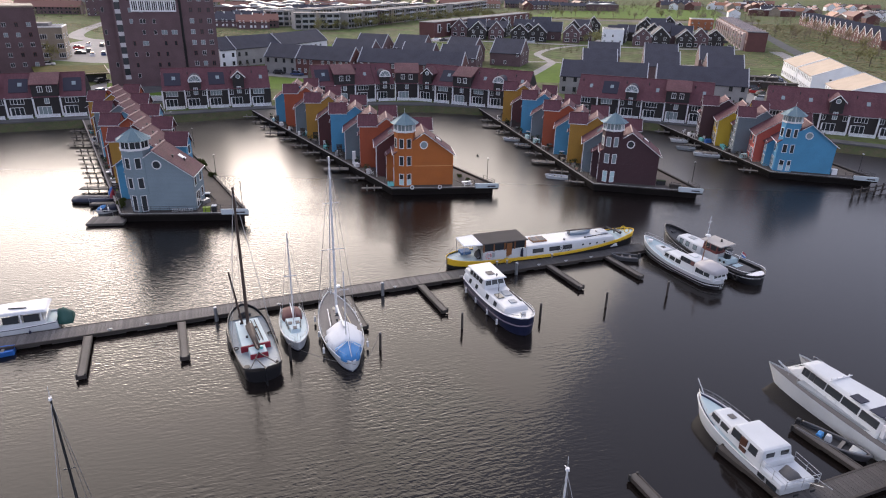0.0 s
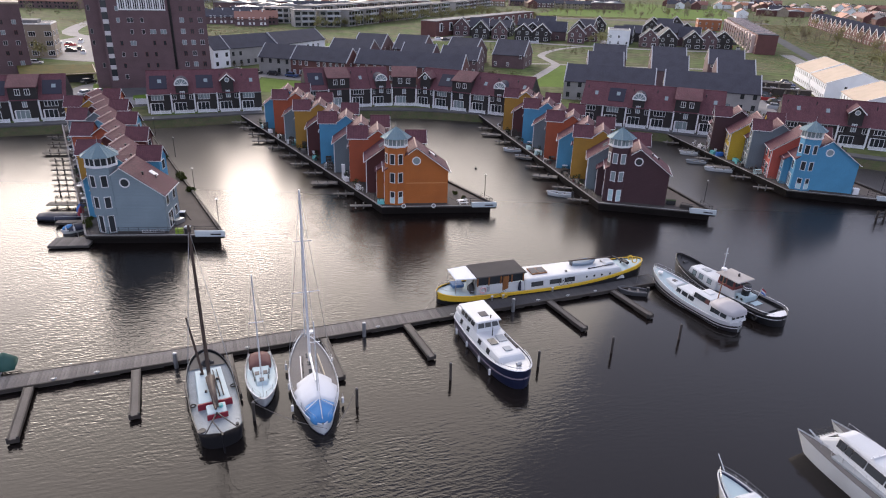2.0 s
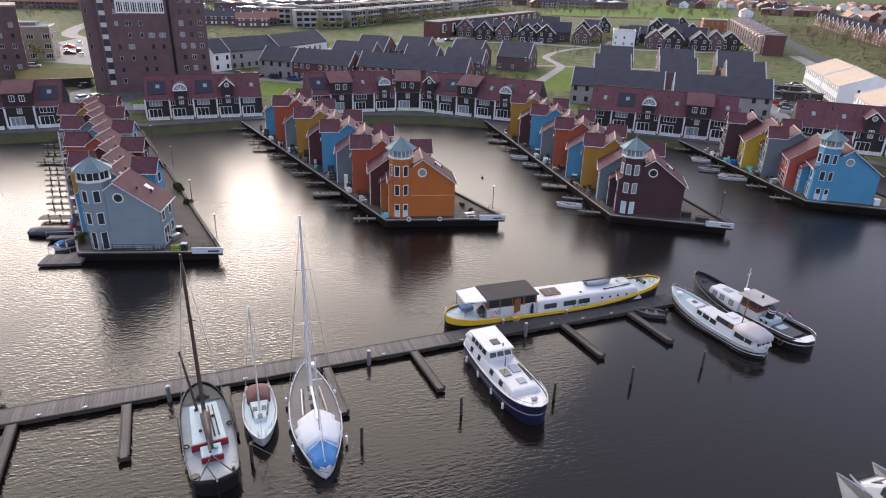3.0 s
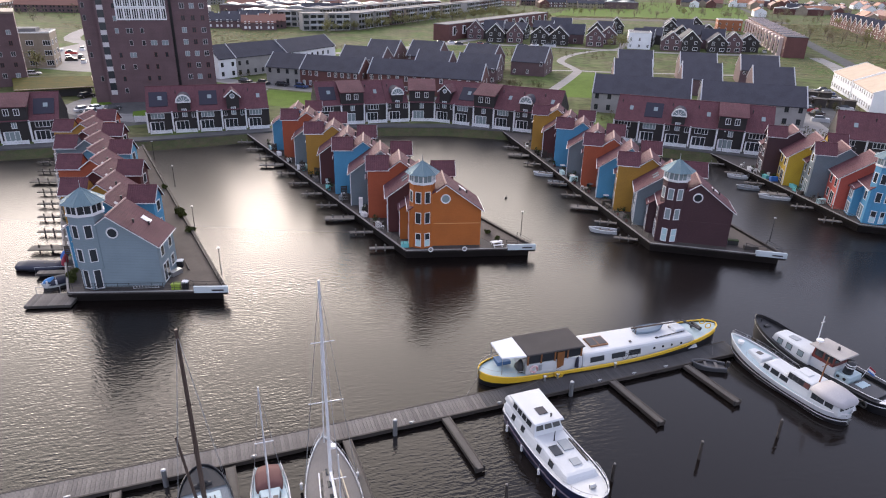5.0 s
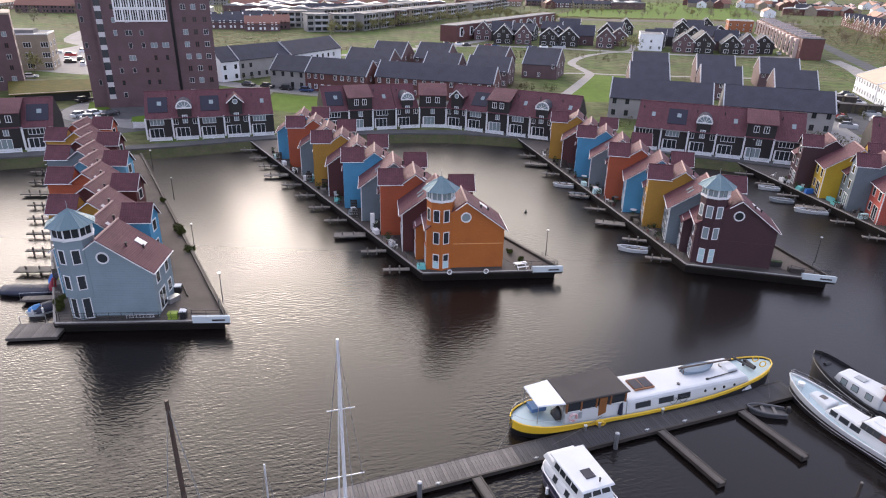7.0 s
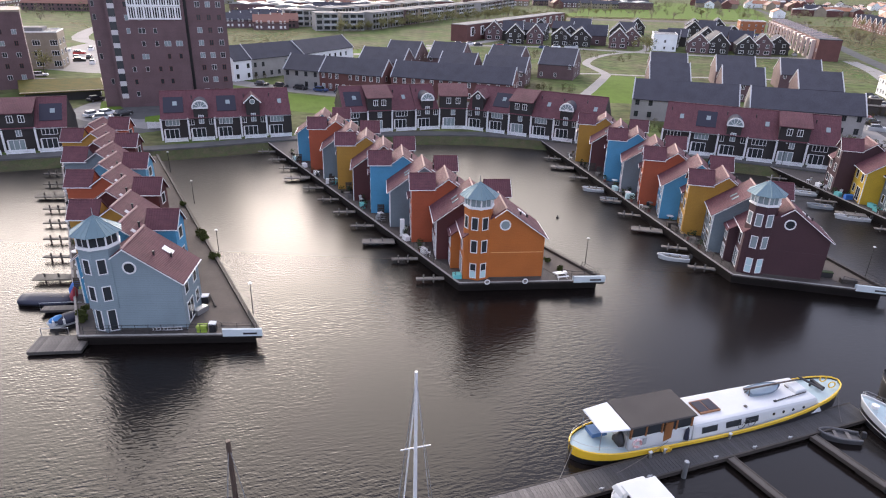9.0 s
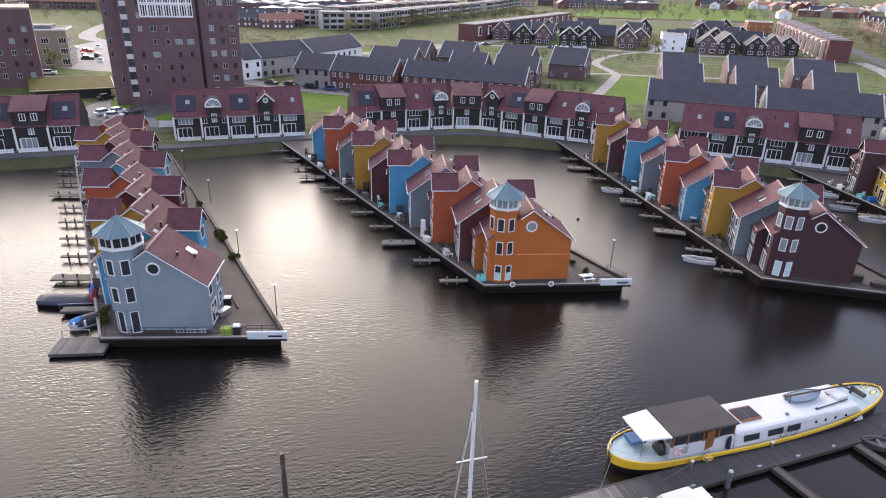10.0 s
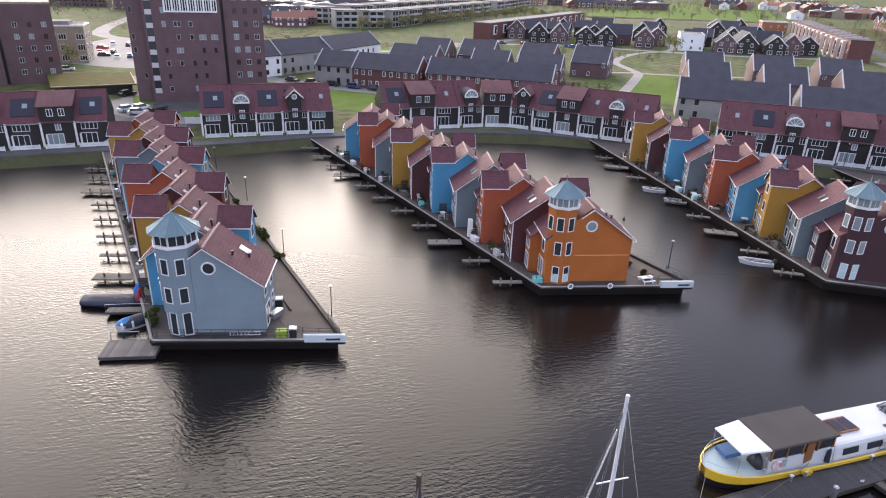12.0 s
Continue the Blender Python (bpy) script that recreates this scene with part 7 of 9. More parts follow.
def boxed(name, p, q, depth, height, wall, label, category="building", group="", storeys=3, pitch=3.0, roof=None, skip=0.1, z=GZ, storey=2.9, both=True, w=1.0, h=1.4, bars=(2, 1), far=False):
    """A flat-roofed building with its front from p to q, parapet, and windows on the front and the end walls."""
    p, q = Vector(p), Vector(q)
    d = q - p
    ln = d.length
    rz = math.degrees(math.atan2(d.y, d.x))
    root = thing(name, pose(p.x, p.y, z, 0, 0, rz), label, category, group)
    bm = B()
    quad_box(bm, 0, ln, 0, depth, 0, height)
    part("wall", bm, wall, root)
    bm = B()
    quad_box(bm, 0.3, ln - 0.3, 0.3, depth - 0.3, height, height + 0.1)
    part("roof", bm, roof or FLAT_ROOF, root)
    bm = B()
    for a in ((0, ln, -0.05, 0.22), (0, ln, depth - 0.22, depth + 0.05), (-0.05, 0.22, 0, depth), (ln - 0.22, ln + 0.05, 0, depth)):
        quad_box(bm, *a, height - 0.12, height + 0.3)
    part("parapet", bm, WHITE, root)
    if far:
        far_windows(root, ln, storeys, pitch, skip, w, h, storey)
        return root
    wall_windows(root, ln, 0.8, storeys, pitch=pitch, skip=skip, storey=storey, w=w, h=h, bars=bars)
    if both:
        for s in range(storeys):
            for y in (depth * 0.25, depth * 0.75):
                window(root, pose(ln, y, 0.8 + s * storey, 0, 0, 90), w, h, 0.1, PANE, bars)
                window(root, pose(0, y, 0.8 + s * storey, 0, 0, -90), w, h, 0.1, PANE, bars)
    return root


FLAT_ROOF = mat("bitumen_roof", (0.24, 0.235, 0.23), 0.85, spec=0.12, grain=0.2, stain=0.2)
VERGE = mat("pale_verge_stone", (0.42, 0.43, 0.45), 0.7, grain=0.15)
WALL_WHITE = mat("white_render", (0.78, 0.80, 0.82), 0.75, grain=0.08, stain=0.12)
ORANGE_BRICK = mat("orange_brick", (0.34, 0.13, 0.06), 0.8, grain=0.25)
PINK_TRIM = mat("pale_pink_trim", (0.62, 0.50, 0.46), 0.6)


# -- dark brick apartment tower
def tower_block(p, deg, ln, depth, top, label, balconies=True):
    root = thing("apartment_tower", pose(*p, GZ, 0, 0, deg), label, "apartment tower", "apartment towers")
    bm = B()
    quad_box(bm, 0, ln * 0.64, 0, depth, 0, top)
    part("wall", bm, BRICK, root)
    bm = B()
    quad_box(bm, ln * 0.64 + 0.7, ln, 0.8, depth, 0, top)
    part("wall", bm, BRICK, root)
    bm = B()
    quad_box(bm, ln * 0.64, ln * 0.64 + 0.7, 1.6, depth - 0.5, 0, top - 0.4)
    part("stair_recess", bm, BLACK_MET, root, "dark stair recess")
    bm = B()
    quad_box(bm, -0.1, ln * 0.64 + 0.05, -0.1, depth + 0.1, top, top + 0.5)
    quad_box(bm, ln * 0.64 + 0.65, ln + 0.1, 0.7, depth + 0.1, top, top + 0.5)
    part("parapet", bm, BRICK_BEIGE, root)
    n = int((top - 3) / 2.9)
    cols = (0.16, 0.27, 0.38, 0.47, 0.57)
    for s in range(n):
        z = 2.4 + s * 2.9
        for c in cols:
            if random.random() < 0.42:
                k = random.choice((1, 1, 2))
                window(root, pose(ln * c, 0, z), 0.7 * k + 0.1, 1.2, 0.06, PANE_PALE if random.random() < 0.4 else PANE, (k, 1), frame_mat=VERGE_PALE)
            elif random.random() < 0.6:
                window(root, pose(ln * c, 0, z), 0.75, 1.2, 0.06, PANE, (1, 1), frame_mat=BRICK_RED)
        for c in (0.76, 0.85, 0.94):
            if random.random() < 0.6:
                window(root, pose(ln * c, 0.8, z), 1.15, 1.3, 0.08, PANE_PALE if random.random() < 0.5 else PANE, (2, 1), frame_mat=VERGE_PALE)
            else:
                window(root, pose(ln * c, 0.8, z), 0.95, 1.3, 0.07, PANE, (2, 1), frame_mat=BRICK_RED)
        for c in (0.3, 0.6, 0.85):
            if random.random() < 0.45:
                window(root, pose(0, depth * c, z, 0, 0, -90), 0.8, 1.3, 0.08, PANE, (1, 1))
        for c in (0.3, 0.7):
            if random.random() < 0.6:
                window(root, pose(ln, depth * c, z, 0, 0, 90), 1.1, 1.35, 0.1, PANE, (2, 1))
        if balconies:
            bm = B()
            quad_box(bm, 0.5, 1.9, -0.1, -0.02, z - 0.3, z + 0.8)
            part("balcony_front", bm, BALC, root, "white balcony front")
            bm = B()
            quad_box(bm, 0.5, 1.9, -0.05, 0.0, z + 0.8, z + 2.6)
            part("loggia", bm, PANE, root)
    return root


VERGE_PALE = mat("pale_window_frame", (0.48, 0.47, 0.48), 0.6)
BALC = mat("pale_balcony_panel", (0.50, 0.48, 0.48), 0.6, grain=0.1)
ta = tower_block((-91.5, 177.5), 22, 26.0, 17.0, 31.0, "tall dark brown brick apartment tower with white balconies")
bm = B()
quad_box(bm, -3.4, 0.0, 1.2, 16.0, 0, 31.0)
side = part("wall", bm, BRICK, ta)
for s in range(9):
    for x in (-2.6, -1.1):
        if random.random() < 0.5:
            window(ta, pose(x, 1.2, 2.4 + s * 2.9), 0.7, 1.3, 0.07, PANE, (1, 1), frame_mat=BRICK_GREY)
for s in range(3):
    bm = B()
    z = 20.1 + s * 2.9
    x0, x1 = 4.7, 15.9
    bars = [(x0 + (x1 - x0) * i / 20 - (0.2 if i % 3 == 0 else 0.09), x0 + (x1 - x0) * i / 20 + (0.2 if i % 3 == 0 else 0.09)) for i in range(21)]
    lattice(bm, bars, [(z - 0.1, z + 0.25), (z + 2.55, z + 2.75)], -0.16, -0.08)
    lo = part("winter_garden", bm, WHITE, ta, "white slatted winter garden front")
    bm = B()
    quad_box(bm, x0, x1, -0.06, -0.005, z, z + 2.6)
    part("pane", bm, PANE, lo)
tower_block((-155.1, 177.5), 34, 35.4, 17.0, 19.5, "dark brown brick apartment block with rows of windows", False)

# -- garage with a planted roof between the towers
bm = B()
prism(bm, [(-116.0, 178.8, GZ), (-102.0, 187.5, GZ), (-111.5, 202.0, GZ), (-128.5, 195.5, GZ)], (0, 0, 2.0))
gar = thing("garage", Matrix(), "low garage with a sloping grass roof and dark front", "garage")
part("wall", bm, BLACK_MET, gar)
bm = B()
prism(bm, [(-116.5, 177.6, GZ + 2.05), (-100.6, 187.0, GZ + 2.05), (-110.8, 203.6, GZ + 2.05), (-130.0, 196.6, GZ + 2.05)], (0, 0, 0.35))
part("grass_roof", bm, mat("sedum_roof", (0.115, 0.095, 0.022), 0.95, grain=0.35, scale=0.5, col2=(0.07, 0.075, 0.02), spec=0.1), gar, "olive sedum roof")
bm = B()
for a, b in (((-116.5, 177.6), (-100.6, 187.0)), ((-100.6, 187.0), (-110.8, 203.6))):
    tube(bm, (*a, GZ + 2.4), (*b, GZ + 2.4), 0.12, 0.12, 5)
part("roof_edge", bm, CREAM_ROOF, gar)

# -- beige block
bg = boxed("office_block", (-155.6, 225.8), (-139.6, 232.4), 12.0, 11.2, BRICK_BEIGE, "beige brick office block with dark square windows", storeys=3, pitch=4.2, storey=3.2, w=2.2, h=1.7, bars=(3, 1), skip=0.0)
bm = B()
quad_box(bm, 3, 13, 3, 10, 11.2, 12.4)
part("roof_plant", bm, FLAT_ROOF, bg)

# -- white bent row
WR0, WR1, WRM = Vector((-78.8, 219.3)), Vector((-63.4, 241.6)), Vector((-78.8, 219.3)).lerp(Vector((-63.4, 241.6)), 0.24)
gabled("white_row", WR0, WRM, 9.6, 6.0, 9.7, WALL_WHITE, ROOF_DARK, "white rendered end house of the row with dark blue roof", "terrace", "white rows", verge=None, pitch=2.2, skip=0.0)
gabled("white_row", WRM, WR1, 9.6, 6.0, 9.7, BRICK_GREY, ROOF_DARK, "white and grey brick row with dark blue roof", "terrace", "white rows", verge=VERGE, pitch=2.9)
gabled("white_row", (-63.2, 241.2), (-51.6, 266.8), 9.6, 6.0, 9.7, WALL_WHITE, ROOF_DARK, "white rendered row with dark blue roof", "terrace", "white rows", verge=VERGE, pitch=2.9)
# -- dark-roofed rows just behind the terraces
gabled("brick_row", (-62.0, 213.4), (-50.9, 210.3), 9.4, 5.2, 8.8, BRICK_GREY, ROOF_DARK, "grey brick row with long dark roof", "terrace", "dark-roofed rows", verge=VERGE, pitch=2.4, skip=0.05)
gabled("brick_row", (-50.9, 210.28), (-32.2, 205.0), 9.4, 5.2, 8.8, BRICK_RED, ROOF_DARK, "red brick row with long dark roof", "terrace", "dark-roofed rows", verge=VERGE, pitch=2.1, skip=0.05)
gabled("brick_row", (-30.0, 206.2), (3.2, 198.6), 9.4, 5.2, 8.8, BRICK_RED, ROOF_DARK, "red brick row with long dark roof", "terrace", "dark-roofed rows", verge=VERGE, pitch=2.6, skip=0.1)
gabled("brick_row", (31.6, 185.8), (55.0, 180.0), 10.4, 5.0, 8.9, BRICK_GREY, ROOF_DARK, "grey brick row with long dark roof", "terrace", "dark-roofed rows", verge=VERGE, pitch=3.0, skip=0.15)
gabled("brick_row", (57.2, 179.4), (80.4, 173.2), 10.4, 5.0, 8.9, BRICK_GREY, ROOF_DARK, "grey brick row with long dark roof", "terrace", "dark-roofed rows", verge=VERGE, pitch=3.0, skip=0.15)
# pairs of steep dark roofs behind them
for i, (x0, y0, x1, y1) in enumerate(((-38.6, 254.0, -27.3, 251.5), (-23.4, 254.5, -11.8, 251.5), (-3.5, 250.0, 7.4, 246.0), (14.1, 247.5, 25.4, 244.0))):
    gabled("steep_house", (x0, y0), (x1, y1), 15.0, 4.6, 9.2, BRICK, ROOF_DARK, "dark brick house with a steep black roof", "house", "steep-roofed houses", verge=VERGE, pitch=3.2, skip=0.2)
for x0, y0, x1, y1 in ((-45.2, 240.5, -30.0, 237.0), (-18.8, 233.0, -7.4, 230.4), (-4.9, 228.0, 8.3, 225.0)):
    gabled("steep_house", (x0, y0), (x1, y1), 12.0, 4.6, 8.4, BRICK, ROOF_DARK, "dark brick house with a steep black roof", "house", "steep-roofed houses", verge=VERGE, pitch=3.2, skip=0.2)
for x0, y0, x1, y1 in ((50.4, 245.0, 62.0, 243.0), (70.9, 242.6, 82.6, 240.2), (90.0, 239.4, 101.6, 236.5)):
    gabled("steep_house", (x0, y0), (x1, y1), 14.0, 4.8, 9.0, BRICK, ROOF_DARK, "dark brick house with a steep black roof", "house", "steep-roofed houses", verge=VERGE, pitch=3.2, skip=0.2)
for x0, y0, x1, y1 in ((44.0, 219.6, 55.4, 218.0), (63.6, 216.0, 74.8, 213.6), (82.8, 211.2, 93.8, 208.6)):
    gabled("steep_house", (x0, y0), (x1, y1), 12.5, 4.8, 8.9, BRICK, ROOF_DARK, "dark brick house with a steep black roof", "house", "steep-roofed houses", verge=VERGE, pitch=3.2, skip=0.2)

# -- white houses with pale roofs
for p, q in (((120.4, 239.0), (115.4, 218.4)), ((115.0, 217.2), (108.6, 195.6)), ((105.6, 182.0), (100.2, 163.5))):
    d = Vector(q) - Vector(p)
    gabled("white_house", p, q, 17.0, 5.2, 8.5, WALL_WHITE, CREAM_ROOF, "white rendered house with a pale cream sheet roof", "house", "pale-roofed white houses", verge=WHITE, pitch=2.4, skip=0.0)

# -- far rows
def townhouse_row(p, q, n, depth, height, label, frame_bays=True, back=False):
    p, q = Vector(p), Vector(q)
    for i in range(n):
        a, b = p.lerp(q, i / n), p.lerp(q, (i + 0.985) / n)
        d = b - a
        ln = d.length
        root = thing("townhouse", pose(a.x, a.y, GZ, 0, 0, math.degrees(math.atan2(d.y, d.x))), label, "townhouse", label)
        bm = B()
        quad_box(bm, 0, ln, 0, depth, 0, height)
        part("wall", bm, BRICK_RED, root)
        bm = B()
        quad_box(bm, -0.05, ln + 0.05, -0.1, depth + 0.1, height, height + 0.3)
        part("roof", bm, FLAT_ROOF if frame_bays else ROOF_DARK, root)
        if not frame_bays:
            bm = B()
            quad_box(bm, -0.08, 0.3, -0.2, depth + 0.2, height + 0.2, height + 0.65)
            part("party_wall", bm, PINK_TRIM, root, "pale coping on the party wall")
        if frame_bays:
            bm = B()
            quad_box(bm, ln * 0.35, ln * 0.62, -0.5, 0.0, 2.4, height - 1.0)
            bay = part("bay", bm, WHITE, root, "white framed bay window")
            bm = B()
            quad_box(bm, ln * 0.39, ln * 0.58, -0.55, -0.45, 2.8, height - 1.4)
            part("pane", bm, PANE, bay)
        else:
            bm = B()
            quad_box(bm, -0.02, ln * 0.42, -1.6, 0.0, 0, height - 0.6)
            bay = part("bay", bm, PINK_TRIM, root, "pale projecting bay")
            bm = B()
            quad_box(bm, ln * 0.06, ln * 0.34, -1.66, -1.58, 1.0, height - 1.4)
            part("pane", bm, PANE, bay)
        window(root, pose(ln * 0.78, 0, 3.6), 1.1, 1.4, 0.1)
        window(root, pose(ln * 0.5, depth, 4.0, 0, 0, 180), 1.1, 1.4, 0.1)


townhouse_row((-11.5, 358.0), (53.0, 492.0), 13, 9.0, 7.8, "red brick townhouse with a white framed bay")
townhouse_row((181.5, 468.0), (142.4, 325.0), 13, 9.0, 8.8, "dark red brick townhouse with a pale projecting bay", False)
boxed("school", (166.0, 478.0), (181.0, 475.0), 12, 7.0, ORANGE_BRICK, "orange brick flat-roofed building", storeys=2, pitch=4)


def dark_house(x, y, deg, w=9.0, d=9.5, eave=4.8, ridge=8.6, wall=None, roof=None, label="black brick gabled house with white verge boards", group="far gabled houses"):
    """A house with its gable to the front."""
    root = thing("gabled_house", pose(x, y, GZ, 0, 0, deg), label, "house", group)
    bm = B()
    prism(bm, [(-w / 2, 0, 0), (w / 2, 0, 0), (w / 2, 0, eave), (0, 0, ridge), (-w / 2, 0, eave)], (0, d, 0))
    part("wall", bm, wall or BLACK_CLAD, root)
    k = (ridge - eave) / (w / 2)
    for s in (-1, 1):
        bm = B()
        slab(bm, (0, -0.3, ridge), (s * (w / 2 + 0.4), -0.3, ridge - k * (w / 2 + 0.4)), (0, d + 0.6, 0), 0.2)
        part("roof", bm, roof or ROOF_DARK, root)
        bm = B()
        slab(bm, (0, -0.42, ridge - 0.05), (s * (w / 2 + 0.4), -0.42, ridge - k * (w / 2 + 0.4) - 0.05), (0, 0.12, 0), 0.45)
        part("verge_board", bm, WHITE, root)
    for z, ww in ((0.6, 2.2), (3.3, 1.3)):
        for x_ in (-w * 0.24, w * 0.24):
            window(root, pose(x_, 0, z), ww, 1.6, 0.14, PANE, (2, 1))
    window(root, pose(0, 0, 5.7), 0.9, 1.0, 0.12, PANE)
    for s in (-1, 1):
        window(root, pose(s * w / 2, d * 0.4, 1.0, 0, 0, 90 * s), 1.4, 1.5, 0.12, PANE)
    return root


FAR = [(34.0, 352.5, -8), (43.5, 351.0, -8), (61.0, 349.0, -12), (50.0, 372.0, 80), (68.0, 385.0, -10), (80.0, 400.0, 60), (30.0, 380.0, 70), (12.0, 356.0, -5), (22.0, 357.0, -5), (88.0, 430.0, -10), (60.0, 425.0, 80),
       (96.0, 340.0, -12), (104.5, 338.5, -12), (117.0, 337.5, -14), (124.5, 338.5, -14), (100.0, 372.0, 70), (112.0, 378.0, -12), (124.0, 380.0, 60), (133.0, 400.0, -12), (118.0, 420.0, -12), (137.0, 440.0, 70), (146.0, 462.0, -12), (128.0, 452.0, -12)]
FAR += [(2.0, 372.0, -5), (17.0, 376.0, 85), (40.0, 366.0, -8), (58.0, 364.0, 80), (28.0, 396.0, -8), (46.0, 398.0, 75), (70.0, 362.0, -12), (92.0, 358.0, 70), (108.0, 352.0, -12), (126.0, 356.0, 75), (134.0, 344.0, -14)]
for i, (x, y, deg) in enumerate(FAR):
    dark_house(x, y, deg, random.uniform(8.2, 9.6), random.uniform(9, 12), random.uniform(4.6, 5.2), random.uniform(8.2, 9.4), *((BRICK, ROOF_DARK, "brown brick gabled house with white verge boards") if i % 3 == 2 else ()))
boxed("white_villa", (76.5, 345.5), (87.0, 343.5), 16.0, 7.4, WALL_WHITE, "white rendered cubic villa with blue windows", storeys=2, pitch=3.2)

# zigzag row on the right
n = 16
p, q = Vector((224.0, 352.0)), Vector((290.0, 575.0))
for i in range(n):
    a = p.lerp(q, (i + 0.5) / n)
    dark_house(a.x, a.y, math.degrees(math.atan2((q - p).y, (q - p).x)) + 180, (q - p).length / n * 0.97, 11.0, 4.8, 9.4, BRICK_RED, ROOF_DARK, "red brick gabled row house with pale verges", "zigzag row houses")

# three-storey flats behind trees
def flats(p, q, depth, storeys, wall, label):
    """Flats with pale floor bands, dark glazing between and projecting balconies; too far off for single windows."""
    p, q = Vector(p), Vector(q)
    d = q - p
    ln = d.length
    root = thing("apartment_block", pose(p.x, p.y, GZ, 0, 0, math.degrees(math.atan2(d.y, d.x))), label, "flats", "three-storey flats")
    h = storeys * 3.0
    bm = B()
    quad_box(bm, 0, ln, 0, depth, 0, h)
    part("wall", bm, wall, root)
    bm = B()
    quad_box(bm, -0.3, ln + 0.3, -0.6, depth + 0.3, h, h + 0.45)
    part("roof", bm, FLAT_ROOF, root)
    g, f = B(), B()
    n = max(3, int(ln / 3.4))
    for k in range(storeys):
        for i in range(n):
            x0, x1 = ln * (i + 0.14) / n, ln * (i + 0.86) / n
            quad_box(g, x0, x1, -0.06, 0.0, k * 3 + 0.7, k * 3 + 2.4)
            if i % 4 in (1, 2):
                quad_box(f, ln * i / n, ln * (i + 1) / n, -1.5, -0.07, k * 3 + 2.7, k * 3 + 2.95)
                quad_box(f, ln * i / n, ln * (i + 1) / n, -1.5, -1.4, k * 3 + 2.95, k * 3 + 3.9) if k < storeys - 1 else None
            quad_box(f, x1 + 0.02, x1 + 0.25, -0.1, 0.0, k * 3 + 0.5, k * 3 + 2.6)
    tagged(part("window_panes", g, PANE, root), kind="stuff")
    tagged(part("balcony", f, VERGE, root, "pale balcony bands"), kind="stuff")
    return root


rng = random.Random(4)
for a0, a1, n, st in (((-95, 392), (-68, 404), 2, 3), ((-66, 408), (-8, 572), 8, 3), ((-118, 412), (-98, 420), 1, 3), ((-96, 440), (-40, 590), 5, 3), ((-4, 580), (30, 700), 5, 3)):
    a0, a1 = Vector(a0), Vector(a1)
    for i in range(n):
        flats(a0.lerp(a1, i / n), a0.lerp(a1, (i + 0.84) / n), 12, st, (BRICK_BEIGE, BRICK_GREY, BRICK)[i % 3 if i % 5 else 1], "three-storey flats with pale balcony bands")


# far low town, house by house
def far_row(p, q, depth, eave, ridge, wall, roof, storeys=2):
    """A terrace far off: wall, pitched roof, chimneys and joined windows."""
    p, q = Vector(p), Vector(q)
    d = q - p
    ln = d.length
    root = thing("far_row", pose(p.x, p.y, GZ, 0, 0, math.degrees(math.atan2(d.y, d.x))), "brick terrace with pitched roof in the distance", "terrace", "far terraces")
    bm = B()
    prism(bm, [(0, 0, 0), (0, depth, 0), (0, depth, eave), (0, depth / 2, ridge - 0.1), (0, 0, eave)], (ln, 0, 0))
    part("wall", bm, wall, root)
    bm = B()
    t = (ridge - eave) / (depth / 2) * 0.4
    prism(bm, [(-0.2, -0.4, eave - t), (-0.2, depth / 2, ridge), (-0.2, depth + 0.4, eave - t), (-0.2, depth + 0.4, eave - t + 0.25), (-0.2, depth / 2, ridge + 0.25), (-0.2, -0.4, eave - t + 0.25)], (ln + 0.4, 0, 0))
    part("roof", bm, roof, root)
    bm = B()
    n = max(2, int(ln / 5.5))
    for i in range(n):
        x = ln * (i + 0.5) / n
        quad_box(bm, x - 0.3, x + 0.3, depth / 2 - 0.3, depth / 2 + 0.3, ridge, ridge + 1.0)
        for s_ in range(storeys):
            quad_box(bm, x - 1.7, x - 0.5, -0.06, 0.0, 0.8 + s_ * 2.6, 2.1 + s_ * 2.6)
            quad_box(bm, x + 0.6, x + 1.6, -0.06, 0.0, 0.8 + s_ * 2.6, 2.1 + s_ * 2.6)
    tagged(part("glazing", bm, WHITE if rng.random() < 0.5 else PANE, root), kind="stuff")


def far_field(x0, x1, y0, y1, n, roofs, walls, deg, flat_share=0.2):
    """Rows of plain houses; each row is one terrace."""
    for i in range(n):
        x, y = rng.uniform(x0, x1), rng.uniform(y0, y1)
        ln = rng.uniform(20, 48)
        a = radians(deg + rng.choice((0, 0, 0, 90)) + rng.uniform(-5, 5))
        p = (x - math.cos(a) * ln / 2, y - math.sin(a) * ln / 2)
        q = (x + math.cos(a) * ln / 2, y + math.sin(a) * ln / 2)
        if rng.random() < flat_share:
            hall(p, q, rng.uniform(12, 20), rng.uniform(5, 7.5))
        else:
            far_row(p, q, rng.uniform(9, 11), 5.0, rng.uniform(7.8, 9.2), rng.choice(walls), rng.choice(roofs))


SHEET = mat("pale_sheet_metal", (0.34, 0.34, 0.35), 0.5, grain=0.15, stain=0.2)


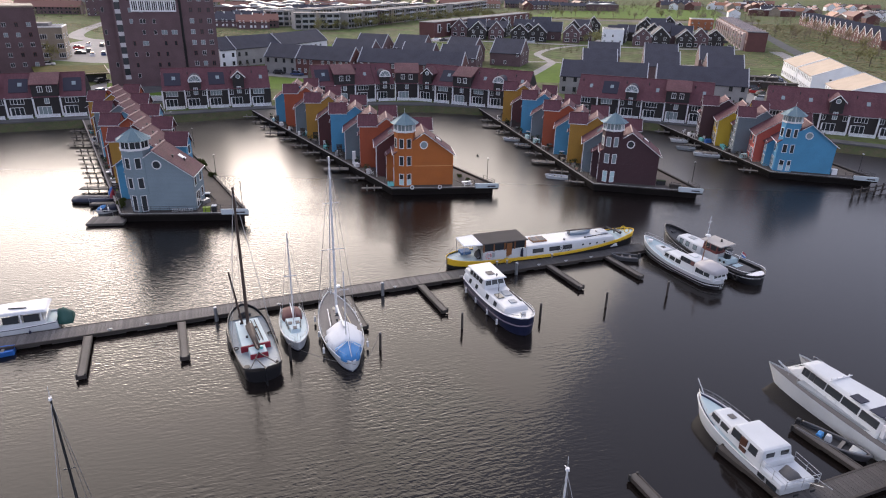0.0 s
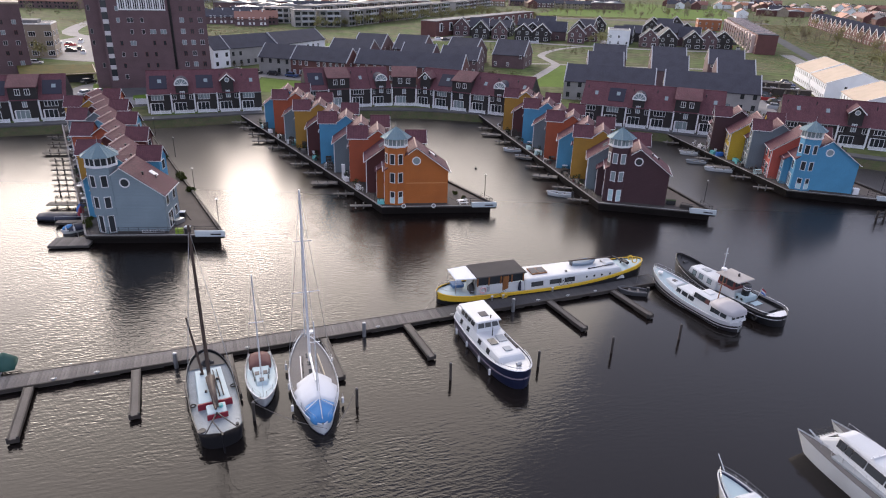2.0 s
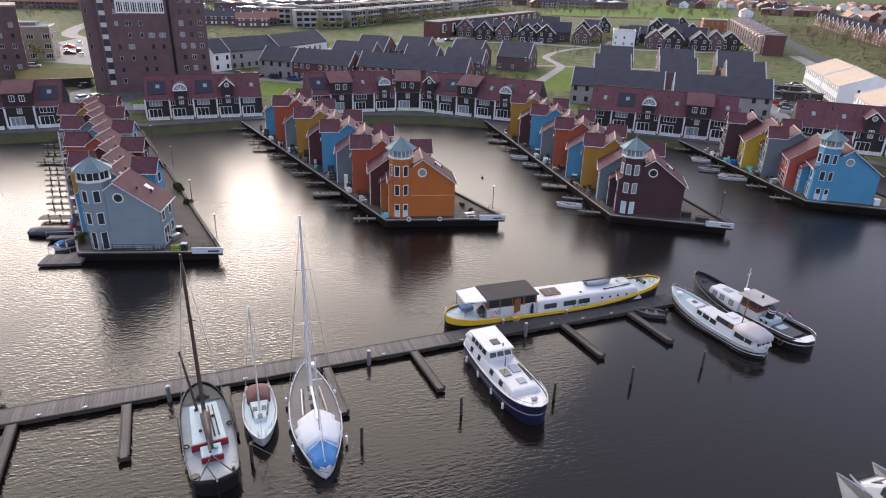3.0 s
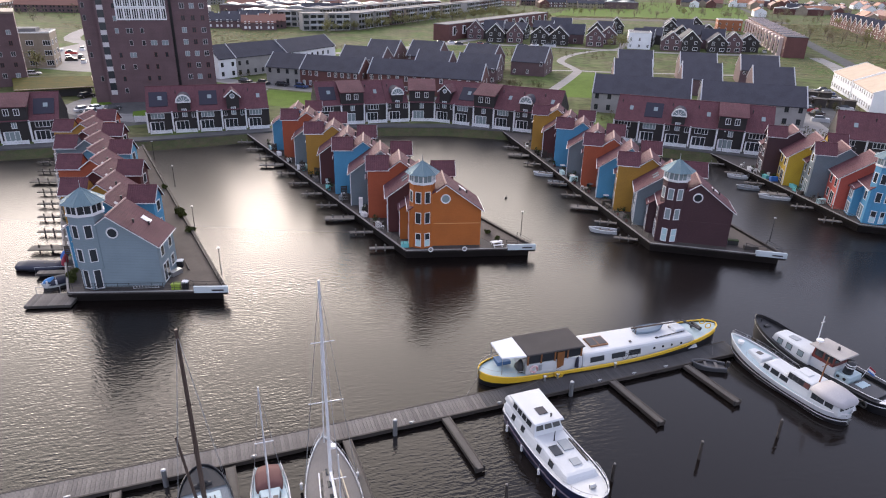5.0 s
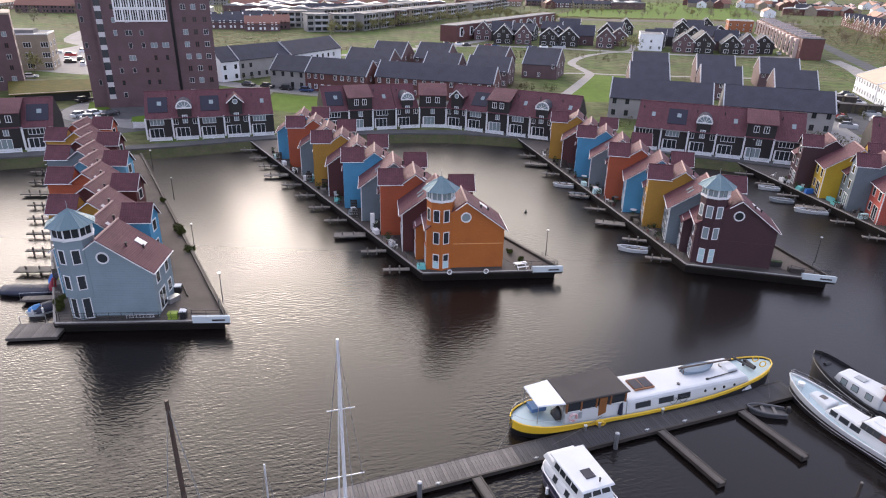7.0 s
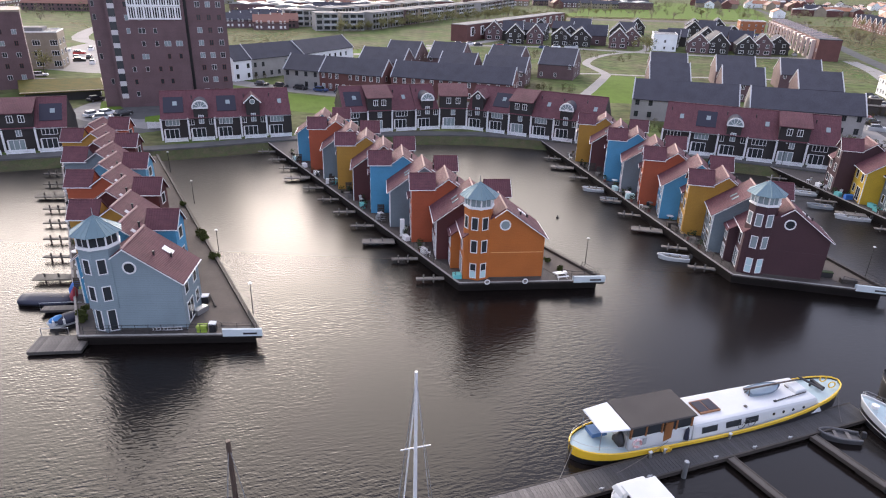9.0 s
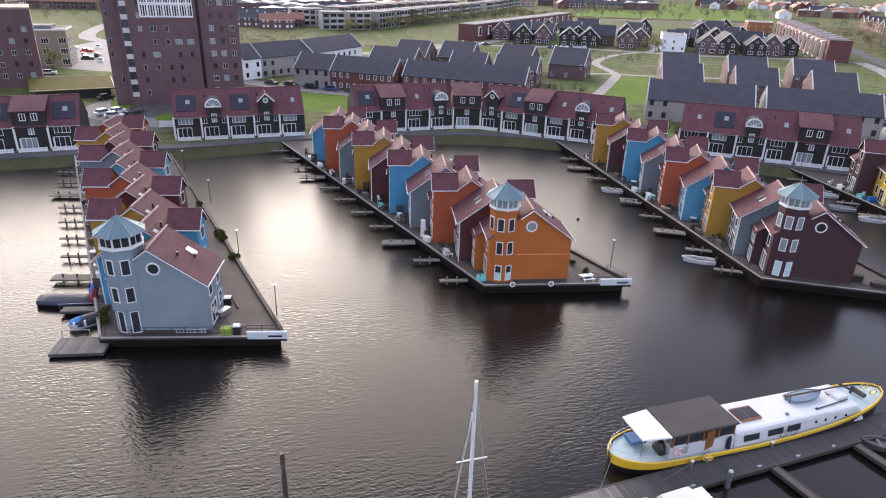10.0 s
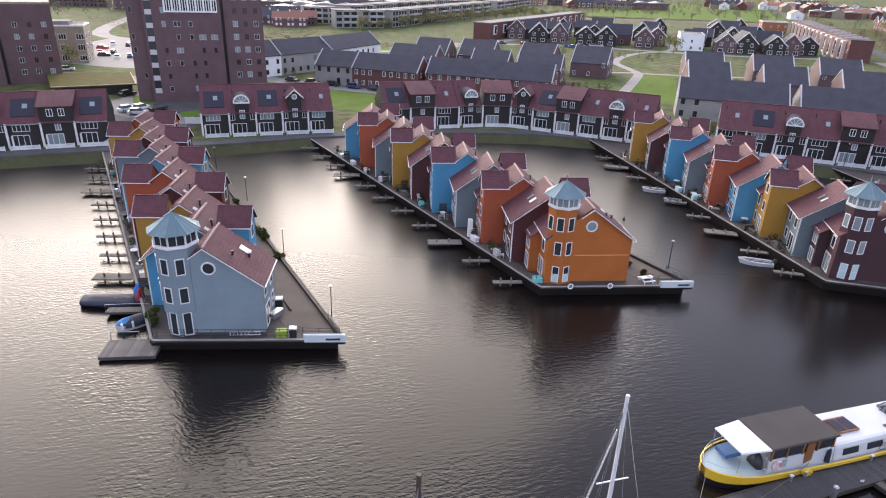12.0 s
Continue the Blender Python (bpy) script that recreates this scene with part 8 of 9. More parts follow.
def hall(p, q, depth, height):
    """A low workshop with a pale sheet roof of shallow pitch."""
    p, q = Vector(p), Vector(q)
    d = q - p
    ln = d.length
    root = thing("workshop", pose(p.x, p.y, GZ, 0, 0, math.degrees(math.atan2(d.y, d.x))), "low brown workshop with a shining pale sheet roof", "workshop", "far workshops")
    bm = B()
    quad_box(bm, 0, ln, 0, depth, 0, height)
    part("wall", bm, rng.choice((BRICK, BRICK_GREY, BRICK_RED)), root)
    bm = B()
    k = max(1, int(ln / 13))
    for i in range(k):
        a, b = ln * i / k, ln * (i + 1) / k
        prism(bm, [(a, -0.3, height), (b, -0.3, height), (b - 0.3, -0.3, height + 0.3), ((a + b) / 2, -0.3, height + 1.6), (a + 0.3, -0.3, height + 0.3)], (0, depth + 0.6, 0))
    part("roof", bm, SHEET, root)


ROOF_RED_FAR = mat("far_red_tiles", (0.20, 0.085, 0.06), 0.6, grain=0.2)
ROOF_ORANGE_FAR = mat("far_orange_tiles", (0.34, 0.15, 0.08), 0.6, grain=0.2)
for x, y, ln in ((-190, 520, 40), (-150, 500, 46), (-178, 560, 50), (-120, 530, 44), (-160, 610, 52), (-108, 590, 48), (-205, 450, 30), (-150, 440, 34), (-75, 660, 46), (-215, 640, 50), (-130, 680, 55)):
    a = radians(rng.uniform(6, 14))
    hall((x, y), (x + ln * math.cos(a), y + ln * math.sin(a)), rng.uniform(16, 26), rng.uniform(5, 7))
far_field(-340, -90, 470, 1000, 46, (ROOF_DARK, ROOF_RED_FAR), (BRICK_RED, BRICK_BEIGE, BRICK_GREY, BRICK), 12, 0.3)
far_field(-40, 200, 720, 1080, 40, (ROOF_DARK, ROOF_RED_FAR), (BRICK_RED, BRICK_BEIGE, BRICK), 5, 0.15)
far_field(330, 760, 520, 1060, 70, (ROOF_DARK, ROOF_ORANGE_FAR, ROOF_RED_FAR), (BRICK_RED, BRICK_BEIGE, WALL_WHITE), 70, 0.1)
far_field(262, 470, 610, 1000, 40, (ROOF_DARK, ROOF_ORANGE_FAR, ROOF_RED_FAR), (BRICK_RED, BRICK_BEIGE, WALL_WHITE), 72, 0.05)
for x, y, ln in ((-152, 392, 22), (-128, 386, 18), (-150, 415, 24), (-122, 400, 14), (-172, 402, 20), (-146, 432, 30)):
    far_row((x, y), (x + ln, y + ln * 0.3), 10, 4.2, 7.6, BRICK, ROOF_RED_FAR if ln < 20 else ROOF_DARK)
# tall slab block far behind the left tower
boxed("slab_block", (-262.0, 470.0), (-205.0, 478.0), 16, 18.0, BRICK, "dark long slab block behind the fields", "building", storeys=5, pitch=4, far=True)

# ---- roads, paths and lawns ----
ribbon("road", [(-175, 214), (-138, 211), (-112, 208), (-99, 192), (-98, 176), (-92, 166), (-74, 160)], 6.5, GZ + 0.012, ASPHALT, "grey street behind the terraces", "road")
ribbon("road", [(-100, 233), (-81, 219.5), (-62, 210.5), (-42, 204.0), (-20, 198), (6, 194), (24, 190)], 7.0, GZ + 0.016, ASPHALT, "grey street along the brick row", "road")
ribbon("road", [(-81, 162), (-70, 170), (-62, 186), (-62, 205)], 6.0, GZ + 0.02, ASPHALT, "grey street beside the tower", "road")
flat("square", [(-168, 236), (-128, 226), (-112, 226), (-120, 262), (-150, 310), (-172, 305)], GZ + 0.03, PATH_PALE, "pale paved square with a roundabout", "pavement")
ribbon("road", [(-150, 300), (-190, 327), (-240, 485), (-330, 800)], 7, GZ + 0.024, PATH_PALE, "pale road across the fields", "road")
ribbon("path", [(20, 205), (26, 219), (36.5, 250), (39.5, 262), (38, 276), (37, 290), (44, 310), (56, 328), (72, 343), (80, 372)], 3.2, GZ + 0.028, PATH_PALE, "pale winding footpath across the lawn", "path")
ribbon("path", [(24, 259), (39, 262), (52, 260.5), (104, 262)], 2.6, GZ + 0.032, PATH_PALE, "pale straight footpath behind the houses", "path")
ribbon("road", [(-30, 336), (10, 345), (40, 343), (70, 335), (100, 330), (130, 331), (146, 334)], 5.5, GZ + 0.036, PATH_PALE, "pale lane before the dark houses", "road")
ribbon("road", [(-75, 290), (-45, 300), (-25, 330), (-15, 340), (60, 475)], 6, GZ + 0.04, PATH_PALE, "pale lane beside the townhouses", "road")
ribbon("road", [(140, 210), (150, 262), (172, 340), (190, 400), (240, 560), (330, 880), (420, 1300)], 6.5, GZ + 0.044, ASPHALT_DARK, "grey straight road past the fields", "road")
ribbon("path", [(141, 268), (151, 296), (158, 326)], 6.0, GZ + 0.048, PATH_PALE, "pale sandy track beside the road", "path")
flat("car_park", [(84, 176), (99, 171), (118, 232), (101, 243)], GZ + 0.02, ASPHALT_DARK, "dark grey car park between the houses", "car park")
flat("street", [(62, 170), (84, 160), (92, 200), (84, 204)], GZ + 0.024, PATH_PALE, "pale paved yard behind the terrace", "pavement")
flat("lawn", [(24, 206), (27.5, 219), (38, 250), (41, 258), (51, 257), (45, 232), (38, 206)], GZ + 0.01, LAWN, "mown green lawn beside the footpath", "lawn")
flat("lawn", [(-56, 182), (-30, 174), (-24, 186), (-40, 198), (-58, 203)], GZ + 0.01, LAWN, "mown green lawn behind the terrace", "lawn")
flat("lawn", [(-72, 292), (-30, 304), (-16, 330), (-30, 332), (-60, 310)], GZ + 0.01, LAWN, "bright green grass strip", "lawn")
flat("field", [(60, 590), (240, 610), (370, 980), (170, 930)], GZ + 0.01, LAWN, "broad green field", "field")
flat("forecourt", [(-106, 160), (-80, 149), (-64, 163), (-64, 184), (-98, 186)], GZ + 0.008, ASPHALT_DARK, "dark grey paved forecourt at the tower's foot", "pavement")
flat("lawn", [(-100.2, 184.0), (-95.8, 175.4), (-93.0, 172.4), (-88.2, 173.2), (-96.4, 183.4)], GZ + 0.03, LAWN, "small grass patch at the tower's foot", "lawn")
flat("lawn", [(-81.3, 168.2), (-78.8, 163.0), (-75.2, 163.7), (-78.4, 171.0)], GZ + 0.03, LAWN, "small grass patch beside the terrace", "lawn")


fence_ = thing("garden_fence", pose(-75.3, 157.2, GZ, 0, 0, 11), "white boarded garden fence beside the terrace", "fence")
for k in range(5):
    bm = B()
    quad_box(bm, 0.0, 3.2, -0.02, 0.02, 0.12 + k * 0.27, 0.36 + k * 0.27)
    part("board", bm, WHITE, fence_)
for x in (0.05, 1.6, 3.15):
    bm = B()
    quad_box(bm, x - 0.05, x + 0.05, 0.02, 0.12, 0, 1.5)
    part("post", bm, WHITE, fence_)


# ---- cars ----
def make_car(col, name):
    root = thing("car", Matrix(), f"{name} parked hatchback car", "car", "parked cars")
    bm = B()
    cabin(bm, -2.1, 2.1, 1.75, 1.7, 0.3, 0.85, 0.05, 0.1, 0.06, 0.12)
    part("body", bm, col, root)
    bm = B()
    cabin(bm, -1.7, 1.0, 1.55, 1.5, 0.84, 1.42, 0.35, 0.6, 0.18, 0.1)
    top = part("cabin", bm, PANE, root)
    bm = B()
    cabin(bm, -1.36, 0.42, 1.25, 1.2, 1.38, 1.46, 0.05, 0.1, 0.05, 0.03)
    part("roof", bm, col, top)
    for x in (-1.3, 1.3):
        for s in (-1, 1):
            bm = B()
            disc(bm, (x, s * 0.8, 0.31), (0, 1, 0), 0.31, 0.2, 14)
            w = part("wheel", bm, RUBBER, root)
            bm = B()
            disc(bm, (x, s * 0.9, 0.31), (0, 1, 0), 0.18, 0.03, 10)
            part("rim", bm, STEEL, w)
    for s in (-1, 1):
        bm = B()
        quad_box(bm, 2.02, 2.11, s * 0.6 - 0.16, s * 0.6 + 0.16, 0.58, 0.72)
        part("headlight", bm, PANE_PALE, root)
    return root


CARS = {k: mat("car_" + k, c, 0.3, spec=0.6) for k, c in {"black": (0.015, 0.015, 0.018), "white": (0.7, 0.7, 0.7), "silver": (0.4, 0.41, 0.42), "blue": (0.03, 0.06, 0.16), "red": (0.3, 0.02, 0.02)}.items()}
car_of = {}
def park(col, x, y, deg):
    m = pose(x, y, GZ + 0.03, 0, 0, deg)
    if col not in car_of:
        car_of[col] = make_car(CARS[col], col)
        car_of[col].matrix_basis = m
    else:
        copy_thing(car_of[col], m)


for i, col in enumerate(("black", "black", "black", "blue", "black", "black")):
    park(col, -69.0 + i * 6.3, 214.2 - i * 2.15, -18)
for x, y, deg, col in ((-105.0, 190.0, 100, "silver"), (-101.4, 183.6, 62, "black"), (-92.4, 166.6, 62, "silver"), (-90.2, 168.6, 66, "white"), (-88.6, 164.0, 22, "silver"), (-86.6, 168.8, 62, "black"), (-38.5, 160.5, 110, "white"), (22.0, 202.5, 10, "white"), (12.0, 204, -10, "silver"),
                       (-145.0, 213.0, 20, "black"), (-137.0, 216.5, 20, "white"), (98.0, 205.0, 100, "black"), (101.0, 212, 100, "silver"), (92.0, 190.0, 20, "black"), (108.0, 225.0, 100, "black"), (96.0, 181, 15, "blue"), (104.0, 219.0, 100, "black")):
    park(col, x, y, deg)
def far_car(x, y, deg):
    """A car far off: body and dark glass."""
    root = thing("car", pose(x, y, GZ + 0.03, 0, 0, deg), "small parked car on the far square", "car", "far parked cars")
    bm = B()
    cabin(bm, -2.1, 2.1, 1.75, 1.7, -0.05, 0.9, 0.05, 0.1, 0.06, 0.12)
    part("body", bm, rng.choice(list(CARS.values())), root)
    bm = B()
    cabin(bm, -1.7, 1.0, 1.55, 1.5, 0.88, 1.45, 0.35, 0.6, 0.18, 0.1)
    part("cabin", bm, PANE, root)


for i in range(24):
    far_car(rng.uniform(-165, -122), rng.uniform(238, 290), rng.choice((20, 110)) + rng.uniform(-8, 8))
for i in range(26):
    f = i / 26
    far_car(148 + 24 * f + rng.uniform(-14, -4), 345 + 110 * f, rng.choice((75, 165)))
for i in range(12):
    far_car(rng.uniform(-20, 50), rng.uniform(338, 348), rng.uniform(0, 30))

for i in range(16):
    f, g = rng.random(), rng.random()
    a = Vector((86, 179)).lerp(Vector((103, 238)), f)
    b = Vector((98, 174)).lerp(Vector((116, 230)), f)
    c = a.lerp(b, 0.15 if i % 2 else 0.85)
    far_car(c.x, c.y, -14 + rng.uniform(-6, 6))

# sheds behind the dark row, beside the car park
for i in range(14):
    x = 84 + (i % 7) * 3.6
    y = 206 + (i // 7) * 13 - (i % 7) * 0.9
    bm = B()
    quad_box(bm, -1.5, 1.5, -1.2, 1.2, 0, 2.3)
    quad_box(bm, -1.7, 1.7, -1.4, 1.4, 2.3, 2.45)
    single("garden_shed", bm, TIMBER, "small dark wooden garden shed with flat roof", "shed", "garden sheds", m=pose(x, y, GZ, 0, 0, -14))


# ---- trees: bare spring crowns of twigs and sparse buds ----
def make_tree(seed, h, leafy):
    r = random.Random(seed)
    root = thing("tree", Matrix(), "small spring tree with thin pale green crown" if leafy else "bare brown tree with fine twigs", "tree", "young trees" if leafy else "bare trees")
    bm = B()
    tube(bm, (0, 0, 0), (0.05, 0, h * 0.45), 0.14, 0.09, 6)
    tips = []
    for i in range(7):
        a, e = r.uniform(0, 6.28), r.uniform(0.5, 1.2)
        s = Vector((0.03, 0, h * r.uniform(0.25, 0.45)))
        t = s + Vector((math.cos(a) * math.cos(e), math.sin(a) * math.cos(e), math.sin(e))) * h * r.uniform(0.3, 0.5)
        tube(bm, s, t, 0.06, 0.02, 5)
        tips.append((s, t))
    part("trunk", bm, BARK, root)
    bm = B()
    for s, t in tips:
        for k in range(40):
            c = s.lerp(t, r.uniform(0.35, 1.1)) + Vector((r.gauss(0, 1), r.gauss(0, 1), r.gauss(0, 1))) * h * 0.09
            if leafy:
                u = Vector((r.gauss(0, 1), r.gauss(0, 1), r.gauss(0, 1))).normalized() * h * 0.035
                w = u.cross(Vector((r.gauss(0, 1), r.gauss(0, 1), 1))).normalized() * h * 0.028
                bm.faces.new([bm.verts.new(c + u), bm.verts.new(c + w), bm.verts.new(c - u), bm.verts.new(c - w)])
            else:
                d = Vector((r.gauss(0, 1), r.gauss(0, 1), r.uniform(0.2, 1.5))).normalized() * h * 0.12
                n_ = d.cross(Vector((1, 0.3, 0))).normalized() * 0.035
                bm.faces.new([bm.verts.new(c - n_), bm.verts.new(c + n_), bm.verts.new(c + d)])
    part("crown", bm, LEAF if leafy else TWIGS, root)
    return root


protos = [make_tree(i, 7.0, i % 2 == 0) for i in range(6)]
spots = []
for i in range(70):
    f = rng.random()
    spots.append((155 + 75 * f + rng.uniform(6, 62), 225 + 360 * f + rng.uniform(-15, 15), rng.choice((1, 3, 5, 1, 0))))
for i in range(64):
    f = i / 64
    a = Vector((-92, 384)).lerp(Vector((16, 590)), f)
    spots.append((a.x + rng.uniform(8, 15), a.y - rng.uniform(0, 8), rng.choice((0, 2, 4))))
for i in range(30):
    spots.append((rng.uniform(20, 300), rng.uniform(600, 640), rng.choice((1, 3, 5, 0))))
for i in range(24):
    spots.append((rng.uniform(-10, 20) + 60 * rng.random(), rng.uniform(500, 560), rng.choice((0, 1, 2))))
for i in range(40):
    spots.append((rng.uniform(-330, -90), rng.uniform(420, 800), rng.choice((1, 3, 0))))
for i in range(40):
    spots.append((rng.uniform(280, 620), rng.uniform(500, 950), rng.choice((1, 3, 0))))
spots += [(-137.5, 219.5, 0), (-146, 219, 2), (82, 180, 4), (-58, 160, 4), (70, 330, 0), (68, 345, 2), (74, 352, 4)]
for j, (x, y, k) in enumerate(spots):
    m = pose(x, y, GZ, 0, 0, rng.uniform(0, 360)) @ Matrix.Scale(rng.uniform(0.7, 1.3), 4)
    if j < 6:
        protos[k].matrix_basis = m if protos[k].matrix_basis == Matrix() else protos[k].matrix_basis
    o = copy_thing(protos[k], m)
    o.matrix_basis = m
for i, o in enumerate(protos):
    if o.matrix_basis == Matrix():
        o.matrix_basis = pose(200 + 6 * i, 330 + 9 * i, GZ)


# ---- dry scrub and rough tussocks over the fallow ground ----
def scrub_patch(name, corners, n, size, material, label):
    """Tussocks strewn over a four-sided field, all in one mesh."""
    r = random.Random(len(name) + n)
    a, b, c, d = (Vector(k) for k in corners)
    verts, faces = [], []
    for i in range(n):
        u, v = r.random(), r.random()
        p = a.lerp(b, u).lerp(d.lerp(c, u), v)
        s_ = size * r.uniform(0.5, 1.5)
        for k in range(4):
            t = r.uniform(0, 6.28)
            w = Vector((math.cos(t), math.sin(t))) * s_ * 0.7
            o = Vector((r.gauss(0, 1), r.gauss(0, 1))) * s_ * 0.4
            m0 = len(verts)
            verts += [(p.x + o.x - w.x, p.y + o.y - w.y, GZ), (p.x + o.x + w.x, p.y + o.y + w.y, GZ), (p.x + o.x + w.y * 0.6, p.y + o.y - w.x * 0.6, GZ + s_ * r.uniform(0.04, 0.16))]
            faces.append((m0, m0 + 1, m0 + 2))
    me = bpy.data.meshes.new(name)
    me.from_pydata(verts, [], faces)
    me.materials.append(material)
    tagged(new(name, me), label, "scrub", kind="stuff")


scrub_patch("scrub", [(152, 225), (215, 215), (300, 560), (235, 570)], 9000, 0.9, SCRUB, "dry brown scrub beside the straight road")
scrub_patch("rough_grass", [(-160, 310), (-95, 300), (-98, 385), (-240, 400)], 3000, 0.8, SCRUB, "rough olive tussocks behind the square")
scrub_patch("rough_grass", [(104, 262), (150, 262), (160, 332), (110, 326)], 700, 0.6, SCRUB, "tussocky grass beside the pale track")
scrub_patch("rough_grass", [(-20, 268), (30, 268), (40, 335), (-20, 330)], 800, 0.5, SCRUB, "tussocky grass behind the steep-roofed houses")
scrub_patch("scrub", [(60, 575), (260, 590), (265, 612), (60, 600)], 1400, 1.2, SCRUB, "brown reeds along a ditch")
flat("ditch", [(40, 548), (255, 566), (262, 588), (40, 572)], GZ + 0.02, mat("peat", (0.06, 0.045, 0.035), 0.9, grain=0.3), "dark peaty strip before the field", "ditch")


# ---- far woods and garden shrubs ----
def foliage_field(name, spots_, high, wide, n, size, material, label, category):
    """Crowns of many loose twigs and leaves, all in one mesh."""
    r = random.Random(len(spots_) + n)
    verts, faces = [], []
    for x, y in spots_:
        k_ = r.uniform(0.6, 1.35)
        h, w = high * k_, wide * k_
        for i in range(n):
            f = r.random()
            girth = w * (0.25 + math.sin(math.pi * min(1.0, 0.15 + 0.85 * f)) * 0.75)
            t, q = r.uniform(0, 6.28), girth * math.sqrt(r.random())
            c = Vector((x + math.cos(t) * q, y + math.sin(t) * q, GZ + h * (0.12 + 0.88 * f)))
            u = Vector((r.gauss(0, 1), r.gauss(0, 1), r.gauss(0.6, 1))).normalized() * size * r.uniform(0.6, 1.4)
            v = u.cross(Vector((r.gauss(0, 1), r.gauss(0, 1), 1))).normalized() * size * 0.55
            m0 = len(verts)
            verts += [c - u, c + v, c + u]
            faces.append((m0, m0 + 1, m0 + 2))
        m0 = len(verts)          # a thin stem down to the ground
        verts += [(x - 0.03 * h, y, GZ), (x + 0.03 * h, y, GZ), (x, y, GZ + h * 0.6)]
        faces.append((m0, m0 + 1, m0 + 2))
    me = bpy.data.meshes.new(name)
    me.from_pydata(verts, [], faces)
    me.materials.append(material)
    tagged(new(name, me), label, category, kind="stuff")


rw = random.Random(77)
WOOD_FAR = mat("far_bare_wood", (0.235, 0.195, 0.155), 0.95, grain=0.4, scale=0.08, col2=(0.20, 0.20, 0.09), spec=0.1)
foliage_field("far_trees", [(rw.uniform(-340, -60), rw.uniform(400, 1000)) for i in range(420)] + [(rw.uniform(-60, 260), rw.uniform(640, 1050)) for i in range(330)]
              + [(rw.uniform(270, 700), rw.uniform(480, 1050)) for i in range(420)], 6.5, 3.0, 46, 0.62, WOOD_FAR, "bare brown and olive trees among distant houses", "trees")
shrubs = []
for p, q in (((-34, 176), (-14, 183)), ((-10, 184), (20, 176)), ((34, 172), (62, 164)), ((30, 176.5), (78, 165)), ((76, 161), (108, 149))):
    p, q = Vector(p), Vector(q)
    for i in range(26):
        c = p.lerp(q, rw.random())
        shrubs.append((c.x + rw.uniform(-1, 1), c.y + rw.uniform(-2, 2)))
for x0, y0, x1, y1, n_ in ((-96, 226, -72, 223, 26), (-20, 226, 24, 222, 40), (60, 200, 110, 190, 40), (10, 300, 60, 322, 26), (-60, 300, -40, 305, 16)):
    shrubs += [(rw.uniform(x0, x1), rw.uniform(min(y0, y1) - 2, max(y0, y1) + 2)) for i in range(n_)]
foliage_field("garden_shrubs", shrubs, 1.9, 0.9, 70, 0.2, mat("garden_leaves", (0.07, 0.085, 0.03), 0.9, grain=0.4, scale=1.5, col2=(0.13, 0.10, 0.05), spec=0.15), "dark green and brown shrubs in back gardens", "shrubs")

# ---- small things on the piers and the quay ----
def lamp_post(x, y, z, h=3.5):
    root = thing("lamp_post", pose(x, y, z), "slim dark lamp post with a flat pale head", "lamp post", "pier lamp posts")
    bm = B()
    tube(bm, (0, 0, 0), (0, 0, h), 0.055, 0.04, 7)
    part("pole", bm, BLACK_MET, root)
    bm = B()
    tube(bm, (0, 0, h), (0, 0, h + 0.09), 0.19, 0.15, 12)
    part("lamp_head", bm, STEEL, root)


for x, y in ((-28.2, 83.2), (-36.7, 96.4), (-47.3, 114.4), (-57.5, 129.0), (7.7, 98.9), (-2.5, 114.0), (-13.0, 130.5), (41.9, 100.0), (37.4, 115.0), (74.2, 108.5), (69.5, 124.0)):
    lamp_post(x - 0.2, y, DECK_Z)
for x, y in ((52.0, 147.8), (-56.5, 151.2), (4.0, 165.6), (-24.0, 164.2)):
    lamp_post(x, y, GZ, 4.2)


SHRUB_LEAF = mat("olive_shrub_leaves", (0.085, 0.105, 0.03), 0.9, grain=0.5, scale=5.0, col2=(0.06, 0.07, 0.02), spec=0.15)


def shrub(x, y, z, r, seed, wide=1.0):
    rr = random.Random(seed)
    bm = B()
    clumps = [Vector((rr.uniform(-0.6, 0.6) * r * wide, rr.uniform(-0.6, 0.6) * r, rr.uniform(0.1, 0.9) * r)) for i in range(9)]
    for i in range(420):
        c = clumps[i % 9]
        a = c + Vector((rr.gauss(0, 1), rr.gauss(0, 1), rr.gauss(0, 0.8))).normalized() * r * 0.42 * rr.uniform(0.5, 1.0)
        a.z = max(a.z, -0.12)
        u = Vector((rr.gauss(0, 1), rr.gauss(0, 1), rr.gauss(0, 1))).normalized() * 0.12
        w = u.cross(Vector((rr.gauss(0, 1), 1, rr.gauss(0, 1)))).normalized() * 0.07
        bm.faces.new([bm.verts.new(a + u), bm.verts.new(a + w), bm.verts.new(a - u), bm.verts.new(a - w)])
    for c in clumps:
        tube(bm, (0, 0, -0.08), c, 0.025, 0.012, 4)
    single("shrub", bm, SHRUB_LEAF, "small olive green shrub growing at the pier edge", "shrub", "pier shrubs", m=pose(x, y, z))


G_, O_, U_, L_ = PIERS
for i, (pier, u, v, r, wide) in enumerate(((G_, 12.4, 22.0, 0.75, 1.0), (G_, 12.5, 23.3, 0.95, 1.3), (G_, 12.4, 16.4, 0.7, 1.0), (G_, 12.3, 35.0, 0.6, 1.0), (G_, -3.45, 3.3, 0.75, 0.8), (G_, -3.5, 1.8, 0.55, 0.8), (O_, 9.9, 4.1, 0.5, 1.0), (O_, 9.8, 1.7, 0.5, 1.0))):
    x, y, z = pier_point(pier, u, v, DECK_Z)
    shrub(x, y, z + 0.05, r, i, wide)

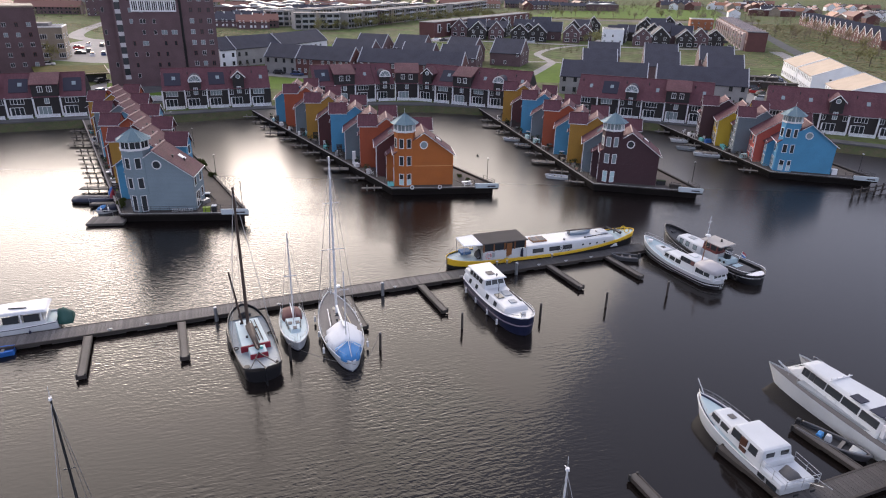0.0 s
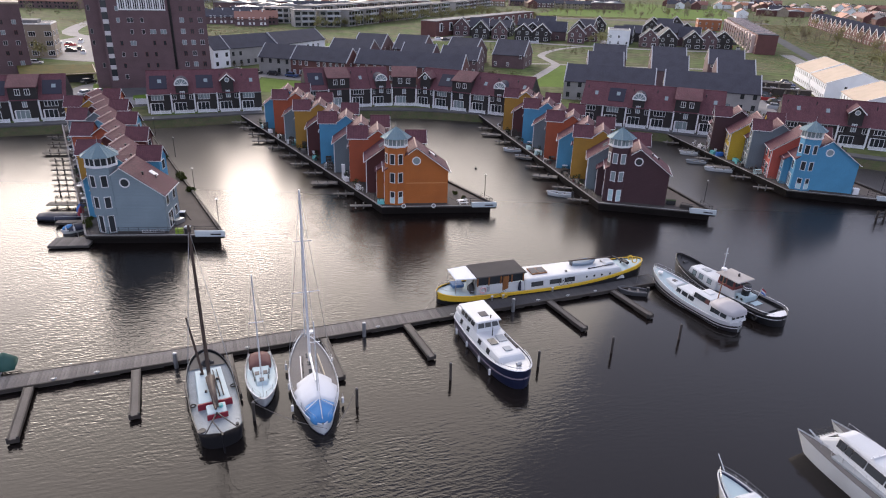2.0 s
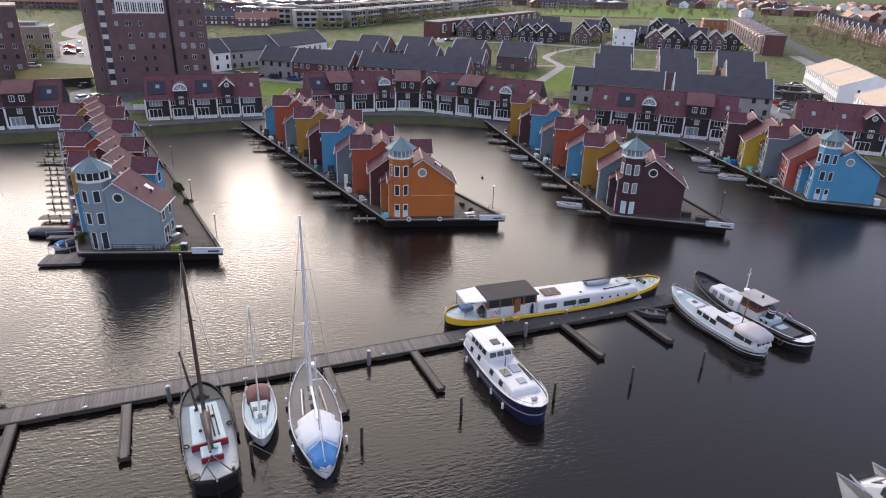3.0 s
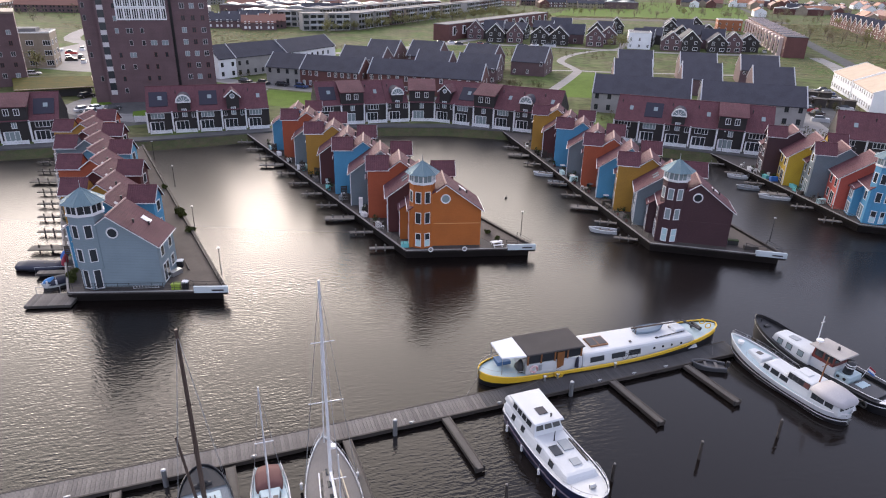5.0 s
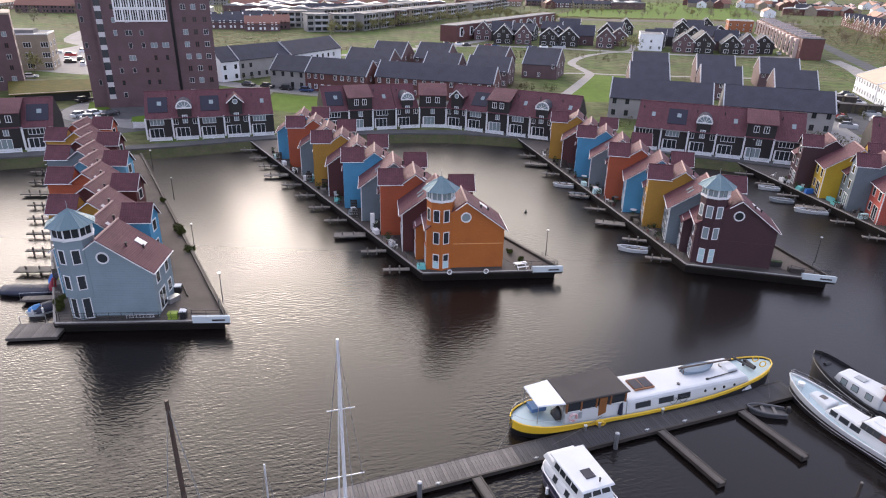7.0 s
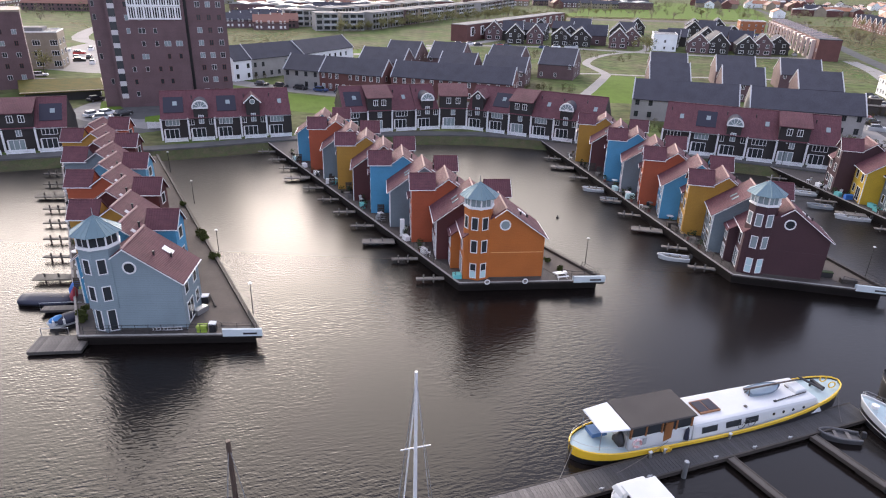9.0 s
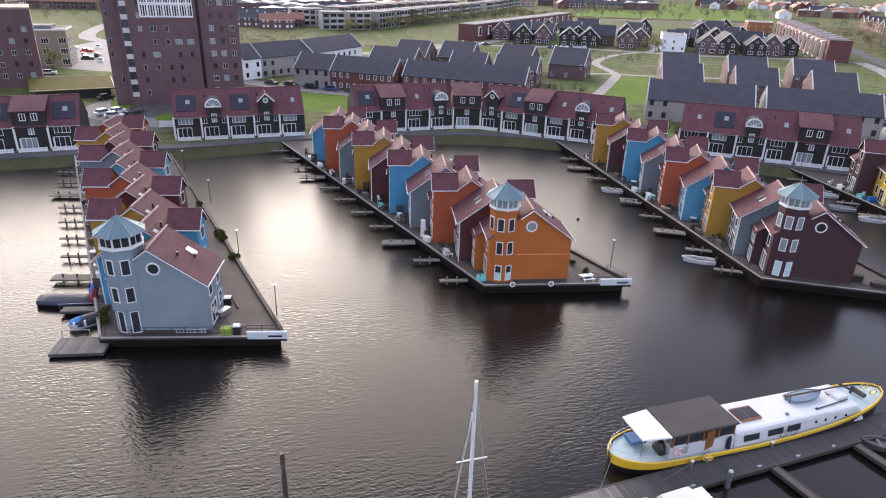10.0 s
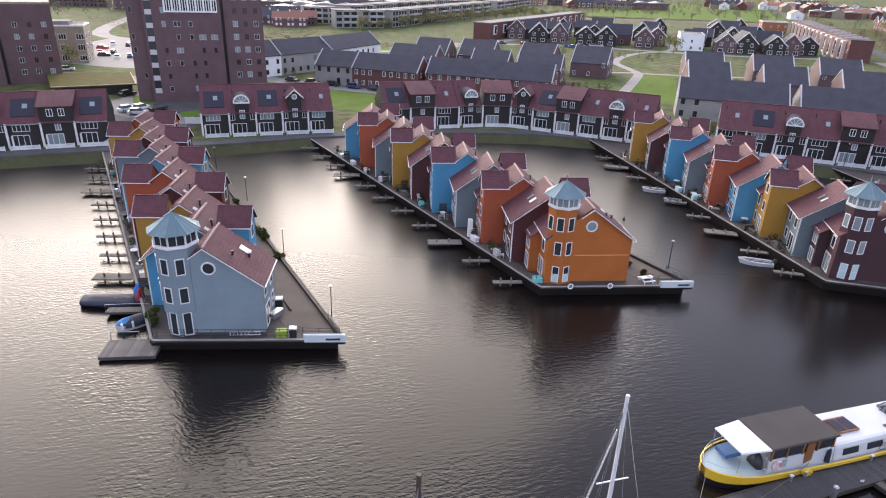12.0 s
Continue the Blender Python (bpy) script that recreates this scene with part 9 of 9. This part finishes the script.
# white picnic table at the orange house
x, y, z = pier_point(O_, 8.4, -0.1, DECK_Z + 0.02)
pt = thing("picnic_table", pose(x, y, z, 0, 0, 20) @ Matrix.Scale(0.82, 4), "white picnic table with benches on the pier end", "picnic table")
bm = B()
quad_box(bm, -0.9, 0.9, -0.4, 0.4, 0.7, 0.76)
part("tabletop", bm, WHITE, pt)
for s in (-1, 1):
    bm = B()
    quad_box(bm, -0.9, 0.9, s * 0.75 - 0.14, s * 0.75 + 0.14, 0.42, 0.47)
    part("bench", bm, WHITE, pt)
    bm = B()
    tube(bm, (s * 0.65, -0.75, 0), (s * 0.65, -0.2, 0.72), 0.05, 0.05, 5)
    tube(bm, (s * 0.65, 0.75, 0), (s * 0.65, 0.2, 0.72), 0.05, 0.05, 5)
    tube(bm, (s * 0.65, -0.8, 0.4), (s * 0.65, 0.8, 0.4), 0.04, 0.04, 5)
    part("leg_frame", bm, WHITE, pt)

# lifebuoys on the front edge of the orange house
for u in (-1.0, 3.4):
    x, y, z = pier_point(O_, u, FRONT_V - 0.22, DECK_Z + 0.15)
    bm = B()
    ring(bm, (0, 0, 0), (0, 1, 0), 0.27, 0.075, 18)
    single("lifebuoy", bm, WHITE, "white lifebuoy hung on the pier edge", "lifebuoy", "pier lifebuoys", m=pose(x, y, z, 0, 0, 11))

# bins, bench, covered barbecue and ladder at the grey house
def box_thing(name, pier, u, v, sx, sy, sz, material, label, category, deg=9.5, z=DECK_Z + 0.02, lid=None):
    x, y, _ = pier_point(pier, u, v, 0)
    root = thing(name, pose(x, y, z, 0, 0, deg), label, category)
    bm = B()
    cabin(bm, -sx / 2, sx / 2, sy, sy, 0, sz, 0.02, 0.02, 0.02, 0.04)
    part("body", bm, material, root)
    if lid:
        bm = B()
        cabin(bm, -sx / 2 - 0.04, sx / 2 + 0.04, sy + 0.08, sy + 0.08, sz, sz + 0.1, 0.03, 0.03, 0.03, 0.03)
        part("lid", bm, lid, root)
    return root


box_thing("storage_box", G_, 7.45, -0.45, 0.95, 0.6, 0.6, LIME, "lime green storage box beside the grey house", "storage box", lid=LIME)
box_thing("dark_bin", G_, 8.5, -0.35, 0.65, 0.65, 0.8, BLACK_MET, "black barbecue box with pale lid on the pier", "barbecue", lid=TARP_WHITE)
box_thing("bench_box", G_, 8.1, 3.3, 1.5, 0.75, 0.55, STEEL, "grey metal tub beside the grey house", "tub", 68)
box_thing("storage_box", G_, 8.9, 5.4, 0.95, 0.7, 0.75, BLACK_MET, "black storage box with pale lid beside the house", "storage box", 12, lid=TARP_WHITE)
box_thing("planter", U_, 8.0, 1.6, 1.4, 0.6, 0.6, BLACK_MET, "black planter on the pier", "planter", -8, lid=HEDGE)
box_thing("planter", U_, 9.6, 0.5, 1.8, 0.7, 0.5, TIMBER, "dark wooden bench on the pier", "bench", -8)
box_thing("storage_box", L_, 7.2, 0.6, 0.9, 0.7, 0.9, WHITE, "white storage box beside the blue house", "storage box", -11, lid=WHITE)
for u, v, deg, m_, lab in ((-4.05, 7.5, 100, RED_PAINT, "red fabric cover heaped at the pier edge"), (-3.85, 8.9, 60, BLUE_PAINT, "blue fabric cover heaped at the pier edge"), (-3.15, 8.4, 96, LIME, "lime green fabric cover heaped on the walk")):
    x, y, z = pier_point(G_, u, v, DECK_Z + 0.01)
    bm = B()
    loft_cover(bm, [(-0.75, 0.18, 0.0, 0.3), (-0.4, 0.42, 0.0, 0.75), (0.0, 0.34, 0.0, 0.95), (0.35, 0.45, 0.0, 0.7), (0.75, 0.2, 0.0, 0.25)])
    single("fabric_cover", bm, m_, lab, "cover", "fabric covers on the pier", m=pose(x, y, z, 0, 0, deg), smooth=True)
# weathered log on the promenade
x, y, z = pier_point(G_, 9.8, 5.6, DECK_Z + 0.03)
bm = B()
tube(bm, (-1.5, 0, 0.1), (1.5, 0.05, 0.1), 0.1, 0.08, 8)
single("log", bm, TIMBER, "dark timber beam lying on the promenade", "log", m=pose(x, y, z, 0, 0, 122))
box_thing("tub", O_, -3.5, 0.4, 1.0, 1.0, 0.5, TEAL, "teal tub on the waterside walk", "tub", 11)
for pier, u, v, m_, lab in ((O_, -3.1, 13.3, WHITE, "white folded parasol on the walk"), (O_, -3.1, 19.2, STEEL, "grey bench on the walk"), (O_, -3.1, 36.0, WHITE, "white garden table on the walk"), (U_, -3.1, 13.2, TIMBER, "brown garden bench on the walk"),
                      (U_, -3.1, 24.4, PALE_DOOR, "pale blue locker on the walk"), (L_, -3.1, 7.8, PALE_DOOR, "pale blue locker on the walk"), (L_, -3.1, 18.6, BLUE_PAINT, "blue crate on the walk")):
    h = 2.3 if "parasol" in lab else 0.8
    box_thing("parasol" if "parasol" in lab else "garden_furniture", pier, u, v, 0.6 if h > 2 else 1.4, 0.6, h, m_, lab, "parasol" if h > 2 else "garden furniture", 11)

# white ladder lying at the grey house's foot
x, y, z = pier_point(G_, 4.2, -0.35, DECK_Z)
bm = B()
for dz in (0.12, 0.42):
    tube(bm, (-1.4, 0, dz), (1.4, 0, dz), 0.035, 0.035, 5)
for i in range(9):
    tube(bm, (-1.3 + i * 0.325, 0, 0.12), (-1.3 + i * 0.325, 0, 0.42), 0.025, 0.025, 4)
single("ladder", bm, WHITE, "white ladder leaning along the house foot", "ladder", m=pose(x, y, z, 0, 0, 9.5))

# rails along the waterside walks
for pier, ln in zip(PIERS, (7, 9, 12, 9)):
    rail = thing("walk_rail", Matrix(), "low dark steel rail along the waterside walk", "railing", "waterside rails")
    bm = B()
    a, b = Vector(pier_point(pier, LEFT_U + 0.2, 0.0, DECK_Z + 0.85)), Vector(pier_point(pier, LEFT_U + 0.2, ln, DECK_Z + 0.85))
    tube(bm, a, b, 0.03, 0.03, 5)
    part("top_rail", bm, BLACK_MET, rail)
    for dz in (0.25, 0.5):
        bm = B()
        tube(bm, a - Vector((0, 0, dz)), b - Vector((0, 0, dz)), 0.018, 0.018, 4)
        part("rail", bm, BLACK_MET, rail)
    for i in range(int(ln / 1.5) + 1):
        c = Vector(pier_point(pier, LEFT_U + 0.2, i * 1.5, DECK_Z - 0.02))
        bm = B()
        tube(bm, c, c + Vector((0, 0, 0.88)), 0.03, 0.03, 5)
        part("post", bm, BLACK_MET, rail)

# dark timber guard beside the blue pier
guard = thing("timber_guard", Matrix(), "dark timber mooring guard of posts and rails", "mooring guard")
for i in range(6):
    c = Vector((67.4 + i * 1.7, 98.0 + i * 0.85, 0))
    bm = B()
    tube(bm, c + Vector((0, 0, -1)), c + Vector((0, 0, 1.7)), 0.16, 0.15, 7)
    part("post", bm, TIMBER, guard)
for h in (0.6, 1.3):
    bm = B()
    tube(bm, (67.0, 97.8, h), (76.4, 102.5, h), 0.11, 0.11, 5)
    part("rail", bm, TIMBER, guard)

# mooring lines
def line(p, q, sag, material=None):
    bm = B()
    p, q = Vector(p), Vector(q)
    sweep(bm, [p.lerp(q, f / 8) - Vector((0, 0, sag * f / 2 * (1 - f / 8))) for f in range(9)], 0.022, 4)
    single("mooring_line", bm, material or TIMBER_PALE, "thin pale mooring line tied to a pile", "rope", "mooring lines")


line((-11.9, 47.6, 0.9), (-12.2, 45.6, 1.6), 0.1)
line((-5.9, 43.4, 1.1), (-12.2, 45.6, 1.5), 0.35)
line((-5.2, 43.6, 1.1), (-4.4, 48.0, 1.6), 0.3)
line((1.6, 66.0, 1.3), (0.0, 62.6, 0.6), 0.2)
line((9.0, 67.2, 1.3), (4.6, 64.2, 0.6), 0.15)
line((25.6, 75.4, 2.1), (24.4, 71.6, 0.6), 0.3)
line((-12.2, 45.6, 1.4), (-11.5, 48.4, 0.95), 0.15)


# ---- clutter on the narrow waterside decks of the houses ----
def planter(m, r):
    root = thing("planter", m, "dark pot with a small green shrub on the deck", "plant pot", "potted plants on the piers")
    bm = B()
    tube(bm, (0, 0, 0), (0, 0, 0.45), 0.2, 0.26, 9)
    part("pot", bm, BLACK_MET if r.random() < 0.5 else BRICK_RED, root)
    bm = B()
    for i in range(60):
        c = Vector((r.gauss(0, 0.2), r.gauss(0, 0.2), 0.45 + r.random() * 0.7))
        u = Vector((r.gauss(0, 1), r.gauss(0, 1), r.gauss(0, 1))).normalized() * 0.12
        w = u.cross(Vector((r.gauss(0, 1), 0.3, 1))).normalized() * 0.06
        bm.faces.new([bm.verts.new(c + u), bm.verts.new(c + w), bm.verts.new(c - u), bm.verts.new(c - w)])
    part("shrub", bm, HEDGE, root)


def garden_chair(m, col):
    root = thing("garden_chair", m, "small garden chair on the waterside deck", "chair", "garden chairs on the piers")
    bm = B()
    quad_box(bm, -0.25, 0.25, -0.25, 0.25, 0.42, 0.47)
    part("seat", bm, col, root)
    bm = B()
    prism(bm, [(-0.25, 0.22, 0.45), (0.25, 0.22, 0.45), (0.25, 0.36, 1.0), (-0.25, 0.36, 1.0)], (0, 0.04, 0))
    part("backrest", bm, col, root)
    for x in (-0.22, 0.22):
        for y in (-0.22, 0.22):
            bm = B()
            tube(bm, (x, y, 0), (x, y, 0.43), 0.025, 0.025, 5)
            part("leg", bm, col, root)


def deck_box(m, col):
    root = thing("deck_box", m, "storage box with lid against the house wall", "storage box", "deck boxes on the piers")
    bm = B()
    quad_box(bm, -0.6, 0.6, -0.3, 0.3, 0, 0.55)
    part("box", bm, col, root)
    bm = B()
    quad_box(bm, -0.63, 0.63, -0.33, 0.33, 0.55, 0.62)
    part("lid", bm, col, root)


def wall_screen(m):
    root = thing("deck_screen", m, "dark slatted privacy screen between two decks", "screen", "deck screens on the piers")
    bm = B()
    for x in (-0.45, 0.45):
        bm = B()
        quad_box(bm, x - 0.04, x + 0.04, -0.04, 0.04, 0, 1.7)
        part("post", bm, TIMBER, root)
    for k in range(6):
        bm = B()
        quad_box(bm, -0.45, 0.45, -0.02, 0.02, 0.2 + k * 0.25, 0.4 + k * 0.25)
        part("slat", bm, TIMBER, root)


def garden_table(m, col):
    root = thing("garden_table", m, "small round garden table on the waterside deck", "table", "garden tables on the piers")
    bm = B()
    tube(bm, (0, 0, 0.7), (0, 0, 0.74), 0.5, 0.5, 14)
    part("tabletop", bm, col, root)
    bm = B()
    tube(bm, (0, 0, 0), (0, 0, 0.7), 0.05, 0.05, 6)
    tube(bm, (0, 0, 0), (0, 0, 0.04), 0.26, 0.22, 10)
    part("pedestal", bm, BLACK_MET, root)


clut = random.Random(11)
for n_, pier in enumerate(PIERS):
    deg = pier[1]
    for k in range(1, len(pier[2])):
        for j in range(5 if k < 7 else 3):
            dv = clut.uniform(0.8, 5.0)
            reach = HW_L - 0.35 - STEP_U / STEP_V * dv        # the deck widens behind the step of each house
            u = clut.uniform(LEFT_U + 0.45, max(LEFT_U + 0.5, reach - 0.3))
            x, y, z = pier_point(pier, u, k * STEP_V + dv, DECK_Z - 0.01)
            turn = deg + clut.uniform(-180, 180)
            t = clut.random()
            if t < 0.32:
                planter(pose(x, y, z, 0, 0, turn), clut)
            elif t < 0.58:
                garden_chair(pose(x, y, z, 0, 0, turn), clut.choice((WHITE, BLACK_MET, TIMBER_PALE, WHITE)))
            elif t < 0.72:
                garden_table(pose(x, y, z, 0, 0, turn), clut.choice((WHITE, TIMBER_PALE, CANVAS_GREY)))
            elif t < 0.88:
                deck_box(pose(x, y, z, 0, 0, deg + 90 + 25), clut.choice((CANVAS_GREY, TIMBER, WHITE, TARP_NAVY, TEAL, PALE_DOOR)))
            else:
                wall_screen(pose(x, y, z, 0, 0, deg))

# low dark fence along the front edge of the grey house's deck
fence = thing("deck_fence", Matrix(), "low dark steel fence along the front deck edge", "fence")
ends = [Vector(pier_point(G_, u, FRONT_V + 0.25, DECK_Z + 0.02)) for u in (-3.6, 8.4)]
for h in (0.3, 0.6, 0.9):
    bm = B()
    tube(bm, ends[0] + Vector((0, 0, h)), ends[1] + Vector((0, 0, h)), 0.022, 0.022, 5)
    part("rail", bm, BLACK_MET, fence)
for i in range(11):
    c = ends[0].lerp(ends[1], i / 10)
    bm = B()
    tube(bm, c, c + Vector((0, 0, 0.95)), 0.03, 0.03, 5)
    part("post", bm, BLACK_MET, fence)
